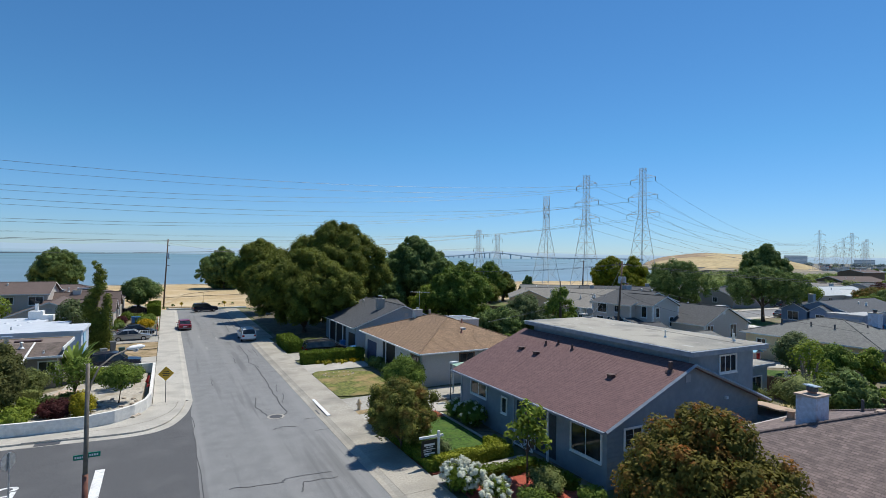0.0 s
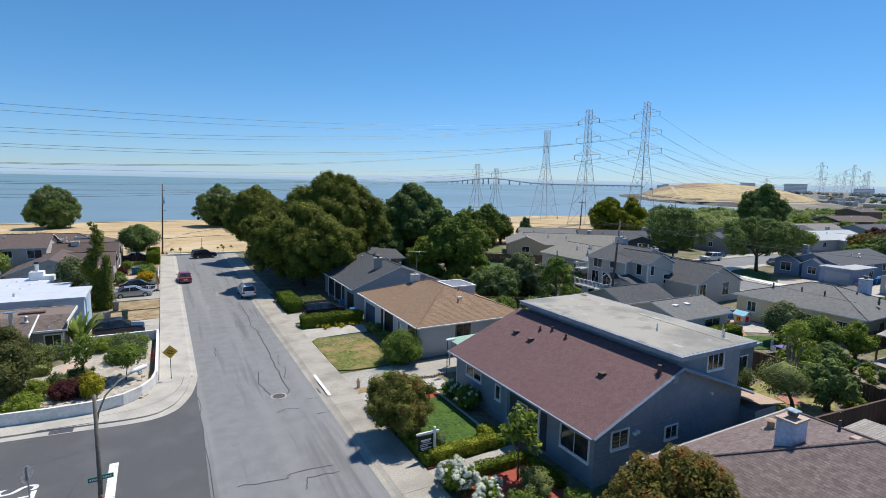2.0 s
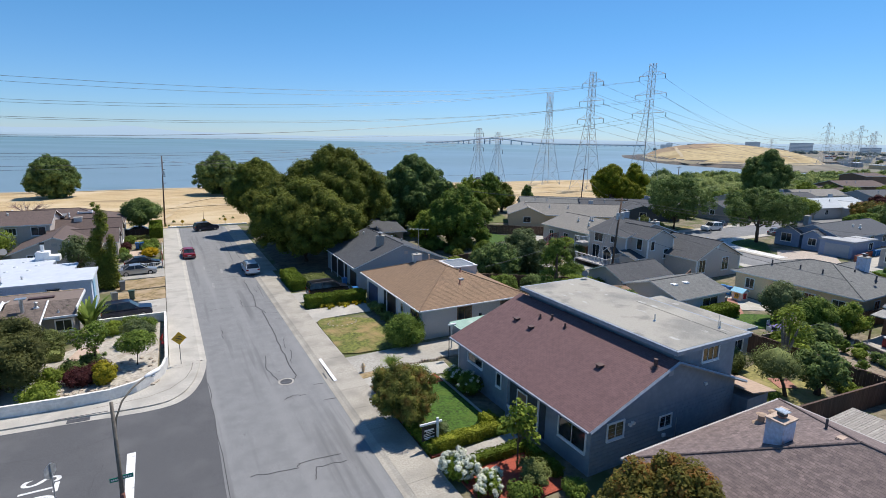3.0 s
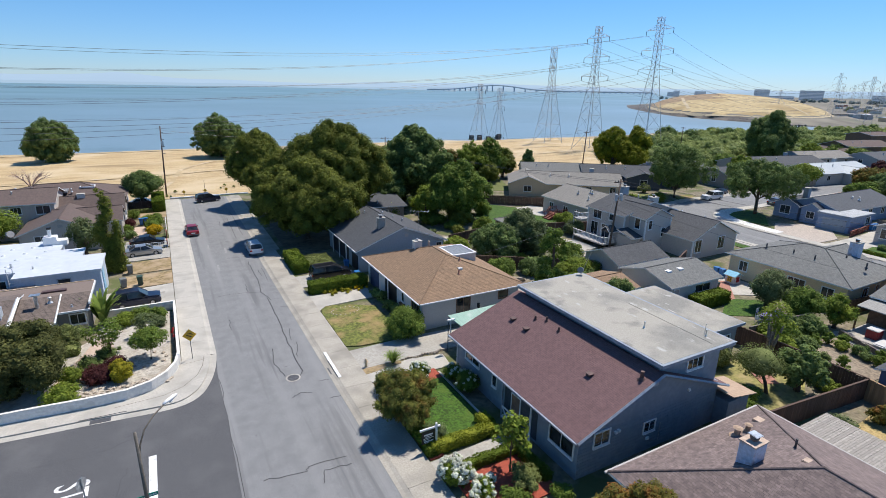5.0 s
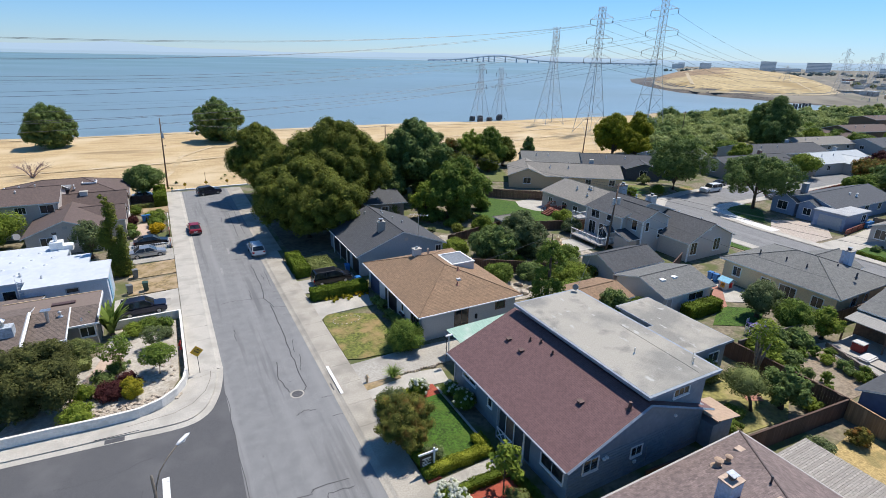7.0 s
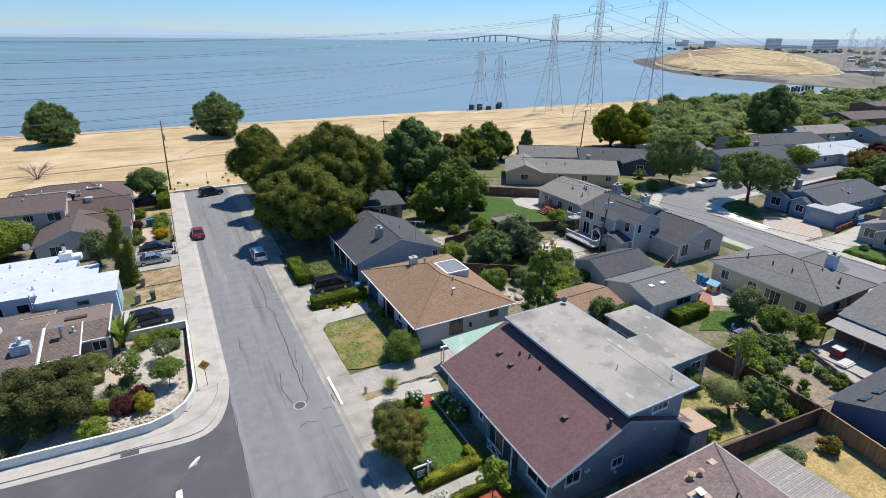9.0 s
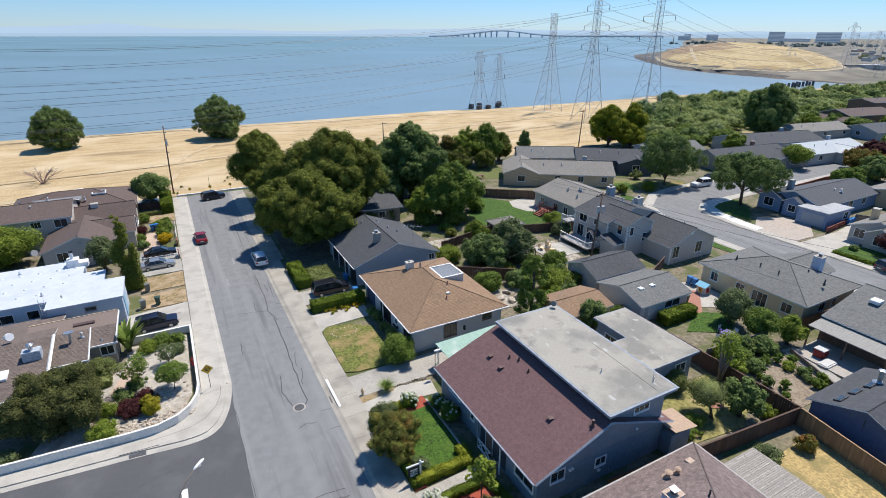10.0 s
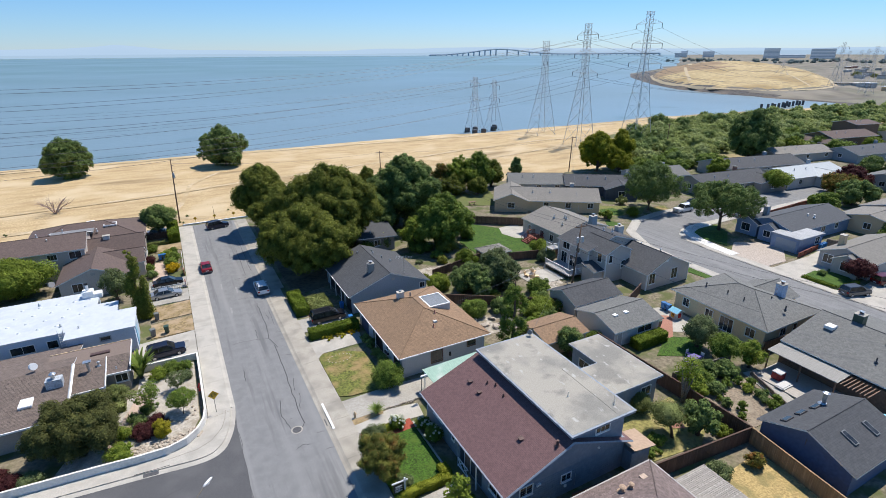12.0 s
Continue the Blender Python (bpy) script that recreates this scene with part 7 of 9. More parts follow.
w = thing("metal_fence", -4, 82.9, 0, 0, "low white metal fence between two driveways", "fence")
for k in range(20):
    part("picket", bx(-6.4 + k * 0.28, -6.34 + k * 0.28, 82.96, 83.0, 0, 0.9), WHITE, w)
part("rail", bx(-6.4, -1.0, 82.94, 83.02, 0.9, 0.96), WHITE, w)


# ---- vehicles ----
PAINTS = {"red": paintwork("red_car_paint", (0.3, 0.01, 0.015)), "black": paintwork("black_car_paint", (0.012, 0.012, 0.016)), "navy": paintwork("navy_car_paint", (0.015, 0.02, 0.045)), "silver": paintwork("silver_car_paint", (0.42, 0.43, 0.44), 0.6), "white": paintwork("white_car_paint", (0.75, 0.75, 0.76), 0.0), "grey": paintwork("grey_car_paint", (0.09, 0.1, 0.11), 0.5), "maroon": paintwork("maroon_car_paint", (0.12, 0.02, 0.025)), "palesilver": paintwork("pale_silver_paint", (0.74, 0.75, 0.76), 0.15)}
CAR_KINDS = {
    "sedan": dict(L=4.6, W=1.78, belt=0.92, top=1.43, nose=0.68, c=[(-1.75, 0.92), (-1.05, 1.38), (0.35, 1.43), (1.15, 0.95)], deck=0.95),
    "suv": dict(L=4.6, W=1.85, belt=1.08, top=1.72, nose=0.95, c=[(-2.2, 1.06), (-1.95, 1.66), (0.3, 1.72), (1.1, 1.1)], deck=1.06),
    "van": dict(L=5.0, W=1.95, belt=1.05, top=1.75, nose=0.9, c=[(-2.42, 1.05), (-2.2, 1.68), (0.5, 1.75), (1.6, 1.06)], deck=1.05),
    "pickup": dict(L=5.3, W=1.95, belt=1.1, top=1.85, nose=1.05, c=[(-2.6, 1.1), (-2.55, 1.78), (0.5, 1.85), (1.05, 1.12)], deck=1.1),
}


def car(x, y, rz, colour, kind, label):
    """A parked car, its nose along local +x."""
    K = CAR_KINDS[kind]
    t = thing("car", x, y, 0.0, rz, label, "car", local=True)
    L, W, belt = K["L"] / 2, K["W"] / 2, K["belt"]
    prof = [(-L, 0.45), (-L + 0.05, 0.28), (L - 0.1, 0.25), (L, 0.45), (L - 0.03, K["nose"]), (L - 0.5, K["nose"] + 0.08), (K["c"][3][0] - 0.05, belt), (K["c"][0][0] - 0.05, K["deck"]), (-L + 0.04, K["deck"] - 0.08)]
    b = prism(prof, "y", -W, W)
    bmesh.ops.bevel(b, geom=[e for e in b.edges if abs(e.verts[0].co.y) > W - 0.01 and abs(e.verts[1].co.y - e.verts[0].co.y) < 0.01], offset=0.15, segments=4, affect="EDGES")
    body = part("body", b, PAINTS[colour], t, smooth=False)
    c = K["c"]
    gb = bmesh.new()
    inset = 0.2
    lo = [(c[0][0], -W + 0.05, c[0][1]), (c[0][0], W - 0.05, c[0][1]), (c[3][0], W - 0.05, c[3][1]), (c[3][0], -W + 0.05, c[3][1])]
    hi = [(c[1][0], -W + inset, c[1][1]), (c[1][0], W - inset, c[1][1]), (c[2][0], W - inset, c[2][1]), (c[2][0], -W + inset, c[2][1])]
    vl, vh = [gb.verts.new(p) for p in lo], [gb.verts.new(p) for p in hi]
    for i in range(4):
        j = (i + 1) % 4
        gb.faces.new((vl[i], vl[j], vh[j], vh[i]))
    gb.faces.new(vh)
    bmesh.ops.recalc_face_normals(gb, faces=gb.faces[:])
    gb.free()
    for nm, ids in (("rear_window", (0, 1)), ("side_window", (1, 2)), ("windscreen", (2, 3)), ("side_window", (3, 0))):
        wb_ = bmesh.new()
        wb_.faces.new([wb_.verts.new(p) for p in (lo[ids[0]], lo[ids[1]], hi[ids[1]], hi[ids[0]])])
        part(nm, wb_, GLASS, t)
    rb = bmesh.new()
    rl = [rb.verts.new((p[0] + (0.06 if p[0] < 0 else -0.02), p[1] * 1.02, p[2] - 0.04)) for p in hi]
    ru = [rb.verts.new((p[0] * 0.92, p[1] * 0.9, p[2] + 0.05)) for p in hi]
    for i in range(4):
        j = (i + 1) % 4
        rb.faces.new((rl[i], rl[j], ru[j], ru[i]))
    rb.faces.new(ru)
    bmesh.ops.recalc_face_normals(rb, faces=rb.faces[:])
    part("car_roof", rb, PAINTS["white"] if label.startswith("white pickup") else PAINTS[colour], t)
    for sy in (-1, 1):
        for i in (0, 3):
            part("pillar", bar((lo[i][0], sy * (W - 0.05), lo[i][2]), (hi[i][0], sy * (W - inset), hi[i][2]), 0.09), PAINTS[colour], t)
        mx = (c[1][0] + c[2][0]) / 2
        part("pillar", bar((mx, sy * (W - 0.06), belt), (mx, sy * (W - inset - 0.005), c[1][1]), 0.09), PAINTS[colour], t)
        part("mirror", bx(c[3][0] - 0.35, c[3][0] - 0.15, sy * (W + 0.08) - 0.08, sy * (W + 0.08) + 0.08, belt, belt + 0.14, bevel=0.03), PAINTS[colour], t)
        part("headlight", bx(L - 0.14, L - 0.005, sy * (W - 0.28) - 0.2, sy * (W - 0.28) + 0.2, K["nose"] - 0.17, K["nose"] - 0.02, bevel=0.02), LAMP_CLEAR, t)
        part("tail_light", bx(-L - 0.005, -L + 0.12, sy * (W - 0.2) - 0.15, sy * (W - 0.2) + 0.15, K["deck"] - 0.32, K["deck"] - 0.1, bevel=0.02), LAMP_RED, t)
        for sx in (-0.62, 0.62):
            wx = sx * L
            wh = part("wheel", bar((wx, sy * (W - 0.2), 0.33), (wx, sy * (W + 0.01), 0.33), 0.66, sides=18), RUBBER, t)
            part("rim", bar((wx, sy * (W - 0.02), 0.33), (wx, sy * (W + 0.025), 0.33), 0.4, sides=14), RIM, wh)
    part("number_plate", bx(-L - 0.015, -L + 0.02, -0.26, 0.26, 0.55, 0.68), WHITE, t)
    part("bumper", bx(-L - 0.02, -L + 0.1, -W + 0.1, W - 0.1, 0.3, 0.48, bevel=0.03), GREY_PLASTIC, t)
    if kind in ("suv", "van"):
        for sy in (-1, 1):
            part("roof_rail", bar((c[1][0] + 0.2, sy * (W - inset - 0.08), c[1][1] + 0.09), (c[2][0] - 0.1, sy * (W - inset - 0.08), c[2][1] + 0.06), 0.05), STEEL_DARK, t)
    return t


car(2.6, 89.6, 92, "red", "sedan", "red sedan parked at the kerb")
car(7.0, 114.2, 12, "navy", "suv", "dark navy SUV parked across the street's dead end")
car(9.9, 75.6, 91, "palesilver", "suv", "pale silver SUV parked in tree shade")
car(16.8, 60.9, 0, "black", "van", "black minivan parked in a driveway")
car(-4.0, 80.6, 4, "silver", "sedan", "silver sedan parked in a driveway")
car(-3.6, 85.6, 4, "black", "sedan", "black sedan parked behind a low fence")
car(-4.6, 115.5, 0, "silver", "sedan", "silver car parked under a tree")
car(-4.4, 61.6, 3, "navy", "suv", "dark navy SUV parked in a driveway")
car(108.5, 72.7, 178, "white", "pickup", "white pickup with camper shell parked at the kerb")
car(115.5, 75.6, 185, "navy", "sedan", "dark car parked behind the pickup")
car(93.6, 28.6, -18, "grey", "suv", "dark grey SUV parked beside a lawn")
car(103.0, 28.2, -18, "maroon", "pickup", "maroon pickup parked in a driveway")
car(141, 77, 20, "black", "pickup", "black pickup parked in front of a house")
car(117, 63.3, 5, "grey", "sedan", "dark grey car parked behind a low fence")

# ---- bins ----


def bin_(x, y, rz, mat, label, h=1.05):
    t = thing("wheelie_bin", x, y, 0.1, rz, label, "bin", "wheelie bins", local=True)
    b = bmesh.new()
    lo = [b.verts.new(p) for p in ((-0.22, -0.24, 0.06), (0.22, -0.24, 0.06), (0.22, 0.24, 0.06), (-0.22, 0.24, 0.06))]
    hi = [b.verts.new(p) for p in ((-0.3, -0.33, h), (0.3, -0.33, h), (0.3, 0.33, h), (-0.3, 0.33, h))]
    b.faces.new(lo[::-1])
    b.faces.new(hi)
    for i in range(4):
        b.faces.new((lo[i], lo[(i + 1) % 4], hi[(i + 1) % 4], hi[i]))
    part("body", b, mat, t)
    part("lid", bx(-0.33, 0.33, -0.36, 0.38, h, h + 0.07, bevel=0.03), mat, t)
    for sx in (-1, 1):
        part("wheel", bar((sx * 0.2, 0.27, 0.1), (sx * 0.28, 0.27, 0.1), 0.22, sides=12), RUBBER, t)
    part("handle", bar((-0.24, 0.42, h - 0.05), (0.24, 0.42, h - 0.05), 0.04, sides=6), mat, t)


bin_(-5.9, 67.6, 20, GREY_PLASTIC, "dark grey wheelie bin by the driveway")
bin_(-4.2, 67.7, 0, GREEN_PLASTIC, "dark green wheelie bin by the driveway")
bin_(-5.4, 72.6, 10, GREY_PLASTIC, "dark grey wheelie bin on a dry lawn")
bin_(19.6, 63.0, 0, BLUE_PLASTIC, "blue recycling bin beside a house")
bin_(19.5, 58.4, 0, BLUE_PLASTIC, "blue recycling bin beside a house")
bin_(-4.6, 98.5, 0, BLUE_PLASTIC, "blue recycling bin by a front path")
bin_(-3.9, 98.6, 0, BLUE_PLASTIC, "blue recycling bin by a front path")
bin_(57.5, 36.2, 0, GREEN_PLASTIC, "dark wheelie bin on a patio")
for k in range(3):
    bin_(110.0 + k * 0.8, 42.5, 0, BLUE_PLASTIC, "blue bin beside the vivid blue house")
for k in range(2):
    bin_(62.7, 38.9 + k * 0.8, 0, BLUE_PLASTIC, "blue bin behind the cream house")

# ---- poles, lamps, signs ----


def wire(p, q, sag, w=0.05, seg=14):
    p, q = Vector(p), Vector(q)
    pts = []
    for k in range(seg + 1):
        s = k / seg
        pts.append(p.lerp(q, s) - Vector((0, 0, 4 * sag * s * (1 - s))))
    return tube(pts, [w / 2] * (seg + 1), 4)


def utility_pole(x, y, h, label, lean=(0, 0), arms=1, transformer=False):
    t = thing("utility_pole", x, y, 0, 0, label, "utility pole", "wooden utility poles", local=True)
    top = Vector((lean[0], lean[1], h))
    part("pole", tube([(0, 0, -0.3), tuple(top)], [0.17, 0.11], 10), POLE_WOOD, t, smooth=True)
    for k in range(arms):
        c = top - Vector((0, 0, 0.4 + 1.1 * k))
        am = part("crossarm", bx(c.x - 1.2, c.x + 1.2, c.y - 0.06, c.y + 0.06, c.z - 0.06, c.z + 0.06), POLE_WOOD, t)
        for s in (-1.05, -0.5, 0.5, 1.05):
            part("insulator", bar(c + Vector((s, 0, 0.06)), c + Vector((s, 0, 0.26)), 0.1, w2=0.06, sides=8), STEEL_DARK, am)
    if transformer:
        for s in (-0.42, 0.42):
            part("transformer", bar(top + Vector((s, 0, -3.0)), top + Vector((s, 0, -2.1)), 0.5, sides=12), STEEL, t)
    return t


P1 = utility_pole(-0.4, 122.3, 14.6, "tall wooden utility pole at the end of the street", (0.6, 0), 0)
for k in range(4):
    part("bracket", bar((0.5, 0, 9.0 + k * 1.4), (1.0, 0, 9.1 + k * 1.4), 0.1), STEEL_DARK, P1)
part("equipment_box", bx(0.45, 0.85, -0.2, 0.2, 10.6, 11.6), STEEL, P1)
utility_pole(53.2, 131.9, 10.2, "wooden utility pole with crossarm in the dry field", (0, 0), 1)
utility_pole(113.8, 120.5, 11.2, "wooden utility pole at the edge of the field", (0.5, 0), 1)
utility_pole(53.5, 50.2, 11.6, "leaning wooden utility pole with two transformers", (1.6, 0.6), 1, True)
utility_pole(168, 128, 11, "wooden utility pole among shrubs", (0, 0), 1)
for k, (a, c, sag) in enumerate([((55.1, 50.8, 11.2), (113.8, 120.5, 10.8), 1.6), ((55.1, 50.8, 11.2), (33.0, 34.0, 6.9), 0.5), ((54.7, 50.7, 7.4), (62.5, 46, 4.5), 0.3), ((54.8, 50.7, 8.6), (32.0, 49.0, 4.6), 0.5), ((56.0, 50.8, 11.2), (78.0, 5.0, 9.6), 0.8), ((54.2, 50.8, 11.2), (74.5, 4.0, 9.6), 0.9), ((54.8, 50.7, 8.8), (66.0, 27.0, 4.4), 0.5), ((53.2, 131.9, 9.9), (54.2, 50.8, 11.2), 1.6), ((54.2, 131.9, 9.9), (56.0, 50.8, 11.2), 1.7), ((53.2, 131.9, 9.9), (113.8, 120.5, 10.8), 1.2), ((53.2, 131.9, 9.9), (0.0, 122.3, 13.8), 1.2), ((54.9, 50.8, 9.5), (47.0, 45.2, 0.1), 0.02)]):
    solo("service_wire", wire(a, c, sag, 0.035), WIRE, "thin black overhead service wire", "wire", "overhead wires")

t = thing("street_lamp", -2.75, 25.5, 0, 0, "slender grey street lamp with curved arm over the corner", "street lamp", local=True)
part("base", bar((0, 0, 0), (0, 0, 0.5), 0.36, w2=0.28, sides=10), STEEL, t)
part("pole", tube([(0, 0, 0), (0, 0, 7.35)], [0.11, 0.07], 12), surface("lamp_pole_paint", (0.16, 0.14, 0.115), 0.6, 0.3), t, smooth=True)
part("pole_sleeve", tube([(0, 0, 0.3), (0, 0, 2.9)], [0.115, 0.105], 12), surface("rusty_sleeve", (0.19, 0.075, 0.05), 0.7), t, smooth=True)
arm = part("arm", tube([(0.02, 0, 6.0), (0.1, 0.1, 6.5), (0.35, 0.42, 7.1), (0.8, 0.95, 7.45), (1.35, 1.6, 7.6)], [0.04] * 5, 8), bpy.data.materials["lamp_pole_paint"], t, smooth=True)
hd = part("lamp_head", tube([(1.25, 1.5, 7.6), (1.4, 1.66, 7.62), (1.75, 2.08, 7.6), (1.9, 2.25, 7.58)], [0.05, 0.1, 0.11, 0.04], 10), WHITE, t, smooth=True)
part("lens", bar((1.58, 1.87, 7.5), (1.58, 1.87, 7.42), 0.26, w2=0.16, sides=10), LAMP_CLEAR, hd)
for k, (a, c) in enumerate((((-0.42, -0.05, 3.5), (0.0, 0, 3.5)), ((0.06, 0, 3.55), (0.5, 0.12, 3.55)))):
    pl = part("name_plate", bx(a[0], c[0], -0.015, 0.015, a[2], a[2] + 0.2), GREEN_SIGN, t, "green street name plate")
    for q in range(4):
        xx = a[0] + 0.05 + q * (c[0] - a[0] - 0.1) / 4
        part("lettering_bar", bx(xx, xx + 0.06, -0.022, -0.016, a[2] + 0.06, a[2] + 0.14), WHITE, pl)

t = thing("stop_sign", -5.95, 29.3, 0, 60, "stop sign on a steel post seen from its grey back", "traffic sign", local=True)
part("post", bar((0, 0, -0.1), (0, 0, 3.0), 0.07, sides=6), GALV, t)
b = bmesh.new()
bmesh.ops.create_cone(b, cap_ends=True, segments=8, radius1=0.4, radius2=0.4, depth=0.02, matrix=Matrix.Translation((0, 0.05, 2.6)) @ Euler((radians(90), 0, radians(0))).to_matrix().to_4x4() @ Euler((0, 0, radians(22.5))).to_matrix().to_4x4())
part("plate", b, GALV, t)

t = thing("warning_sign", 0.12, 46.1, 0, 0, "faded yellow diamond warning sign on a thin post", "traffic sign", local=True)
part("post", bar((0, 0, 0), (0, 0, 2.9), 0.06, sides=6), STEEL_DARK, t)
b = bx(-0.4, 0.4, -0.02, 0.0, -0.4, 0.4, bevel=0.012)
b.transform(Matrix.Translation((0, -0.04, 2.4)) @ Euler((0, radians(45), 0)).to_matrix().to_4x4())
pl = part("plate", b, YELLOW_SIGN, t)
for k in range(3):
    part("lettering_bar", bx(-0.26 + 0.06 * abs(k - 1), 0.26 - 0.06 * abs(k - 1), -0.066, -0.063, 2.52 - k * 0.14, 2.58 - k * 0.14), BLACK, pl)
for x, y in ((2.9, 120.0), (7.0, 120.2), (11.2, 120.2)):
    t = thing("end_marker", x, y, 0, 0, "small yellow diamond marker at the street's end", "traffic sign", "end markers", local=True)
    part("post", bar((0, 0, 0), (0, 0, 1.3), 0.06, sides=6), STEEL_DARK, t)
    b = bx(-0.28, 0.28, -0.02, 0.0, -0.28, 0.28)
    b.transform(Matrix.Translation((0, -0.04, 1.2)) @ Euler((0, radians(45), 0)).to_matrix().to_4x4())
    part("plate", b, YELLOW_SIGN, t)
t = thing("end_post", 7.0, 120.5, 0, 0, "thin white post behind the street's end", "post", local=True)
part("post", bar((0, 0, 0), (0, 0, 3.3), 0.08, sides=6), POLE_WOOD, t)

t = thing("sale_sign", 13.3, 26.1, 0, 0, "black property sign hanging from a white wooden post", "sign", local=True)
part("post", bx(0.4, 0.52, -0.06, 0.06, 0, 2.05), WHITE, t)
part("arm", bx(-0.75, 0.75, -0.05, 0.05, 1.72, 1.84), WHITE, t)
bd = part("board", bx(-0.62, 0.34, -0.03, 0.03, 0.68, 1.62, bevel=0.01), BLACK, t)
for k, (a, c, zz, hh) in enumerate(((-0.46, 0.2, 1.3, 0.12), (-0.36, 0.1, 1.2, 0.05), (-0.5, 0.24, 1.08, 0.05), (-0.5, 0.0, 0.98, 0.04), (-0.46, 0.22, 0.82, 0.09), (-0.4, 0.16, 0.74, 0.04))):
    part("lettering_bar", bx(a, c, -0.036, -0.031, zz, zz + hh), WHITE, bd)
t = thing("post_lamp", 20.9, 37.5, 0, 0, "thin dark yard lamp post beside the driveway", "lamp", local=True)
part("post", bar((0, 0, 0), (0, 0, 3.1), 0.08, sides=8), STEEL_DARK, t)
part("lamp_head", bx(-0.1, 0.65, -0.12, 0.12, 3.05, 3.2, bevel=0.03), WHITE, t)
t = thing("fire_hydrant", 13.2, 38.1, 0.08, 0, "small tan fire hydrant by the driveway", "hydrant", local=True)
part("barrel", bar((0, 0, 0), (0, 0, 0.6), 0.26, w2=0.22, sides=12), TAN, t)
part("bonnet", bar((0, 0, 0.6), (0, 0, 0.8), 0.3, w2=0.08, sides=12), TAN, t)
part("outlet", bar((-0.2, 0, 0.45), (0.2, 0, 0.45), 0.12, sides=8), TAN, t)
t = thing("red_flag", -1.15, 50.6, 0.1, 0, "red cloth bundle hanging on the white wall", "cloth", local=True)
part("pole", bar((0, 0, 0), (0, 0, 1.5), 0.05, sides=6), BLACK, t)
part("cloth", tube([(0, 0, 0.4), (-0.12, 0.05, 0.8), (0.02, 0, 1.3)], [0.22, 0.14, 0.06], 8), RED, t)

# ---- transmission towers and lines ----


def lattice(x, y, h, rz, base, arms, label, arm_w, name="pylon"):
    """A steel lattice tower: four legs, braced panels, crossarms."""
    t = thing(name, x, y, ground_height(x, y), rz, label, "transmission tower", "transmission towers", local=True)
    waist = h * 0.62

    def half(z):
        if z < waist:
            return base / 2 + (base * 0.12 - base / 2) * z / waist
        return base * 0.12
    th = 0.15 if h > 35 else 0.13
    for sx in (-1, 1):
        for sy in (-1, 1):
            b = bar((sx * half(0), sy * half(0), 0), (sx * half(waist), sy * half(waist), waist), th * 1.3)
            bar((sx * half(waist), sy * half(waist), waist), (sx * half(h) * 0.8, sy * half(h) * 0.8, h), th, b)
            part("leg", b, STEEL, t)
    zs = [0]
    while zs[-1] < h - 0.5:
        zs.append(min(h, zs[-1] + max(1.9, half(zs[-1]) * 1.7)))
    b = bmesh.new()
    for z0, z1 in zip(zs, zs[1:]):
        a, c = half(z0), half(z1)
        for s in (-1, 1):
            bar((-a, s * a, z0), (c, s * c, z1), th * 0.6, b)
            bar((a, s * a, z0), (-c, s * c, z1), th * 0.6, b)
            bar((s * a, -a, z0), (s * c, c, z1), th * 0.6, b)
            bar((s * a, a, z0), (s * c, -c, z1), th * 0.6, b)
            bar((-c, s * c, z1), (c, s * c, z1), th * 0.5, b)
            bar((s * c, -c, z1), (s * c, c, z1), th * 0.5, b)
    tagged(part("bracing", b, STEEL, t), kind="stuff")
    for z, wd in zip(arms, arm_w):
        k = half(z)
        for s in (-1, 1):
            b = bmesh.new()
            for sy in (-1, 1):
                bar((s * k, sy * k, z), (s * wd, 0, z), th * 0.7, b)
                bar((s * k, sy * k, z + 1.8), (s * wd, 0, z), th * 0.6, b)
            for q in (0.35, 0.65):
                bar((s * (k + (wd - k) * q), 0, z), (s * (k + (wd - k) * q), 0, z + 1.8 * (1 - q)), th * 0.5, b)
            ar = part("crossarm", b, STEEL, t)
            part("insulator", bar((s * wd, 0, z), (s * wd, 0, z - 1.8), 0.22, sides=6), STEEL_DARK, ar)
    return t


TW = [("t1", 180, 154.5, 51, 9.5, (46.5, 39, 31.5), (7.2, 8.6, 9.4)), ("t2", 153, 160, 46.5, 9.0, (42.5, 35.5, 28.5), (6.6, 7.6, 8.2)), ("t3", 156, 189, 40.5, 9.5, (36, 32), (1.6, 1.6)), ("t4", 134, 213, 27, 8.0, (24.5, 18), (5, 5.5)), ("t5", 147, 216, 25.5, 7.5, (23, 17), (5, 5.5))]
for n_, x, y, hh, bs, arms, aw in TW:
    lattice(x, y, hh, 84, bs, arms, "tall grey steel lattice transmission tower near the shore", aw)
for x, y, hh in ((548, 262, 39), (537, 231, 38), (749, 340, 35), (615, 272, 35), (640, 262, 36), (782, 368, 33), (700, 290, 36), (557, 317, 14)):
    lattice(x, y, hh, 70, 8, (hh - 4, hh - 10, hh - 16) if hh > 20 else (hh - 3,), "distant grey steel lattice transmission tower", (6, 7, 7))
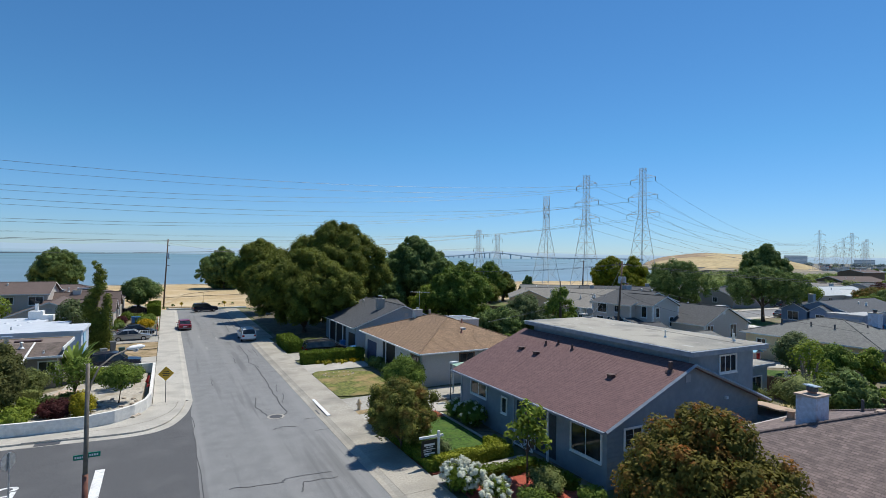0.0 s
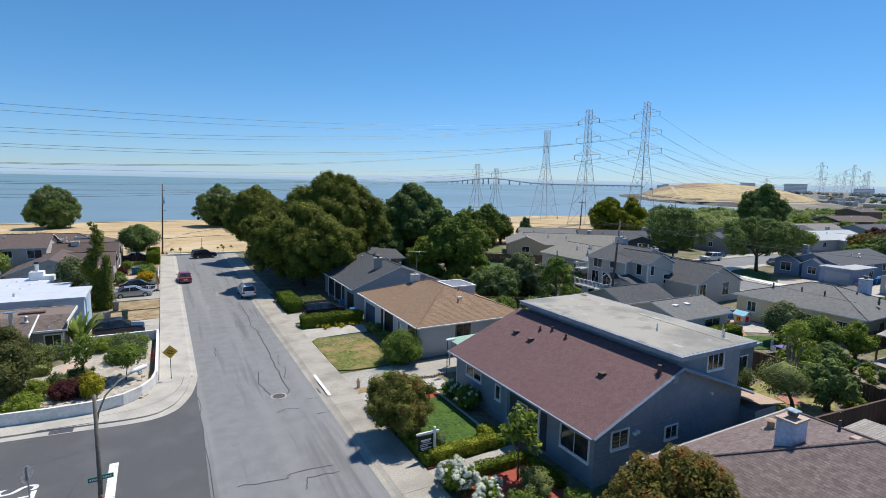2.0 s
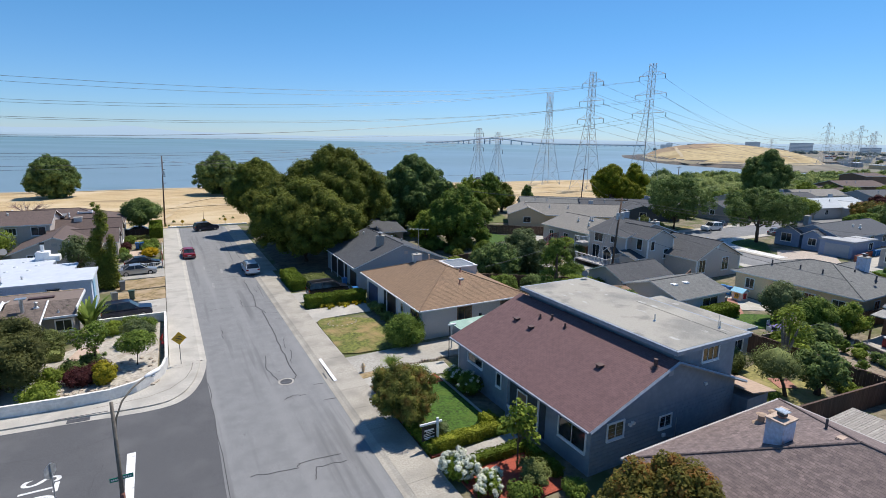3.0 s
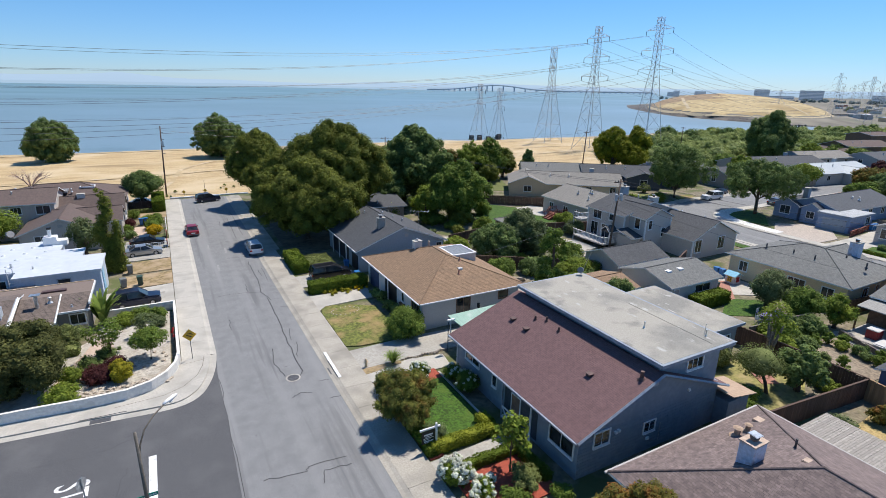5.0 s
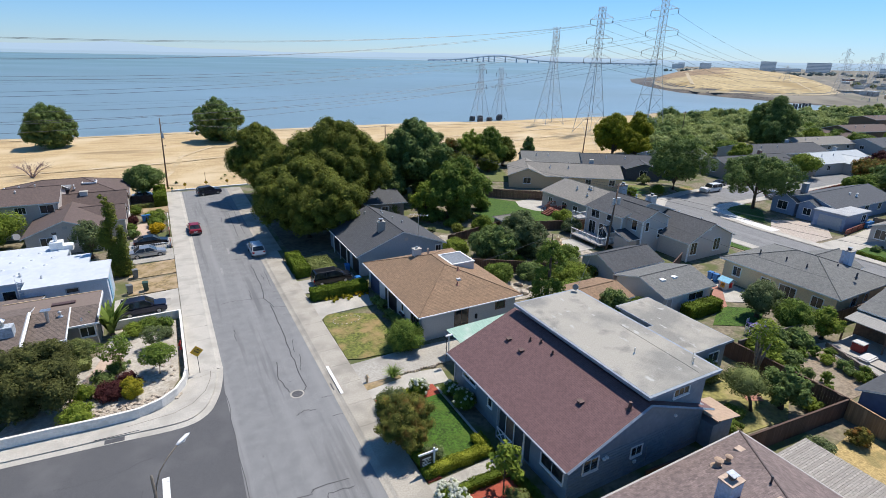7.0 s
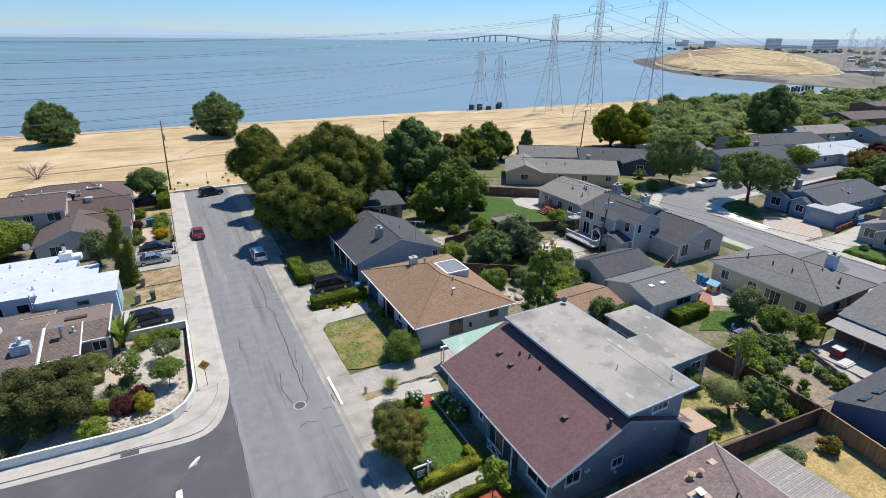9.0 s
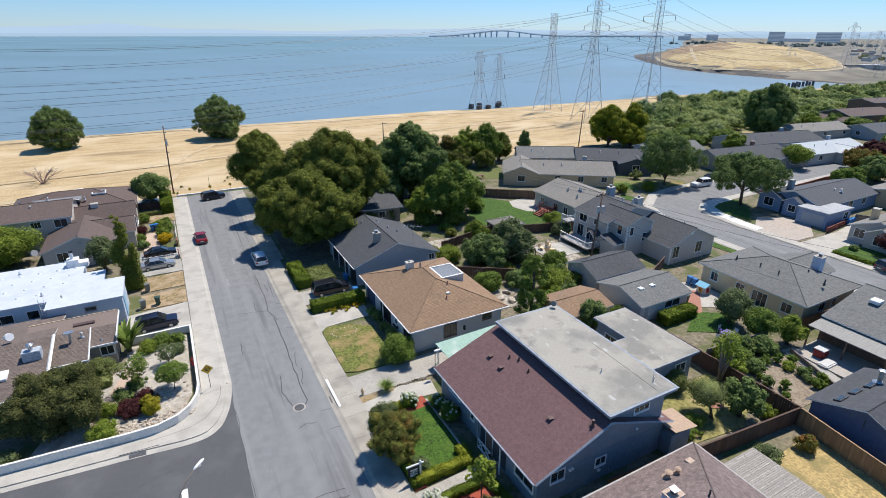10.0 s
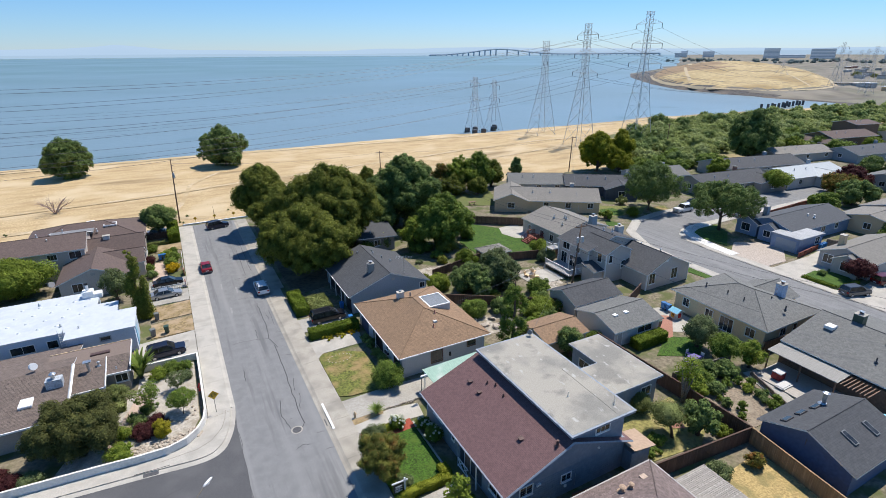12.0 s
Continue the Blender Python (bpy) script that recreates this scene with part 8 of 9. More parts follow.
for tw in TW[:2]:
    _, x, y, hh, bs, arms, aw = tw
    for z, wd in zip(arms, aw):
        for s in (-1, 1):
            a = Vector((x, y, z - 1.8)) + Vector((0.1, 1, 0)).normalized() * (s * wd)
            c = Vector((-225, 119 + (y - 155) * 0.8, z - 1.8)) + Vector((0.1, 1, 0)).normalized() * (s * wd)
            solo("power_line", wire(a, c, 15.5, 0.065, 26), WIRE, "high-voltage conductor sagging between towers", "power line", "power lines")
            e = Vector((548 if y < 157 else 537, 262 if y < 157 else 231, 34 - (arms[0] - z) * 0.7)) + Vector((0.1, 1, 0)) * (s * wd * 0.8)
            solo("power_line", wire(a, e, 14, 0.08, 22), WIRE, "high-voltage conductor sagging between towers", "power line", "power lines")
for z in (22.5, 16.0):
    for s in (-5, 5):
        solo("power_line", wire((134, 213 + s, z), (-225, 190 + s, z + 2), 6, 0.035, 22), WIRE, "high-voltage conductor over the shore", "power line", "power lines")

# ---- far things: bridge, buildings ----


def polar(az, d, z=0.0):
    return Vector((math.sin(radians(az)) * d, math.cos(radians(az)) * d, z))


br = thing("bridge", *polar(36, 3900), 0, "long low concrete bridge across the bay", "bridge", local=False)
deck = []
for k in range(41):
    az = 26.6 + (49.5 - 26.6) * k / 40
    z = 6 + 34 * math.exp(-((az - 33.8) / 3.4) ** 2) + 6 * (k / 40)
    deck.append(polar(az, 3900, z))
b = bmesh.new()
for p, q in zip(deck, deck[1:]):
    bar(p, q, 9, b)
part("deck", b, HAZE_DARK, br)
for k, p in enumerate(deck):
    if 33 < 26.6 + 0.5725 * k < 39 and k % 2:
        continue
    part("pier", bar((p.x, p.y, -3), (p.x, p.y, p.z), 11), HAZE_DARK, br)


def far_building(az, d, w, h, dep, label, floors):
    p = polar(az, d)
    t = thing("office_building", p.x, p.y, 0, -az, label, "office building", "far office buildings", local=True)
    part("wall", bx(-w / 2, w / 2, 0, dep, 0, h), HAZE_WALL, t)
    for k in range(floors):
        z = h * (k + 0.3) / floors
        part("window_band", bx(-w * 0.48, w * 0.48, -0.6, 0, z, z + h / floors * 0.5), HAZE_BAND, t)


far_building(58.9, 2600, 56, 38, 60, "pale grey office block on the skyline", 8)
far_building(62.7, 2500, 78, 36, 60, "blue-grey office block on the skyline", 7)
far_building(51.4, 2900, 52, 20, 50, "low grey block on the skyline", 4)
far_building(51.7, 2950, 30, 27, 30, "low grey block on the skyline", 5)
far_building(53.8, 2900, 50, 26, 50, "low grey block on the skyline", 5)
far_building(60.1, 2700, 130, 13, 60, "long low block on the skyline", 2)
far_building(67.6, 2400, 60, 22, 60, "grey block on the skyline", 4)
rngf = random.Random(21)
for k in range(46):
    az, d = rngf.uniform(64, 76), rngf.uniform(640, 1500)
    p = polar(az, d)
    t = thing("warehouse", p.x, p.y, 0, rngf.uniform(-20, 20), "low pale industrial building far behind the hill", "building", "far industrial buildings", local=True)
    w, d2, hh = rngf.uniform(6, 22), rngf.uniform(5, 12), rngf.uniform(2.5, 4.5)
    part("wall", bx(-w / 2, w / 2, -d2 / 2, d2 / 2, 0, hh), rngf.choice([TAN, OFFWHITE, CLAY, GREY_WALL, OFFWHITE]), t)
    part("roof", bx(-w / 2 - 0.5, w / 2 + 0.5, -d2 / 2 - 0.5, d2 / 2 + 0.5, hh, hh + 0.6), rngf.choice([R_PALE, HAZE_BLUE, OFFWHITE]), t)


# ---- trees and plants ----
def mass(name, cx, cy, h, r, seed, label, leaf=LEAF_DARK, n=160, lobe=1.0, per=62, size=0.25, clear=0.12, **kw):
    return tree(name, cx, cy, h, r, leaf, label, seed, trunk=kw.pop("trunk", 0.45), clear=clear, n=n, lobe=lobe, per=per, size=size, top=kw.pop("top", 0.75), bottom=kw.pop("bottom", 0.85), bulges=kw.pop("bulges", 10), **kw)


mass("tree", 18.6, 79.0, 12.2, 7.4, 11, "large dense olive-green street tree with lumpy crown", n=420, lobe=1.05, bulges=13, clear=0.1)
mass("tree", 25.5, 86.0, 17.0, 8.4, 12, "tall dense olive-green tree with billowing crown", n=560, lobe=1.1, bulges=16, clear=0.08)
mass("tree", 16.6, 107.5, 14.6, 5.4, 13, "dense olive-green tree near the street's end", n=380, lobe=1.0, bulges=11, clear=0.14)
mass("tree", 17.8, 94.0, 12.4, 5.3, 14, "dense olive-green tree leaning over the street", n=300, lobe=1.0, bulges=9, clear=0.14)
mass("tree", 44.6, 95.5, 15.4, 7.0, 15, "big broadleaf tree with open blue-green crown", leaf=LEAF_OAK, n=250, lobe=1.0, size=0.42, bulges=22, core=0.5, bottom=1.0, clear=0.1)
mass("tree", 46.0, 79.5, 10.4, 5.6, 16, "mid-green broadleaf tree with open ragged crown", leaf=LEAF_MID, n=170, lobe=0.85, size=0.36, bulges=17, core=0.5, bottom=1.0, clear=0.08)
mass("tree", 40.0, 80.0, 6.9, 3.2, 17, "young yellow-green tree behind the slate roof", leaf=LEAF_LIME, n=90, lobe=0.75, bulges=8, core=0.55)
mass("tree", 48.5, 131.0, 6.4, 2.9, 18, "small round dark tree by the field", n=90, lobe=0.8, bulges=5)
mass("tree", 36.5, 93.0, 8.5, 4.4, 20, "dark leafy tree in the shade of bigger ones", leaf=LEAF_OAK, n=160, lobe=0.95, bulges=8, clear=0.04)
mass("tree", 35.5, 100.5, 7.5, 4.2, 22, "dark leafy tree in the shade of bigger ones", leaf=LEAF_MID, n=150, lobe=0.95, bulges=8, clear=0.04)
mass("tree", 50.5, 101.0, 7.0, 4.2, 23, "leafy tree behind the big blue-green one", leaf=LEAF_OAK, n=150, lobe=0.95, bulges=8, clear=0.04)
for k, (x, y, hh, r, lf) in enumerate(((56, 121.5, 6.4, 3.0, LEAF_DARK), (61, 120.5, 8.8, 3.4, LEAF_OLIVE), (66, 118.5, 7.6, 3.4, LEAF_RUST), (71, 116, 10.2, 4.6, LEAF_LIME), (76, 114.5, 10.6, 4.4, LEAF_MID), (81, 116, 8.0, 3.6, LEAF_DARK), (67, 113, 5.6, 3.6, LEAF_DARK), (60, 114, 5.0, 3.4, LEAF_OAK), (73, 110.5, 4.6, 3.2, LEAF_DARK))):
    mass("tree", x, y, hh, r, 30 + k, "leafy tree in a dense row along the field", leaf=lf, n=110, lobe=0.85, clear=0.04, bulges=7, core=0.7, group="trees along the field")
tree("tree", 93.0, 121.0, 6.8, 2.3, LEAF_OAK, "small pointed dark tree beside grey roofs", 41, n=60, lobe=0.7, top=0.3, clear=0.05, bulges=7)
mass("tree", 122, 117, 12.4, 5.4, 42, "rounded bright olive-green tree beside the field", leaf=LEAF_BRIGHT, n=260, lobe=1.0, clear=0.04, bulges=12)
mass("tree", 131.5, 116.5, 13.2, 4.2, 43, "rounded bright olive-green tree beside the field", leaf=LEAF_BRIGHT, n=200, lobe=0.95, clear=0.04, bulges=10)
mass("tree", 127.5, 112.5, 7.0, 4.6, 58, "low bright olive-green tree beside the field", leaf=LEAF_BRIGHT, n=150, lobe=0.95, clear=0.02, bulges=8)
tree("tree", 102.1, 77.6, 12.0, 7.0, LEAF_OAK, "dark green tree with thin ragged crown at the bend", 44, clear=0.14, n=190, lobe=0.75, per=70, size=0.24, core=0.45, trunk=0.3, bulges=14, bottom=0.9)
tree("tree", 103.2, 59.4, 10.6, 7.2, LEAF_OAK, "broad street tree with open crown on a corner lawn", 45, n=190, lobe=0.75, per=80, size=0.24, core=0.5, trunk=0.3, clear=0.32, bulges=18, bottom=1.0)
mass("tree", 181.3, 104.2, 17.6, 7.4, 46, "huge dark evergreen above the roofs", leaf=LEAF_OAK, n=320, lobe=1.35, per=34, size=0.42, clear=0.02, bulges=13, top=0.6)
mass("tree", -28.5, 189, 12.4, 6.0, 47, "wind-shaped tree alone on the dry shore", leaf=LEAF_OAK, n=260, lobe=1.1, per=44, size=0.32, clear=-0.1, bottom=1.0, bulges=16)
mass("tree", 17.0, 186.5, 13.6, 7.4, 48, "wide evergreen tree alone on the dry shore", leaf=LEAF_OAK, n=300, lobe=1.1, per=44, size=0.32, clear=-0.1, bottom=1.0, bulges=16)
tree("tree", -4.3, 113.6, 6.8, 3.2, LEAF_OAK, "small leafy tree over a parked car", 49, n=22, clear=0.3, size=0.26)
tree("tree", -10.9, 82.8, 5.6, 2.3, LEAF_GREY, "thin grey-green tree before the mauve-grey house", 50, n=16, per=60, core=0.5, clear=0.15)
tree("tree", -25.0, 91.5, 6.2, 4.2, LEAF_LIME, "bright green leafy tree beside the two-storey house", 51, n=26, per=90, clear=0.1)
tree("tree", -31.0, 92.0, 5.0, 3.4, LEAF_MID, "leafy tree beside the two-storey house", 52, n=20, per=90, clear=0.1)
t = thing("cypress", -7.4, 74.5, 0, 0, "narrow twisted dark cypress between two houses", "tree", local=True)
part("trunk", tube([(0, 0, 0), (0.1, 0, 5), (0, 0, 9.5)], [0.22, 0.14, 0.05], 8), BARK, t)
rr = random.Random(5)
lb = [(rr.uniform(-0.35, 0.35) + 0.4 * math.sin(z * 0.9), rr.uniform(-0.35, 0.35), z, 1.2 * (1 - z / 14) * rr.uniform(0.8, 1.15)) for z in np.arange(0.6, 10.6, 0.3)]
lb += [(0.9 + 0.05 * z, -0.4, z, 0.8 * (1 - z / 14)) for z in np.arange(0.6, 6.5, 0.45)]
c = new("crown", crown_mesh(lb, 170, 0.17, 6, core=0.75))
c.data.materials.append(LEAF_DARK)
c.parent = t
t = thing("cypress", 36.6, 42.2, 0, 0, "tall shaggy green conifer behind the flat roof", "tree", local=True)
part("trunk", tube([(0, 0, 0), (0.1, 0, 5), (0, 0, 9.5)], [0.25, 0.16, 0.05], 8), BARK, t)
lb = []
for z in np.arange(0.8, 8.6, 0.11):
    a, w = rr.uniform(0, math.tau), 1.75 * math.sqrt(max(0.04, 1 - ((z - 3.6) / 5.4) ** 2)) * rr.uniform(0.3, 1.0)
    lb.append((math.cos(a) * w, math.sin(a) * w, z, rr.uniform(0.3, 0.62)))
c = new("crown", crown_mesh(lb, 120, 0.18, 7, core=0.7))
c.data.materials.append(LEAF_MID)
c.parent = t
tree("tree", 41.7, 36.6, 4.2, 2.0, LEAF_OAK, "round bushy green tree behind the flat roof", 60, n=90, lobe=0.5, per=150, size=0.16, clear=0.06, bulges=9, core=0.7)
mass("tree", 44.8, 58.6, 6.6, 3.9, 53, "feathery grey-green tree in an overgrown yard", leaf=LEAF_GREY, n=170, lobe=0.7, per=70, size=0.24, clear=0.03, bulges=11, core=0.55, trunk=0.15)
mass("tree", 40.0, 58.0, 5.0, 3.6, 54, "bushy dark tree in an overgrown yard", leaf=LEAF_OAK, n=150, lobe=0.7, per=70, size=0.22, clear=0.03, bulges=8, trunk=0.12)
bush("shrub", 45.0, 69.0, 2.9, 1.9, HEDGE_LEAF, "rounded clipped green shrub", 63, size=0.16)
bush("shrub", 45.4, 47.8, 2.0, 2.2, LEAF_LIME, "bright green shrub behind a tan-roofed garage", 64, size=0.18)
bush("shrub", 36.5, 51.5, 2.4, 1.8, LEAF_MID, "leafy green shrub in an overgrown yard", 65, size=0.18)
bush("shrub", 40.5, 50.5, 2.0, 1.8, LEAF_OAK, "leafy shrub in an overgrown yard", 66, size=0.18)
bush("shrub", 49.5, 53.5, 2.2, 2.0, LEAF_MID, "leafy shrub by a pole", 67, size=0.18)
bush("shrub", 36.0, 62.5, 2.2, 2.0, LEAF_LIME, "sunlit yellow-green shrub in an overgrown yard", 68, size=0.18)
bush("shrub", 60.3, 67.0, 2.8, 2.0, LEAF_LIME, "rounded yellow-green shrub beside a deck", 69, size=0.18)
bush("shrub", 59.2, 63.6, 2.2, 1.8, LEAF_GREY, "grey-green shrub beside a balcony", 70, size=0.18)
tree("tree", 57.9, 30.2, 4.5, 2.4, LEAF_GREY, "grey-green fruit tree behind the cream house", 71, n=20, per=110, size=0.18, clear=0.18)
tree("tree", 57.6, 26.6, 3.7, 2.1, LEAF_MID, "yellow-green fruit tree behind the cream house", 72, n=20, per=110, size=0.18, clear=0.18)
tree("tree", 59.4, 24.0, 3.9, 1.7, LEAF_LIME, "bright green young tree by a fence", 73, n=12, per=130, size=0.18, clear=0.12)
t = thing("tree", 40.7, 19.9, 0, 0, "round clipped tree on a slim leaning trunk", "tree", local=True)
part("trunk", tube([(0, 0, -0.1), (-0.05, 0.25, 0.9), (-0.15, 0.75, 1.9), (-0.2, 0.9, 2.5)], [0.17, 0.13, 0.1, 0.06], 8), BARK, t, smooth=True)
c = new("crown", crown_mesh([(-0.2, 1.0, 2.5, 1.6), (-0.9, 0.6, 2.35, 0.95), (0.5, 1.3, 2.4, 1.0), (-0.3, 1.9, 2.35, 0.85), (0.1, 0.1, 2.4, 0.85)], 190, 0.11, 74, core=0.93, squash=0.8))
c.data.materials.append(LEAF_OLIVE)
c.parent = t
tree("tree", 43.3, 19.0, 3.9, 2.0, LEAF_OAK, "leafy green tree beside a brick pad", 75, n=60, lobe=0.5, per=90, size=0.22, clear=0.12, bulges=9, core=0.6)
bush("shrub", 41.0, 24.9, 2.2, 1.35, LEAF_OLIVE, "rounded clipped shrub beside the wing", 76, size=0.1, per=420, n=16)
bush("shrub", 38.5, 20.2, 1.0, 0.9, LEAF_MID, "low green shrub in a back bed", 77)
bush("shrub", 37.0, 19.5, 0.8, 1.0, LEAF_MID, "low green shrub in a back bed", 78)
bush("shrub", 45.6, 18.0, 1.0, 0.9, LEAF_LIME, "low bright green shrub by a fence", 79)
bush("shrub", 44.4, 13.6, 1.5, 0.95, LEAF_RUST, "golden-green shrub by the tan fence", 80)
bush("shrub", 40.5, 14.6, 1.1, 1.1, LEAF_GREY, "grey-green shrub by a fence", 81)
t = thing("dead_tree", 46.3, 23.2, 0, 0, "pruned bare tree with thick grey stubs and few leaves", "tree", local=True)
for k, (dx, dy, hh) in enumerate(((-0.6, 0.3, 4.3), (0.7, 0.2, 4.8), (0.2, -0.7, 3.9), (1.1, 0.9, 4.2))):
    part("limb", tube([(0, 0, 0), (dx * 0.4, dy * 0.4, hh * 0.45), (dx, dy, hh)], [0.2, 0.13, 0.07], 7), surface("pale_bark", (0.24, 0.2, 0.16), 0.95, spread=0.3), t, smooth=True)
c = new("crown", crown_mesh([(0.3, 0, 4.7, 0.9), (1.4, 0.6, 4.3, 0.9), (-0.5, 0.5, 4.2, 0.8), (0.4, -0.8, 3.4, 0.8), (0.9, 0.4, 3.2, 0.8)], 90, 0.2, 9, core=0))
c.data.materials.append(LEAF_LIME)
c.parent = t
rr = random.Random(77)
for k, (x, y) in enumerate(((54.8, 22.3), (54.7, 21.1), (54.7, 19.9), (54.4, 18.9), (54.1, 17.7), (50.7, 19.2), (55.9, 21.6), (55.6, 19.6), (55.2, 18.2), (50.2, 21.4), (49.9, 20.4), (52.0, 22.4), (53.4, 22.8), (49.6, 18.4))):
    bush("vegetable_plant", x, y, rr.uniform(0.7, 1.5), rr.uniform(0.4, 0.75), rr.choice([LEAF_MID, LEAF_LIME, LEAF_OAK]), "leafy green plant in a vegetable bed", 300 + k, size=0.13, per=180, n=6, category="plant", group="vegetable plants")
for k, (x, y, hh, r, lf) in enumerate(((49.6, 25.4, 2.0, 1.1, LEAF_LIME), (50.9, 24.4, 2.1, 1.1, LEAF_MID), (52.9, 25.2, 2.3, 1.2, LEAF_OAK), (54.9, 24.3, 2.2, 1.2, LEAF_OAK), (49.2, 23.4, 1.5, 1.0, LEAF_LIME), (50.9, 22.6, 1.6, 1.0, LEAF_OAK), (56.2, 24.2, 1.2, 0.9, LEAF_OAK))):
    bush("shrub", x, y, hh, r, lf, "dense leafy shrub between two back yards", 340 + k, size=0.2, per=90, n=16)

rr = random.Random(91)
for k in range(44):
    x, y = rr.uniform(34.5, 52), rr.uniform(44, 76)
    if abs(x - 36.6) < 1.6 and abs(y - 42.2) < 3 or x > 47 and y > 52 or x < 41 and y < 51:
        continue
    bush("shrub", x, y, rr.uniform(0.5, 1.9), rr.uniform(0.6, 1.7), rr.choice([LEAF_OAK, LEAF_MID, LEAF_OLIVE, LEAF_GREY, LEAF_DARK, LEAF_LIME]), "wild shrub in an overgrown yard", 400 + k, size=0.17, per=120, n=8, group="wild shrubs")
for k in range(34):
    x, y = rr.uniform(21, 58), rr.uniform(76, 112)
    bush("shrub", x, y, rr.uniform(1.0, 3.2), rr.uniform(1.0, 2.2), rr.choice([LEAF_OAK, LEAF_DARK, LEAF_DARK, LEAF_MID, LEAF_OLIVE]), "shaded wild shrub beneath the big trees", 450 + k, size=0.26, per=60, n=8, group="shrubs under the trees")

# front garden of the slate-blue house
tree("tree", 12.95, 29.4, 4.1, 2.35, LEAF_BRONZE, "small round tree with rust-tinged leaves by the sidewalk", 90, trunk=0.12, n=150, lobe=0.5, per=260, size=0.1, clear=0.14, top=0.85, bottom=0.85, bulges=9)
bush("shrub", 13.6, 33.6, 2.0, 1.15, LEAF_GREY, "round clipped grey-green shrub beside the hedge", 91, size=0.1, per=420)
tree("tree", 16.9, 22.0, 4.3, 1.2, LEAF_LIME, "slender young tree with sparse light green leaves", 92, trunk=0.05, n=26, lobe=0.34, per=75, size=0.24, clear=0.42, core=0, bulges=9, bottom=0.9, limbs=9)
bush("shrub", 14.2, 26.9, 1.3, 0.75, LEAF_GREY, "small rounded shrub behind the property sign", 93, size=0.08, per=500)
bush("shrub", 16.6, 34.5, 1.5, 0.85, HEDGE_LEAF, "white hydrangea bush in full bloom", 94, flowers=(BLOSSOM, 2.2, 0.14))
bush("shrub", 19.0, 33.2, 1.4, 0.8, LEAF_MID, "white hydrangea bush in the house's shade", 95, flowers=(BLOSSOM, 0.9, 0.13))
bush("shrub", 19.1, 31.2, 1.7, 1.0, LEAF_MID, "white hydrangea bush in the house's shade", 96, flowers=(BLOSSOM, 1.1, 0.14))
bush("shrub", 13.5, 22.9, 1.5, 1.1, HEDGE_LEAF, "big white hydrangea bush in full bloom", 97, flowers=(BLOSSOM, 4.5, 0.15))
bush("shrub", 14.4, 21.2, 1.1, 0.85, HEDGE_LEAF, "white hydrangea bush in full bloom", 98, flowers=(BLOSSOM, 3.6, 0.14))
bush("shrub", 14.6, 30.6, 1.1, 0.75, LEAF_MID, "white-flowering bush under the rusty tree", 99, flowers=(BLOSSOM, 0.7, 0.13))
bush("shrub", 17.0, 20.6, 1.3, 1.05, LEAF_OLIVE, "round clipped olive-green shrub", 100, size=0.1, per=420)
bush("shrub", 15.5, 19.8, 0.9, 0.8, LEAF_MID, "low green shrub on red mulch", 101, size=0.1, per=380)
bush("shrub", 18.4, 18.8, 0.9, 0.8, LEAF_MID, "low green shrub by the house corner", 102, size=0.1, per=380)
hedge("hedge", 13.2, 18.4, 25.4, 26.2, 0.75, HEDGE_BRIGHT, "low clipped bright green hedge beside the path", 1, size=0.09, dens=260)
hedge("hedge", 17.6, 18.5, 26.2, 27.4, 0.75, HEDGE_BRIGHT, "low clipped bright green hedge at the lawn's corner", 2, size=0.09, dens=260)
hedge("hedge", 12.85, 13.65, 25.4, 34.9, 0.7, HEDGE_LEAF, "low clipped hedge along the sidewalk", 3, size=0.09, dens=240)
hedge("hedge", 13.6, 17.0, 34.3, 35.0, 0.7, HEDGE_BRIGHT, "low clipped hedge at the end of the lawn", 4, size=0.09, dens=240)
hedge("hedge", 13.8, 18.6, 23.1, 23.8, 0.65, HEDGE_LEAF, "low clipped hedge beside the entrance path", 5, size=0.09, dens=240)
hedge("hedge", 18.2, 18.9, 20.2, 23.1, 0.6, HEDGE_LEAF, "low clipped hedge beside the house", 6, size=0.09, dens=240)
blades("grass_tuft", 15.5, 37.6, 1.25, 1.05, BLADE, "tuft of arching green blade leaves by the driveway", 7, n=300, width=0.06)
for k in range(16):
    x = 16.6 + k * 0.27
    s = 0.1 + 0.08 * ((k * 7) % 5) / 5
    b = bmesh.new()
    bmesh.ops.create_icosphere(b, subdivisions=1, radius=s)
    for v in b.verts:
        v.co = v.co * (1 + 0.25 * noise.noise(v.co * 9 + Vector((k, 0, 0)))) + Vector((x, 37.75 + 0.15 * math.sin(k), 0.12))
    solo("edging_stone", b, STONE, "rough pale stone edging the driveway", "stone", "driveway edging stones")

# near tree by the brown-roofed house
tree("tree", 16.6, 11.6, 6.7, 3.1, LEAF_RUST, "broad tree with rust-tinged leaves before the brown-roofed house", 110, trunk=0.2, n=330, lobe=0.46, per=260, size=0.12, clear=0.14, top=0.75, bottom=0.85, bulges=16, core=0.55, limbs=9)

# front gardens of the tan-roofed and slate-roofed houses
bush("shrub", 18.6, 41.9, 2.9, 1.75, LEAF_MID, "leafy bright green shrub at the house corner", 120, size=0.16, per=240, n=14)
for k, (x, y) in enumerate(((19.6, 44.6), (19.7, 46.4), (19.6, 48.4), (19.7, 50.6), (19.6, 52.4))):
    bush("shrub", x, y, 1.1 + 0.3 * (k % 2), 0.8, LEAF_OAK, "dark shrub along the shaded house front", 121 + k, size=0.12, per=220)
hedge("hedge", 13.1, 20.0, 56.0, 57.6, 1.25, HEDGE_LEAF, "thick clipped hedge beside the driveway", 8, size=0.13, dens=150)
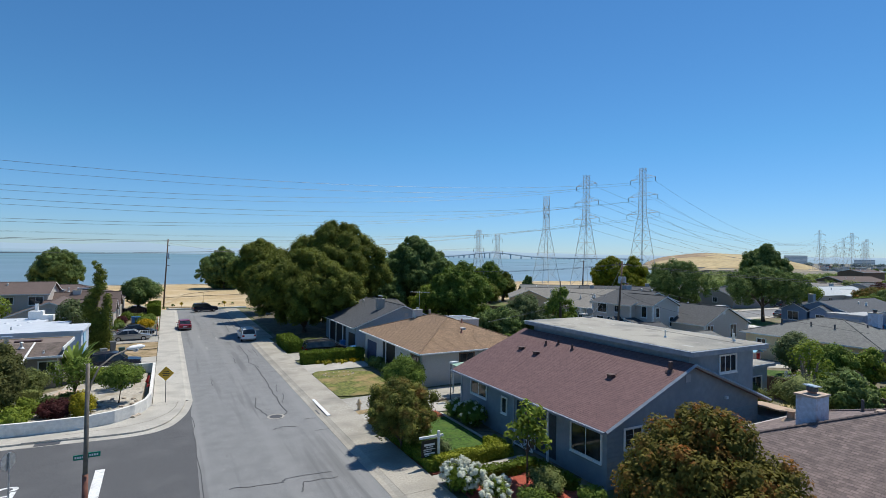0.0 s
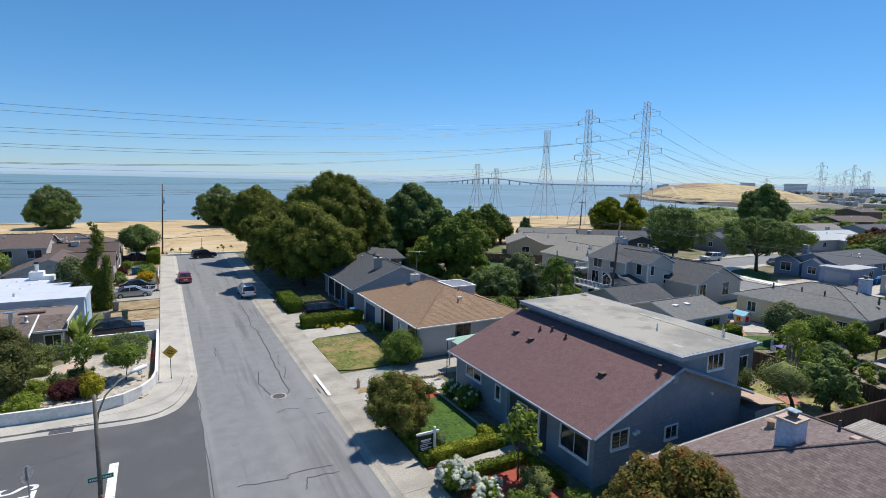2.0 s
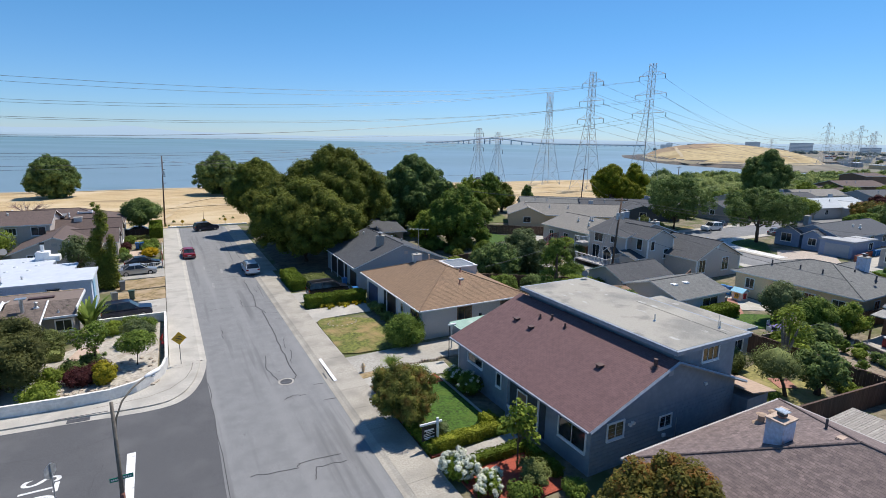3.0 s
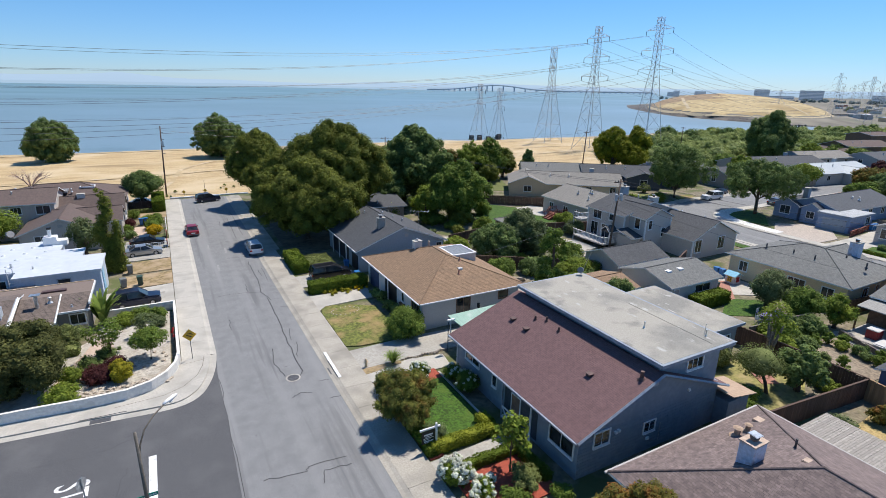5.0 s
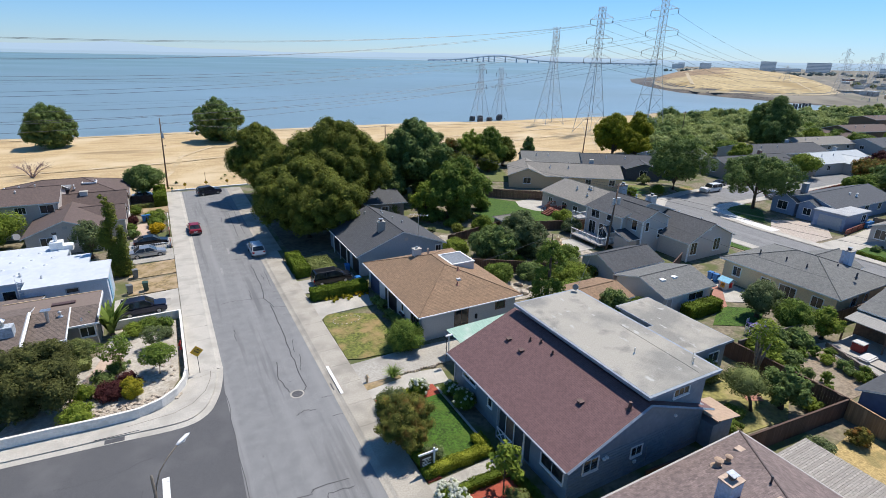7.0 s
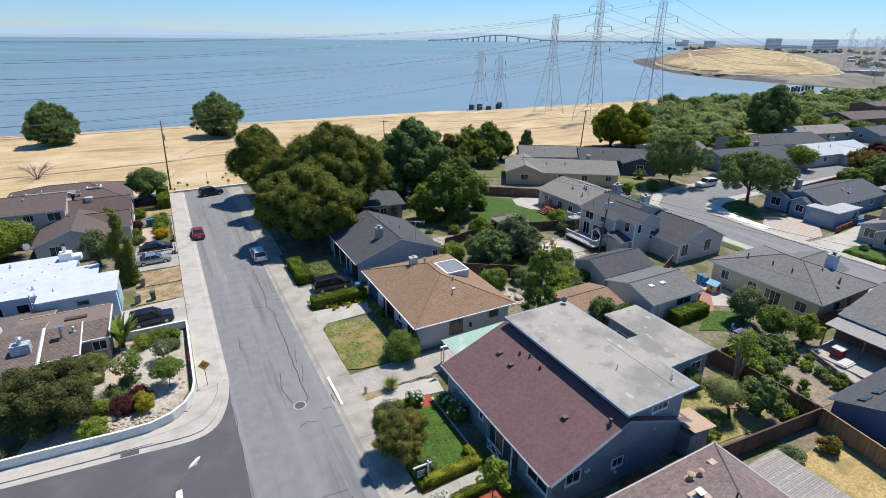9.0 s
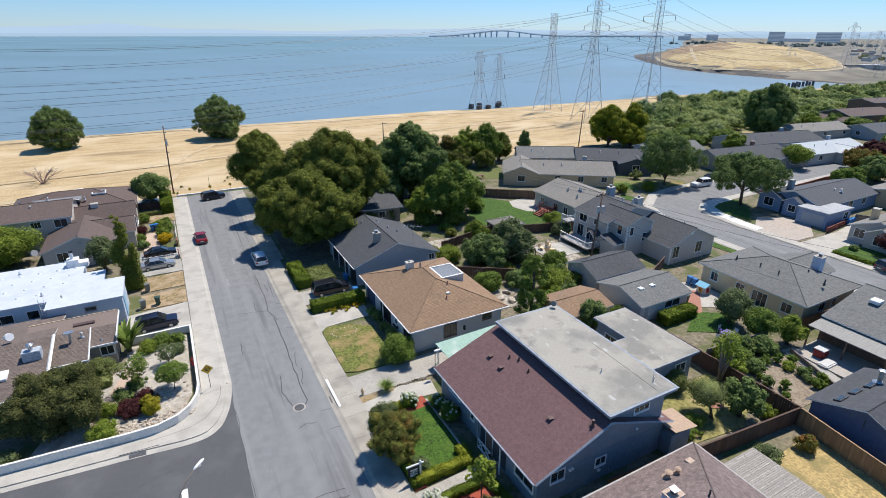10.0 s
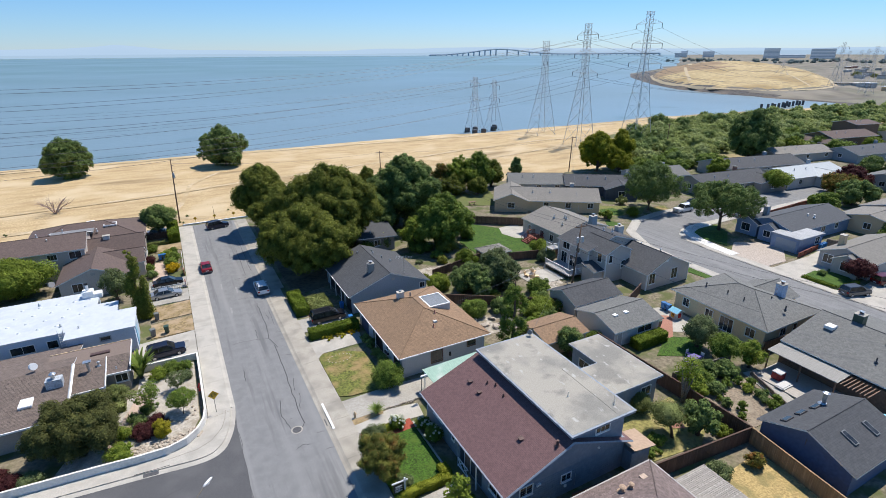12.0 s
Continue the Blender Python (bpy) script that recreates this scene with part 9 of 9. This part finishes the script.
bush("shrub", 15.4, 55.6, 0.45, 0.9, LEAF_YELLOW, "yellow and orange flowers before the hedge", 130, size=0.09)
bush("shrub", 17.2, 55.5, 0.45, 1.0, LEAF_YELLOW, "yellow and orange flowers before the hedge", 131, size=0.09)
bush("shrub", 18.8, 55.6, 0.4, 0.8, LEAF_GOLD, "orange flowers before the hedge", 132, size=0.09)
hedge("hedge", 13.0, 14.9, 63.6, 70.6, 1.3, HEDGE_LEAF, "thick clipped square hedge by the sidewalk", 9, size=0.13, dens=140)
plate("lawn", [(15.0, 63.5), (18.8, 63.5), (18.8, 69.2), (15.0, 69.2)], LAWN_WORN, "overgrown sunlit patch of lawn", "lawn", 0.12)
hedge("hedge", 15.2, 18.4, 63.8, 68.6, 0.8, LEAF_OLIVE, "low overgrown shrub bed", 10, size=0.12, dens=110)

# garden of the corner house
tree("tree", -12.0, 47.0, 5.2, 4.1, LEAF_DEEP, "dense round dark tree before the corner house", 150, trunk=0.22, n=200, lobe=0.7, per=200, size=0.14, clear=0.06, top=0.85, bottom=0.95, bulges=11)
bush("shrub", -9.7, 53.4, 2.1, 1.35, LEAF_OLIVE, "round clipped shrub at the house front", 151, size=0.1, per=420)
hedge("hedge", -10.6, -8.6, 51.0, 52.4, 0.8, LEAF_OLIVE, "low clipped shrub along the path", 11, size=0.1)
blades("banana_plant", -7.2, 57.2, 3.9, 2.1, BLADE, "tall plant with long arching banana-like leaves", 12, n=54, width=0.5, droop=0.5)
tree("tree", -6.3, 49.6, 3.6, 1.7, LEAF_MID, "small feathery tree in the gravel garden", 152, trunk=0.08, n=34, lobe=0.42, per=150, size=0.15, clear=0.25, core=0, bulges=8)
tree("tree", -3.1, 47.6, 2.9, 1.35, LEAF_MID, "young umbrella-shaped tree in the gravel garden", 153, trunk=0.06, n=14, lobe=0.6, per=260, size=0.14, clear=0.45, top=0.9, bottom=0.7, core=0.5)
tree("tree", -3.4, 52.6, 2.4, 1.2, LEAF_GREY, "thin young tree in the gravel garden", 154, trunk=0.05, n=12, lobe=0.5, per=200, size=0.13, clear=0.3, core=0)
bush("shrub", -5.2, 44.9, 1.9, 1.0, LEAF_YELLOW, "bright yellow-leaved shrub in the gravel garden", 155, size=0.13)
bush("shrub", -6.9, 45.6, 1.2, 1.2, LEAF_PLUM, "dark red shrub in the gravel garden", 156)
bush("shrub", -5.6, 47.2, 0.9, 0.9, LEAF_PLUM, "dark red shrub in the gravel garden", 157)
bush("shrub", -8.8, 46.2, 1.5, 0.95, LEAF_LIME, "bright green shrub beside the path", 158)
bush("shrub", -8.7, 43.2, 1.5, 1.3, LEAF_LIME, "bright green shrub behind the white wall", 159)
bush("shrub", -7.4, 48.2, 0.9, 1.1, LEAF_OAK, "low dark green shrub in the gravel garden", 160)
bush("shrub", -6.5, 50.0, 0.7, 1.0, LEAF_OAK, "low dark green shrub in the gravel garden", 161)
for k, (x, y, r, lf) in enumerate(((-5.3, 56.6, 1.2, LEAF_LIME), (-3.8, 57.0, 1.2, LEAF_MID), (-2.6, 56.8, 0.9, LEAF_MID), (-2.3, 54.6, 0.7, LEAF_GREY))):
    bush("shrub", x, y, 1.2, r, lf, "leafy shrub by the garden wall", 162 + k)
for k, (x, y) in enumerate(((-17.5, 44.0), (-16.0, 43.6), (-18.6, 45.2))):
    bush("shrub", x, y, 1.0, 1.0, LEAF_PLUM if k != 1 else LEAF_GREY, "reddish shrub behind the white wall", 170 + k)
rr = random.Random(3)
stone_mesh = []
for k in range(4):
    b = bmesh.new()
    bmesh.ops.create_icosphere(b, subdivisions=1, radius=1)
    for v in b.verts:
        v.co = v.co * (1 + 0.35 * noise.noise(v.co * 1.5 + Vector((k * 5, 0, 0))))
        v.co.z *= 0.6
    me = bpy.data.meshes.new("rock")
    b.to_mesh(me)
    b.free()
    me.materials.append(STONE)
    stone_mesh.append(me)
bed = tagged(new("rock_bed"), "bed of pale loose rocks along the white wall", "rocks")
bed.location = (-4.5, 43, 0.1)
for k in range(230):
    s = rr.random()
    x, y = -9.5 + 7.6 * s + rr.uniform(-0.6, 0.6), 42.3 + rr.uniform(0, 1.7) + 1.8 * max(0, s - 0.65)
    o = new("rock", rr.choice(stone_mesh))
    o.parent = bed
    q = rr.uniform(0.09, 0.24)
    o.matrix_local = Matrix.LocRotScale((x + 4.5, y - 43, 0.05), Euler((rr.uniform(-0.4, 0.4), rr.uniform(-0.4, 0.4), rr.uniform(0, 6))), (q, q, q))
for k in range(40):
    a = k * math.tau / 40
    o = new("bed_stone", rr.choice(stone_mesh))
    tagged(o, "pale stone edging a planted bed", "stone", "planted bed edging stones")
    q = rr.uniform(0.1, 0.2)
    cx, cy, R = ((-3.2, 47.6, 1.3), (-6.6, 46.4, 2.2))[k % 2]
    o.matrix_basis = Matrix.LocRotScale((cx + R * math.cos(a * 2), cy + R * math.sin(a * 2), 0.14), Euler((0, 0, a)), (q, q, q))

# left side further on
bush("shrub", -2.7, 91.8, 1.4, 1.35, LEAF_GOLD, "dense golden-yellow rounded shrub", 180, size=0.12, per=300)
for k, (x, y, hh, r, lf) in enumerate(((-3.0, 95.0, 1.5, 1.2, LEAF_MID), (-2.2, 97.5, 1.6, 1.2, LEAF_MID), (-3.4, 99.5, 1.4, 1.2, LEAF_LIME), (-2.4, 101.5, 1.2, 1.0, LEAF_MID), (-6.2, 97.6, 1.5, 1.1, LEAF_PLUM), (-6.4, 93.5, 1.4, 1.0, LEAF_MID), (-6.0, 90.3, 1.3, 0.9, LEAF_OAK), (-5.8, 104.2, 1.4, 1.1, LEAF_MID))):
    bush("shrub", x, y, hh, r, lf, "garden shrub before the mauve-grey house", 181 + k)
hedge("hedge", -2.9, -0.9, 107.8, 117.6, 2.1, HEDGE_LEAF, "tall clipped green hedge at the sidewalk", 14, size=0.15, dens=110)
hedge("hedge", -6.8, -3.0, 107.6, 108.6, 0.7, LEAF_OLIVE, "low hedge before a drive", 15, size=0.12)
t = thing("bare_tree", -27.0, 145.0, 0, 0, "bare grey-pink leafless tree in the dry field", "tree", local=True)
rr = random.Random(12)
for k in range(9):
    a, l = k * 2.4 + rr.uniform(-0.3, 0.3), rr.uniform(3.2, 4.8)
    d = Vector((math.cos(a) * rr.uniform(0.5, 1.0), math.sin(a) * rr.uniform(0.5, 1.0), rr.uniform(0.55, 1.0))).normalized()
    mid_p, tip_p = d * l * 0.5 + Vector((0, 0, 0.4)), d * l
    b = tube([(0, 0, -0.1), mid_p, tip_p], [0.14, 0.08, 0.03], 5)
    for q in range(16):
        s = rr.uniform(0.3, 1.0)
        o = mid_p.lerp(tip_p, s * 2 - 1) if s > 0.5 else mid_p * (s * 2)
        e = Vector((rr.gauss(0, 1), rr.gauss(0, 1), rr.gauss(0.3, 0.7))).normalized()
        tube([o, o + e * 0.7 + d * 0.3, o + e * 1.2 + d * 0.8 + Vector((0, 0, -0.1))], [0.035, 0.022, 0.008], 3, b)
    part("limb", b, TWIG, t)

# right side
hedge("hedge", 50.2, 55.6, 33.0, 34.6, 1.4, HEDGE_LEAF, "clipped green hedge before the garage", 16, size=0.13)
bush("shrub", 46.6, 37.6, 1.6, 1.4, LEAF_MID, "shrub behind the fence by the garage", 200)
tree("tree", 99.6, 31.2, 3.8, 2.3, LEAF_PLUM, "small plum-leaved tree before a grey house", 201, n=20, clear=0.3, trunk=0.1, size=0.2)
hedge("hedge", 92.9, 93.6, 31.2, 36.4, 0.5, HEDGE_LEAF, "low clipped hedge round a lawn", 17, size=0.12)
hedge("hedge", 93.4, 99.0, 30.4, 31.0, 0.5, HEDGE_LEAF, "low clipped hedge round a lawn", 18, size=0.12)
bush("shrub", 97.2, 35.4, 0.9, 0.8, LEAF_OAK, "round dark shrub on a lawn", 202)
tree("tree", 146, 73.5, 5.6, 3.6, LEAF_LIME, "lime-green rounded tree on a front lawn", 203, n=22, clear=0.3, size=0.3, per=60)
mass("tree", 168, 66, 6.4, 4.6, 204, "rounded reddish-brown tree beside the street", leaf=LEAF_PLUM, n=90, lobe=1.0, clear=0.05, bulges=7)
mass("tree", 158, 63, 5.6, 5.0, 205, "yellow-green rounded tree at the street", leaf=LEAF_RUST, n=90, lobe=1.0, clear=0.05, bulges=7)
for k, (x, y, hh, r, lf) in enumerate(((138, 57, 4.5, 4, LEAF_MID), (150, 56, 6, 5, LEAF_OAK), (172, 52, 7, 6, LEAF_MID), (160, 38, 7, 6, LEAF_OAK), (128, 38, 4, 3, LEAF_MID), (112, 88, 4.5, 3, LEAF_LIME), (148, 92, 6, 3.5, LEAF_LIME), (120, 88, 3.5, 3, LEAF_MID), (88, 77.5, 2.2, 2.2, HEDGE_LEAF), (81, 77.5, 1.4, 1.6, LEAF_OAK), (190, 70, 6, 5, LEAF_OAK), (215, 68, 7, 6, LEAF_MID), (208, 104, 6, 4, LEAF_LIME), (240, 92, 5, 3.5, LEAF_LIME), (100, 84.5, 2.2, 2.0, LEAF_OLIVE))):
    mass("tree", x, y, hh, r, 210 + k, "leafy garden tree between the houses", leaf=lf, n=80, lobe=0.95, per=40, size=0.36, clear=0.04, bulges=7, group="garden trees")


def scrub(name, pts, hgt, seed, leaf, label, size=0.6, per=26, lump=1.0):
    """A far thicket: many rounded plants of several leaf clumps each, in one mesh."""
    rng = random.Random(seed)
    lobes = []
    for x, y, spread, n in pts:
        for k in range(n):
            a, r = rng.uniform(0, math.tau), spread * math.sqrt(rng.random())
            px, py = x + math.cos(a) * r, y + math.sin(a) * r
            g = max(0, ground_height(px, py))
            top = hgt * rng.uniform(0.45, 1.0) * (1.3 if rng.random() < 0.15 else 1)
            wide = top * rng.uniform(0.45, 0.75)
            for j in range(9):
                b, q = j * 2.4 + rng.uniform(-0.4, 0.4), math.sqrt((j + rng.random()) / 9)
                s = lump * top * rng.uniform(0.2, 0.32)
                lobes.append((px + math.cos(b) * wide * q * 0.8, py + math.sin(b) * wide * q * 0.8, g + max(s * 0.4, (top - s) * math.sqrt(max(0.05, 1 - 0.85 * q * q)) * rng.uniform(0.85, 1)), s))
    o = new(name, crown_mesh(lobes, per, size, seed, core=0.85, up=0.8))
    o.data.materials.append(leaf)
    return tagged(o, label, "shrubs", kind="stuff")


THICKETS = ([(155, 118, 14, 14), (175, 128, 18, 20), (200, 128, 22, 26), (225, 138, 24, 30), (215, 112, 16, 14), (190, 148, 14, 12)], [(205, 155, 16, 14), (235, 158, 20, 22), (262, 160, 24, 26), (285, 150, 26, 28), (255, 135, 20, 20), (225, 170, 12, 8), (255, 174, 13, 9), (290, 170, 14, 10)], [(310, 150, 26, 24), (340, 150, 26, 24), (370, 155, 22, 17), (320, 125, 30, 24), (285, 122, 20, 16), (380, 130, 30, 18), (330, 170, 14, 10), (365, 168, 14, 10), (405, 150, 20, 13)])
for k, spots in enumerate(THICKETS):
    scrub("thicket", spots, 5.6, 1 + k, LEAF_SCRUB, "dense olive-green thicket between the houses and the shore", size=0.34 + 0.08 * k, per=17 - 5 * k, lump=1.0)
    scrub("thicket", [(x + 3, y - 2, s, int(n * 0.75)) for x, y, s, n in spots], 5.0, 11 + k, LEAF_WILLOW, "pale willow-green thicket between the houses and the shore", size=0.34 + 0.08 * k, per=17 - 5 * k, lump=1.0)
    scrub("thicket", [(x - 4, y + 1, s, int(n * 0.45)) for x, y, s, n in spots], 6.4, 21 + k, LEAF_OAK, "taller dark green bushes of the shore thicket", size=0.34 + 0.08 * k, per=17 - 5 * k, lump=1.0)
scrub("thicket", [(140, 108, 8, 16), (150, 132, 9, 14), (160, 108, 10, 18), (230, 110, 18, 40), (260, 118, 18, 40)], 4.6, 4, LEAF_MID, "green thicket beside rounded trees", size=0.4, per=18)
scrub("shore_weeds", [(x, 210.5, 2, 2) for x in range(128, 152, 6)], 0.2, 5, LEAF_OAK, "dark low weeds along the water's edge", size=0.35)
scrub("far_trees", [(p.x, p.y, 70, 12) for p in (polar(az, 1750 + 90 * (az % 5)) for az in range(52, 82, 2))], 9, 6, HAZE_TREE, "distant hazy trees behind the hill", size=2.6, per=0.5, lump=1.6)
scrub("far_trees", [(p.x, p.y, 26, 9) for p in (polar(az, 760 + 60 * (az % 4)) for az in range(67, 84, 2))], 6, 16, LEAF_OLIVE, "scattered trees on the flat land by the hill", size=0.9, per=5, lump=1.2)
scrub("field_weeds", [(x, 123 + (x * 7 % 5), 4, 3) for x in range(-60, 60, 9)], 0.8, 7, LEAF_OLIVE, "low weeds along the edge of the dry field", size=0.22, lump=0.6)

for k in range(18):
    a = k * math.tau / 18
    o = tagged(new("ring_stone", stone_mesh[k % 4]), "small pale stone of a ring on the lawn", "stone", "stone ring on the lawn")
    o.matrix_basis = Matrix.LocRotScale((15.2 + 1.5 * math.cos(a), 50.0 + 0.9 * math.sin(a), 0.13), Euler((0, 0, k)), (0.11, 0.09, 0.08))
# debris and yard things
for k, (x, y, q) in enumerate(((36.2, 48.2, 0.8), (37.4, 47.2, 1.0), (38.0, 49.4, 0.7), (38.8, 47.8, 0.9), (35.4, 49.8, 0.6), (39.4, 62.8, 0.7), (41.5, 63.4, 0.8), (43.0, 62.6, 0.6), (47.4, 58.0, 0.7), (48.6, 60.2, 0.8), (52.5, 58.5, 0.8), (54.0, 60.5, 0.9))):
    o = tagged(new("rubble_stone", stone_mesh[k % 4]), "pale broken concrete rubble in an overgrown yard", "rubble", "rubble in the yard")
    o.matrix_basis = Matrix.LocRotScale((x, y, 0.2), Euler((0.2 * k, 0.1 * k, k)), (q, q * 0.7, q * 0.6))
for k, (x, y, rz) in enumerate(((51.6, 59.2, 20), (52.8, 58.0, 60), (51.2, 57.2, -30), (53.6, 60.0, 110))):
    t = thing("lounge_chair", x, y, 0.14, rz, "pale cushioned lounge chair on a patio", "chair", "patio chairs", local=True)
    part("seat", bx(-0.35, 0.35, -0.4, 0.4, 0.25, 0.42, bevel=0.04), CREAM, t)
    part("backrest", bx(-0.35, 0.35, 0.36, 0.5, 0.4, 0.95, bevel=0.04), CREAM, t)
    for q in (-0.3, 0.3):
        for w in (-0.34, 0.34):
            part("leg", bx(q - 0.03, q + 0.03, w - 0.03, w + 0.03, 0, 0.26), BROWN_WOOD, t)
solo("concrete_pad", bx(50.5, 57.0, 55.5, 60.5, 0.02, 0.14), CONCRETE, "pale concrete slab in a back yard", "patio")
t = thing("toy_house", 62.0, 37.0, 0, 0, "small white plastic playhouse with pale blue roof", "playhouse")
part("wall", bx(61.4, 62.7, 36.4, 37.6, 0.06, 1.2, bevel=0.03), OFFWHITE, t)
slope(t, [(61.2, 36.2, 1.15), (61.2, 37.8, 1.15), (62.05, 37.8, 1.6), (62.05, 36.2, 1.6)], CYAN, thick=0.06)
slope(t, [(62.9, 36.2, 1.15), (62.9, 37.8, 1.15), (62.05, 37.8, 1.6), (62.05, 36.2, 1.6)], CYAN, thick=0.06)
window(t, (62.05, 36.4, 0.5), "-y", 0.35, 0.4, 2, frame_mat=RED)
window(t, (61.4, 37.0, 0.5), "-x", 0.35, 0.4, 2, frame_mat=YELLOW_SIGN)
t = thing("garden_table", 54.4, 28.1, 0.06, 0, "garden table under a purple cloth on a small lawn", "table", local=True)
b = bx(-0.75, 0.75, -0.5, 0.5, 0.68, 0.74, bevel=0.02)
part("tabletop", b, PURPLE, t)
for s in (-1, 1):
    part("cloth_side", bx(-0.77, 0.77, s * 0.51 - 0.01, s * 0.51 + 0.01, 0.3, 0.72), PURPLE, t)
    for q in (-1, 1):
        part("leg", bx(q * 0.65 - 0.03, q * 0.65 + 0.03, s * 0.42 - 0.03, s * 0.42 + 0.03, 0, 0.68), WHITE, t)
CHAIR = None
for dx, dy, rz in ((-1.3, 0.1, 90), (1.3, -0.1, -90), (-0.4, -1.1, 180), (0.5, 1.1, 0)):
    m = pose(54.4 + dx, 28.1 + dy, 0.06, 0, 0, rz)
    if CHAIR is None:
        CHAIR = thing("garden_chair", 0, 0, 0, 0, "white plastic garden chair beside the purple table", "chair", "garden chairs", local=True)
        part("seat", bx(-0.25, 0.25, -0.25, 0.25, 0.4, 0.44, bevel=0.01), PURPLE, CHAIR, "purple seat cushion")
        part("backrest", bx(-0.25, 0.25, 0.23, 0.27, 0.44, 0.9, bevel=0.01), WHITE, CHAIR)
        for q in (-0.22, 0.22):
            for w in (-0.22, 0.22):
                part("leg", bx(q - 0.02, q + 0.02, w - 0.02, w + 0.02, 0, 0.4), WHITE, CHAIR)
        CHAIR.matrix_basis = m
    else:
        copy_thing(CHAIR, m)
t = thing("grill", 60.0, 20.8, 0.2, 0, "red covered barbecue box on a deck", "grill")
part("box", bx(59.4, 60.6, 20.3, 21.3, 0.2, 1.1, bevel=0.05), surface("maroon_paint", (0.26, 0.025, 0.025), 0.6), t)
part("lid", bx(59.35, 60.65, 20.25, 21.35, 1.1, 1.2, bevel=0.03), OFFWHITE, t)
solo("tarp", bx(58.0, 60.2, 19.0, 20.1, 0.2, 0.42, bevel=0.15), OFFWHITE, "crumpled pale tarp on a deck", "tarp")
for k in range(3):
    b = bmesh.new()
    bmesh.ops.create_cone(b, cap_ends=True, segments=16, radius1=0.55, radius2=0.55, depth=0.12, matrix=Matrix.Translation((61.6 + 0.3 * k, 11.4 - 0.6 * k, 0.9)))
    solo("round_table", b, CYAN, "round bright blue table top", "table", "blue round tables")
t = thing("porch_stairs", 63.0, 73.4, 0.08, 0, "redwood deck with stairs and railing beside a lawn", "stairs", local=True)
part("deck", bx(0.2, 2.2, -1.6, 1.6, 0.85, 0.95), RED_BROWN, t)
for k in range(5):
    part("step", bx(-1.6 + k * 0.36, -1.2 + k * 0.36, -1.0, 1.0, k * 0.17, 0.05 + (k + 1) * 0.17), RED_BROWN, t)
for s in (-1, 1):
    part("handrail", bar((-1.6, s * 1.0, 1.0), (0.2, s * 1.0, 1.9), 0.1), RED_BROWN, t)
    for k in range(6):
        part("baluster", bx(-1.5 + k * 0.34, -1.43 + k * 0.34, s - 0.03, s + 0.03, 0.1 + k * 0.17, 1.05 + k * 0.17), RED_BROWN, t)
    part("deck_rail", bx(0.2, 2.2, s * 1.58 - 0.05, s * 1.58 + 0.05, 1.8, 1.88), RED_BROWN, t)
    for k in range(8):
        part("baluster", bx(0.22 + k * 0.27, 0.28 + k * 0.27, s * 1.58 - 0.03, s * 1.58 + 0.03, 0.95, 1.8), RED_BROWN, t)
for x in (0.3, 2.1):
    for y in (-1.5, 1.5):
        part("post", bx(x - 0.06, x + 0.06, y - 0.06, y + 0.06, 0, 0.85), RED_BROWN, t)
h = thing("shed", 50.8, 69.0, 0, 0, "small garden shed with weathered hipped roof", "shed")
hip(h, 48.5, 53.5, 67.0, 71.0, 2.0, 2.8, FENCE_GREY, R_PALE, over=0.25)
t = thing("picnic_set", 66.5, 102.5, 0, 0, "outdoor table and bench on a pale patio", "table")
part("tabletop", bx(65.5, 67.5, 102, 103, 0.7, 0.78), BROWN_WOOD, t)
for x in (65.7, 67.2):
    part("leg", bx(x, x + 0.1, 102.4, 102.6, 0, 0.7), BROWN_WOOD, t)
part("bench", bx(65.5, 67.5, 101.2, 101.5, 0.4, 0.46), BROWN_WOOD, t)
for k, (x, y) in enumerate(((131.5, 208.5), (136.5, 208.5), (131.5, 215.5), (136.5, 216.5), (145, 213), (149, 218))):
    solo("tower_footing", bx(x - 1, x + 1, y - 1, y + 1, -2, 1.4, bevel=0.2), STEEL_DARK, "dark weathered tower footing in the water", "footing", "tower footings")
for k in range(14):
    x, y = 355 + (k % 7) * 4 + (k // 7) * 26, 208 - (k % 3) * 2 + (k // 7) * 3
    solo("mooring_post", bar((x, y, -2), (x, y, 2.4), 1.6, sides=8), STEEL_DARK, "dark old pier pile standing in the cove", "pile", "old pier piles")
